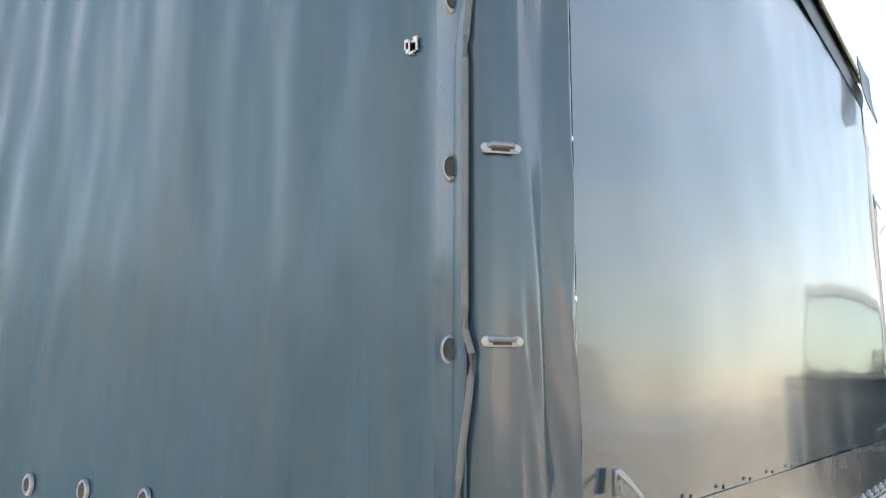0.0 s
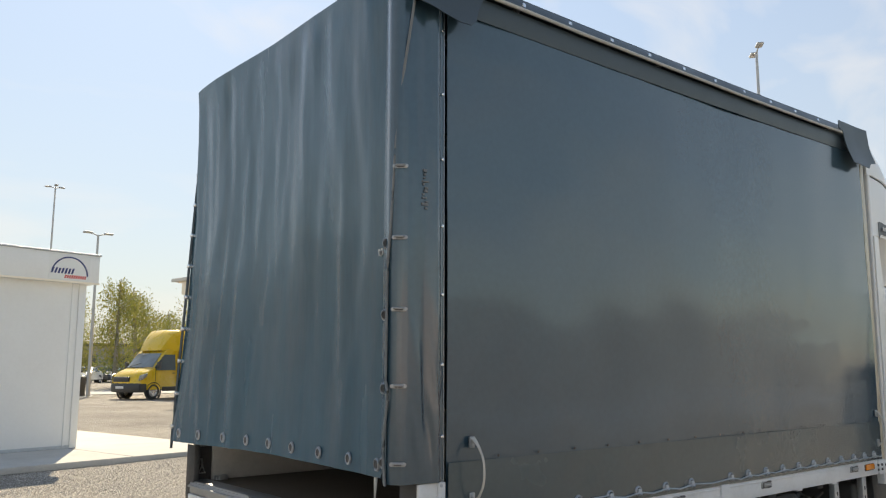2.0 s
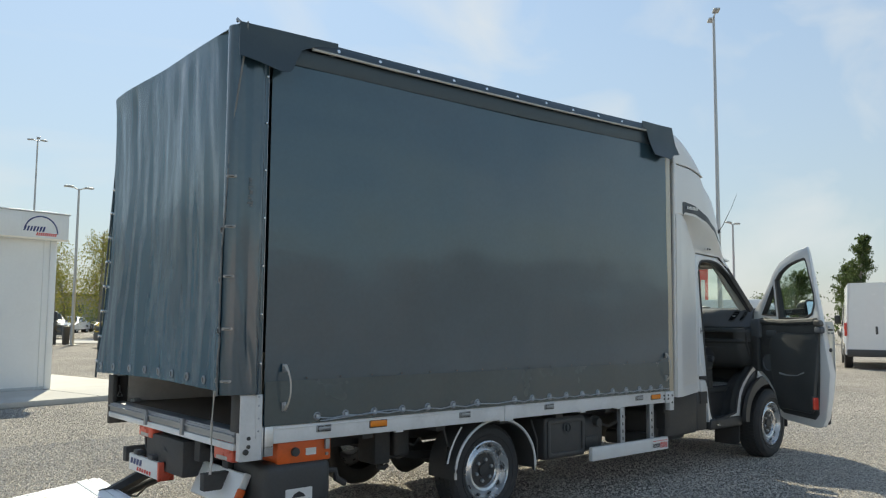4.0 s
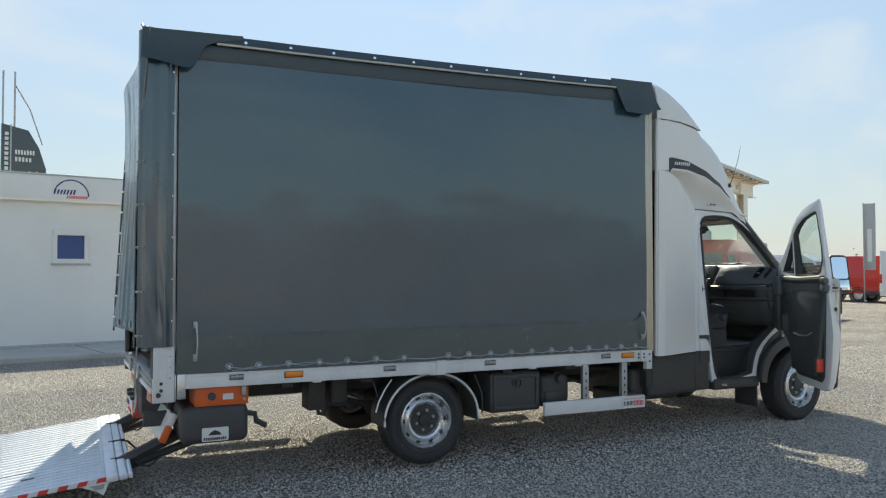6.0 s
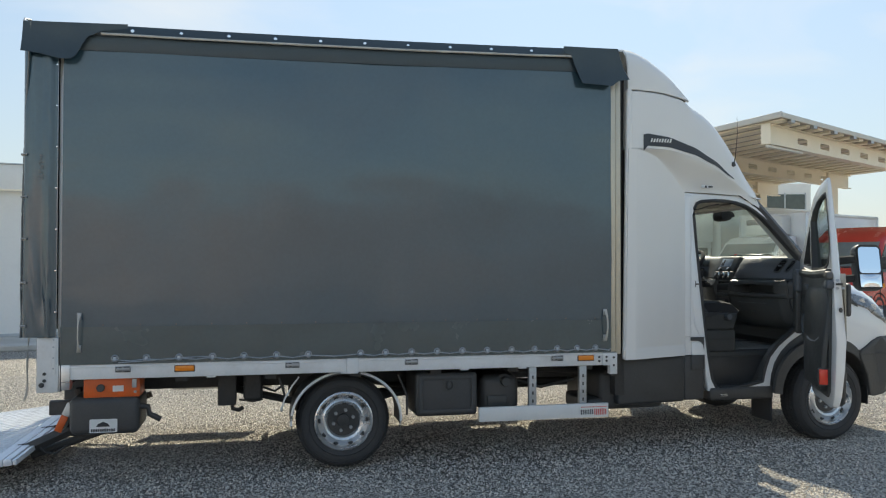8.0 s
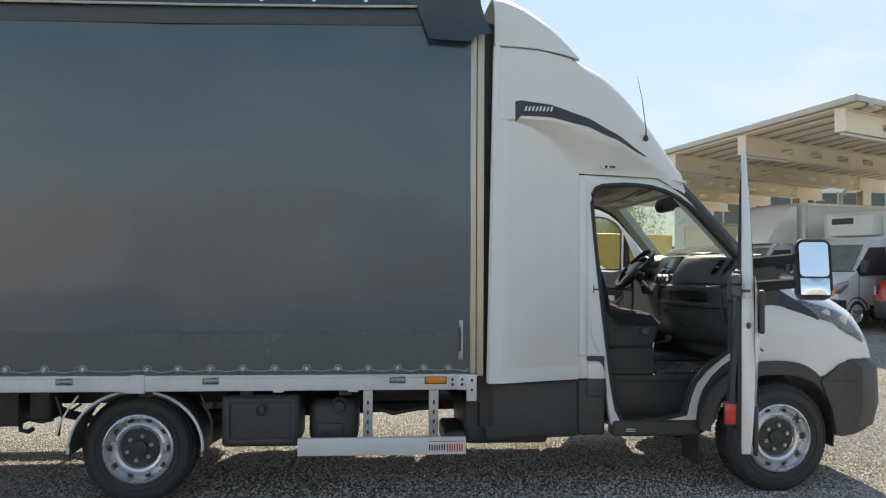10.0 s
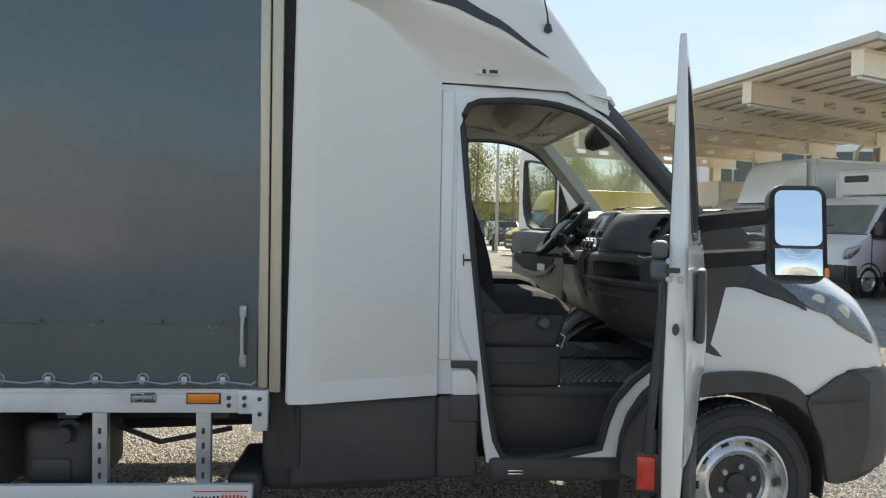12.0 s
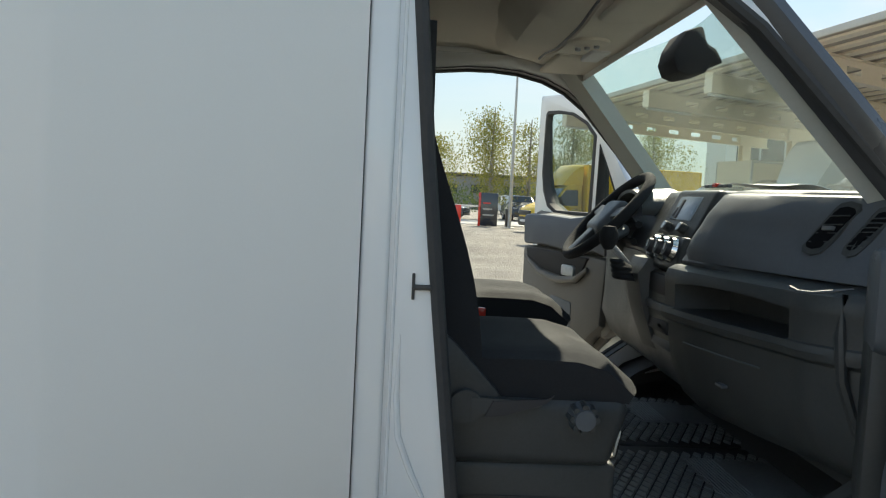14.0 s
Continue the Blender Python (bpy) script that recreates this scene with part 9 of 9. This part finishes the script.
def tree(at, h, spread, n, seed, mat, label, weeping=True, trunk_mat=M_BARK, narrow=False):
    """Tapered trunk with limbs; twigs hang from the limbs and carry the leaves."""
    r = np.random.RandomState(seed)
    t = thing("tree", label, "tree", "yard trees", at=pose(at[0], at[1], 0))
    bend = r.uniform(-0.3, 0.3, 2)
    ht = h * (0.97 if narrow else 0.86)
    spine = [Vector((bend[0] * k * k * 2, bend[1] * k * k * 2, ht * k)) for k in np.linspace(0, 1, 9)]
    bm = tube(spine, [0.022 * h * (1 - 0.9 * k) + 0.01 for k in np.linspace(0, 1, 9)], 8)
    pts = []
    nl = 26 if narrow else 20
    for i in range(nl):
        k = 0.22 + 0.76 * (i + r.rand()) / nl
        base = spine[min(8, int(k * 8))].lerp(spine[min(8, int(k * 8) + 1)], k * 8 % 1)
        a = r.uniform(0, math.tau)
        env = math.sin(math.pi * min(1.0, 0.12 + 0.92 * (k - 0.2) / 0.8)) ** 0.7
        if narrow:
            env = 1.02 - 0.92 * max(0.0, (k - 0.3) / 0.7) ** 1.6
        ln = spread * (0.35 + 0.65 * r.rand()) * env
        rise = (0.9 if narrow else 0.55) * ln
        tip = base + Vector((math.cos(a) * ln, math.sin(a) * ln, rise))
        mid = base.lerp(tip, 0.5) + Vector((0, 0, ln * 0.12))
        bm = tube([base, mid, tip], [0.006 * h * (1 - k * 0.7), 0.0035 * h * (1 - k * 0.6), 0.006], 5, bm)
        m = int(n / nl)
        q = r.rand(m) ** 0.7
        along = np.array([np.array(base.lerp(mid, 2 * w) if w < 0.5 else mid.lerp(tip, 2 * w - 1)) for w in q])
        tw = np.repeat(r.normal(0, 1, (m // 14 + 1, 3)) * np.array([0.19, 0.19, 0.10]) * spread * 0.8, 14, 0)[:m]
        hang = np.zeros((m, 3))
        hang[:, 2] = -np.abs(r.normal(0, 1, m)) * (0.34 * spread if weeping else 0.05 * spread)
        pts.append(along + tw + hang + r.normal(0, 0.022 * spread, (m, 3)))
    part("trunk", bm, trunk_mat, t, "pale bark trunk with limbs")
    P = np.concatenate(pts)
    P = P[P[:, 2] > h * 0.12]
    v, f = leaves(P, seed + 1, 0.16 if weeping else 0.15)
    me = bpy.data.meshes.new("crown")
    me.from_pydata(v.tolist(), [], f.tolist())
    me.materials.append(mat)
    c = new("crown", me)
    c.parent = t
    tagged(c, "loose crown of small hanging leaves")
    return t


BIRCH = "tall birch with thin yellowing hanging foliage"
for i, (x, y, h, s, n) in enumerate(((8.6, 52, 8.6, 3.2, 7000), (11.6, 55, 8.2, 2.2, 2600), (4.6, 53, 6.6, 2.6, 6000), (14.4, 54, 8.6, 2.6, 5000), (19.6, 52, 8.0, 3.0, 5500),
                                     (17.8, 60, 8.6, 3.2, 7000), (14.6, 63, 6.6, 2.4, 5000), (20.5, 64, 7.0, 2.6, 5000), (-8.9, 54, 9.0, 2.6, 4500), (-6.3, 55, 9.0, 2.4, 4000), (23.0, 66, 7.2, 2.6, 4000))):
    tree((x, y), h, s, int(n * 1.05), 100 + i, M_LEAF, BIRCH)
CON = "narrow dark green poplar tree"
for i, (x, y, h, s, n) in enumerate(((51.5, 18.5, 7.6, 1.25, 11000), (55.5, 16.2, 7.4, 1.15, 9000), (53.0, 19.9, 5.6, 1.3, 7000), (50.0, 22.2, 5.0, 1.9, 6000), (54, 25, 4.6, 2.2, 5000), (57, 21, 4.8, 2.2, 5000))):
    tree((x, y), h, s, n, 200 + i, M_LEAF_GREEN, CON if s < 2 else "rounded green tree in the far row", False, M_BARK, s < 2)
# hedge along the far side of the road
r_ = np.random.RandomState(9)
hp = []
for k in range(150):
    x = -50 + k * 0.95
    y = 78 + 3 * math.sin(k * 0.3)
    hp.append(np.array([x, y, 0.0]) + r_.normal(0, 1, (110, 3)) * np.array([0.8, 0.8, 0.7]) + np.array([0, 0, 0.9 + 0.6 * abs(math.sin(k * 0.7))]))
for k in range(40):
    hp.append(np.array([58 + 2 * math.sin(k), -10 + k * 1.6, 0.0]) + r_.normal(0, 1, (110, 3)) * np.array([0.8, 0.8, 0.8]) + np.array([0, 0, 1.0]))
hp = np.concatenate(hp)
hp = hp[hp[:, 2] > 0.05]
v, f = leaves(hp, 77, 0.34)
me = bpy.data.meshes.new("hedge")
me.from_pydata(v.tolist(), [], f.tolist())
me.materials.append(M_LEAF_GREEN)
tagged(new("hedge", me), "rough green hedge and scrub beyond the road", "hedge", kind="stuff")
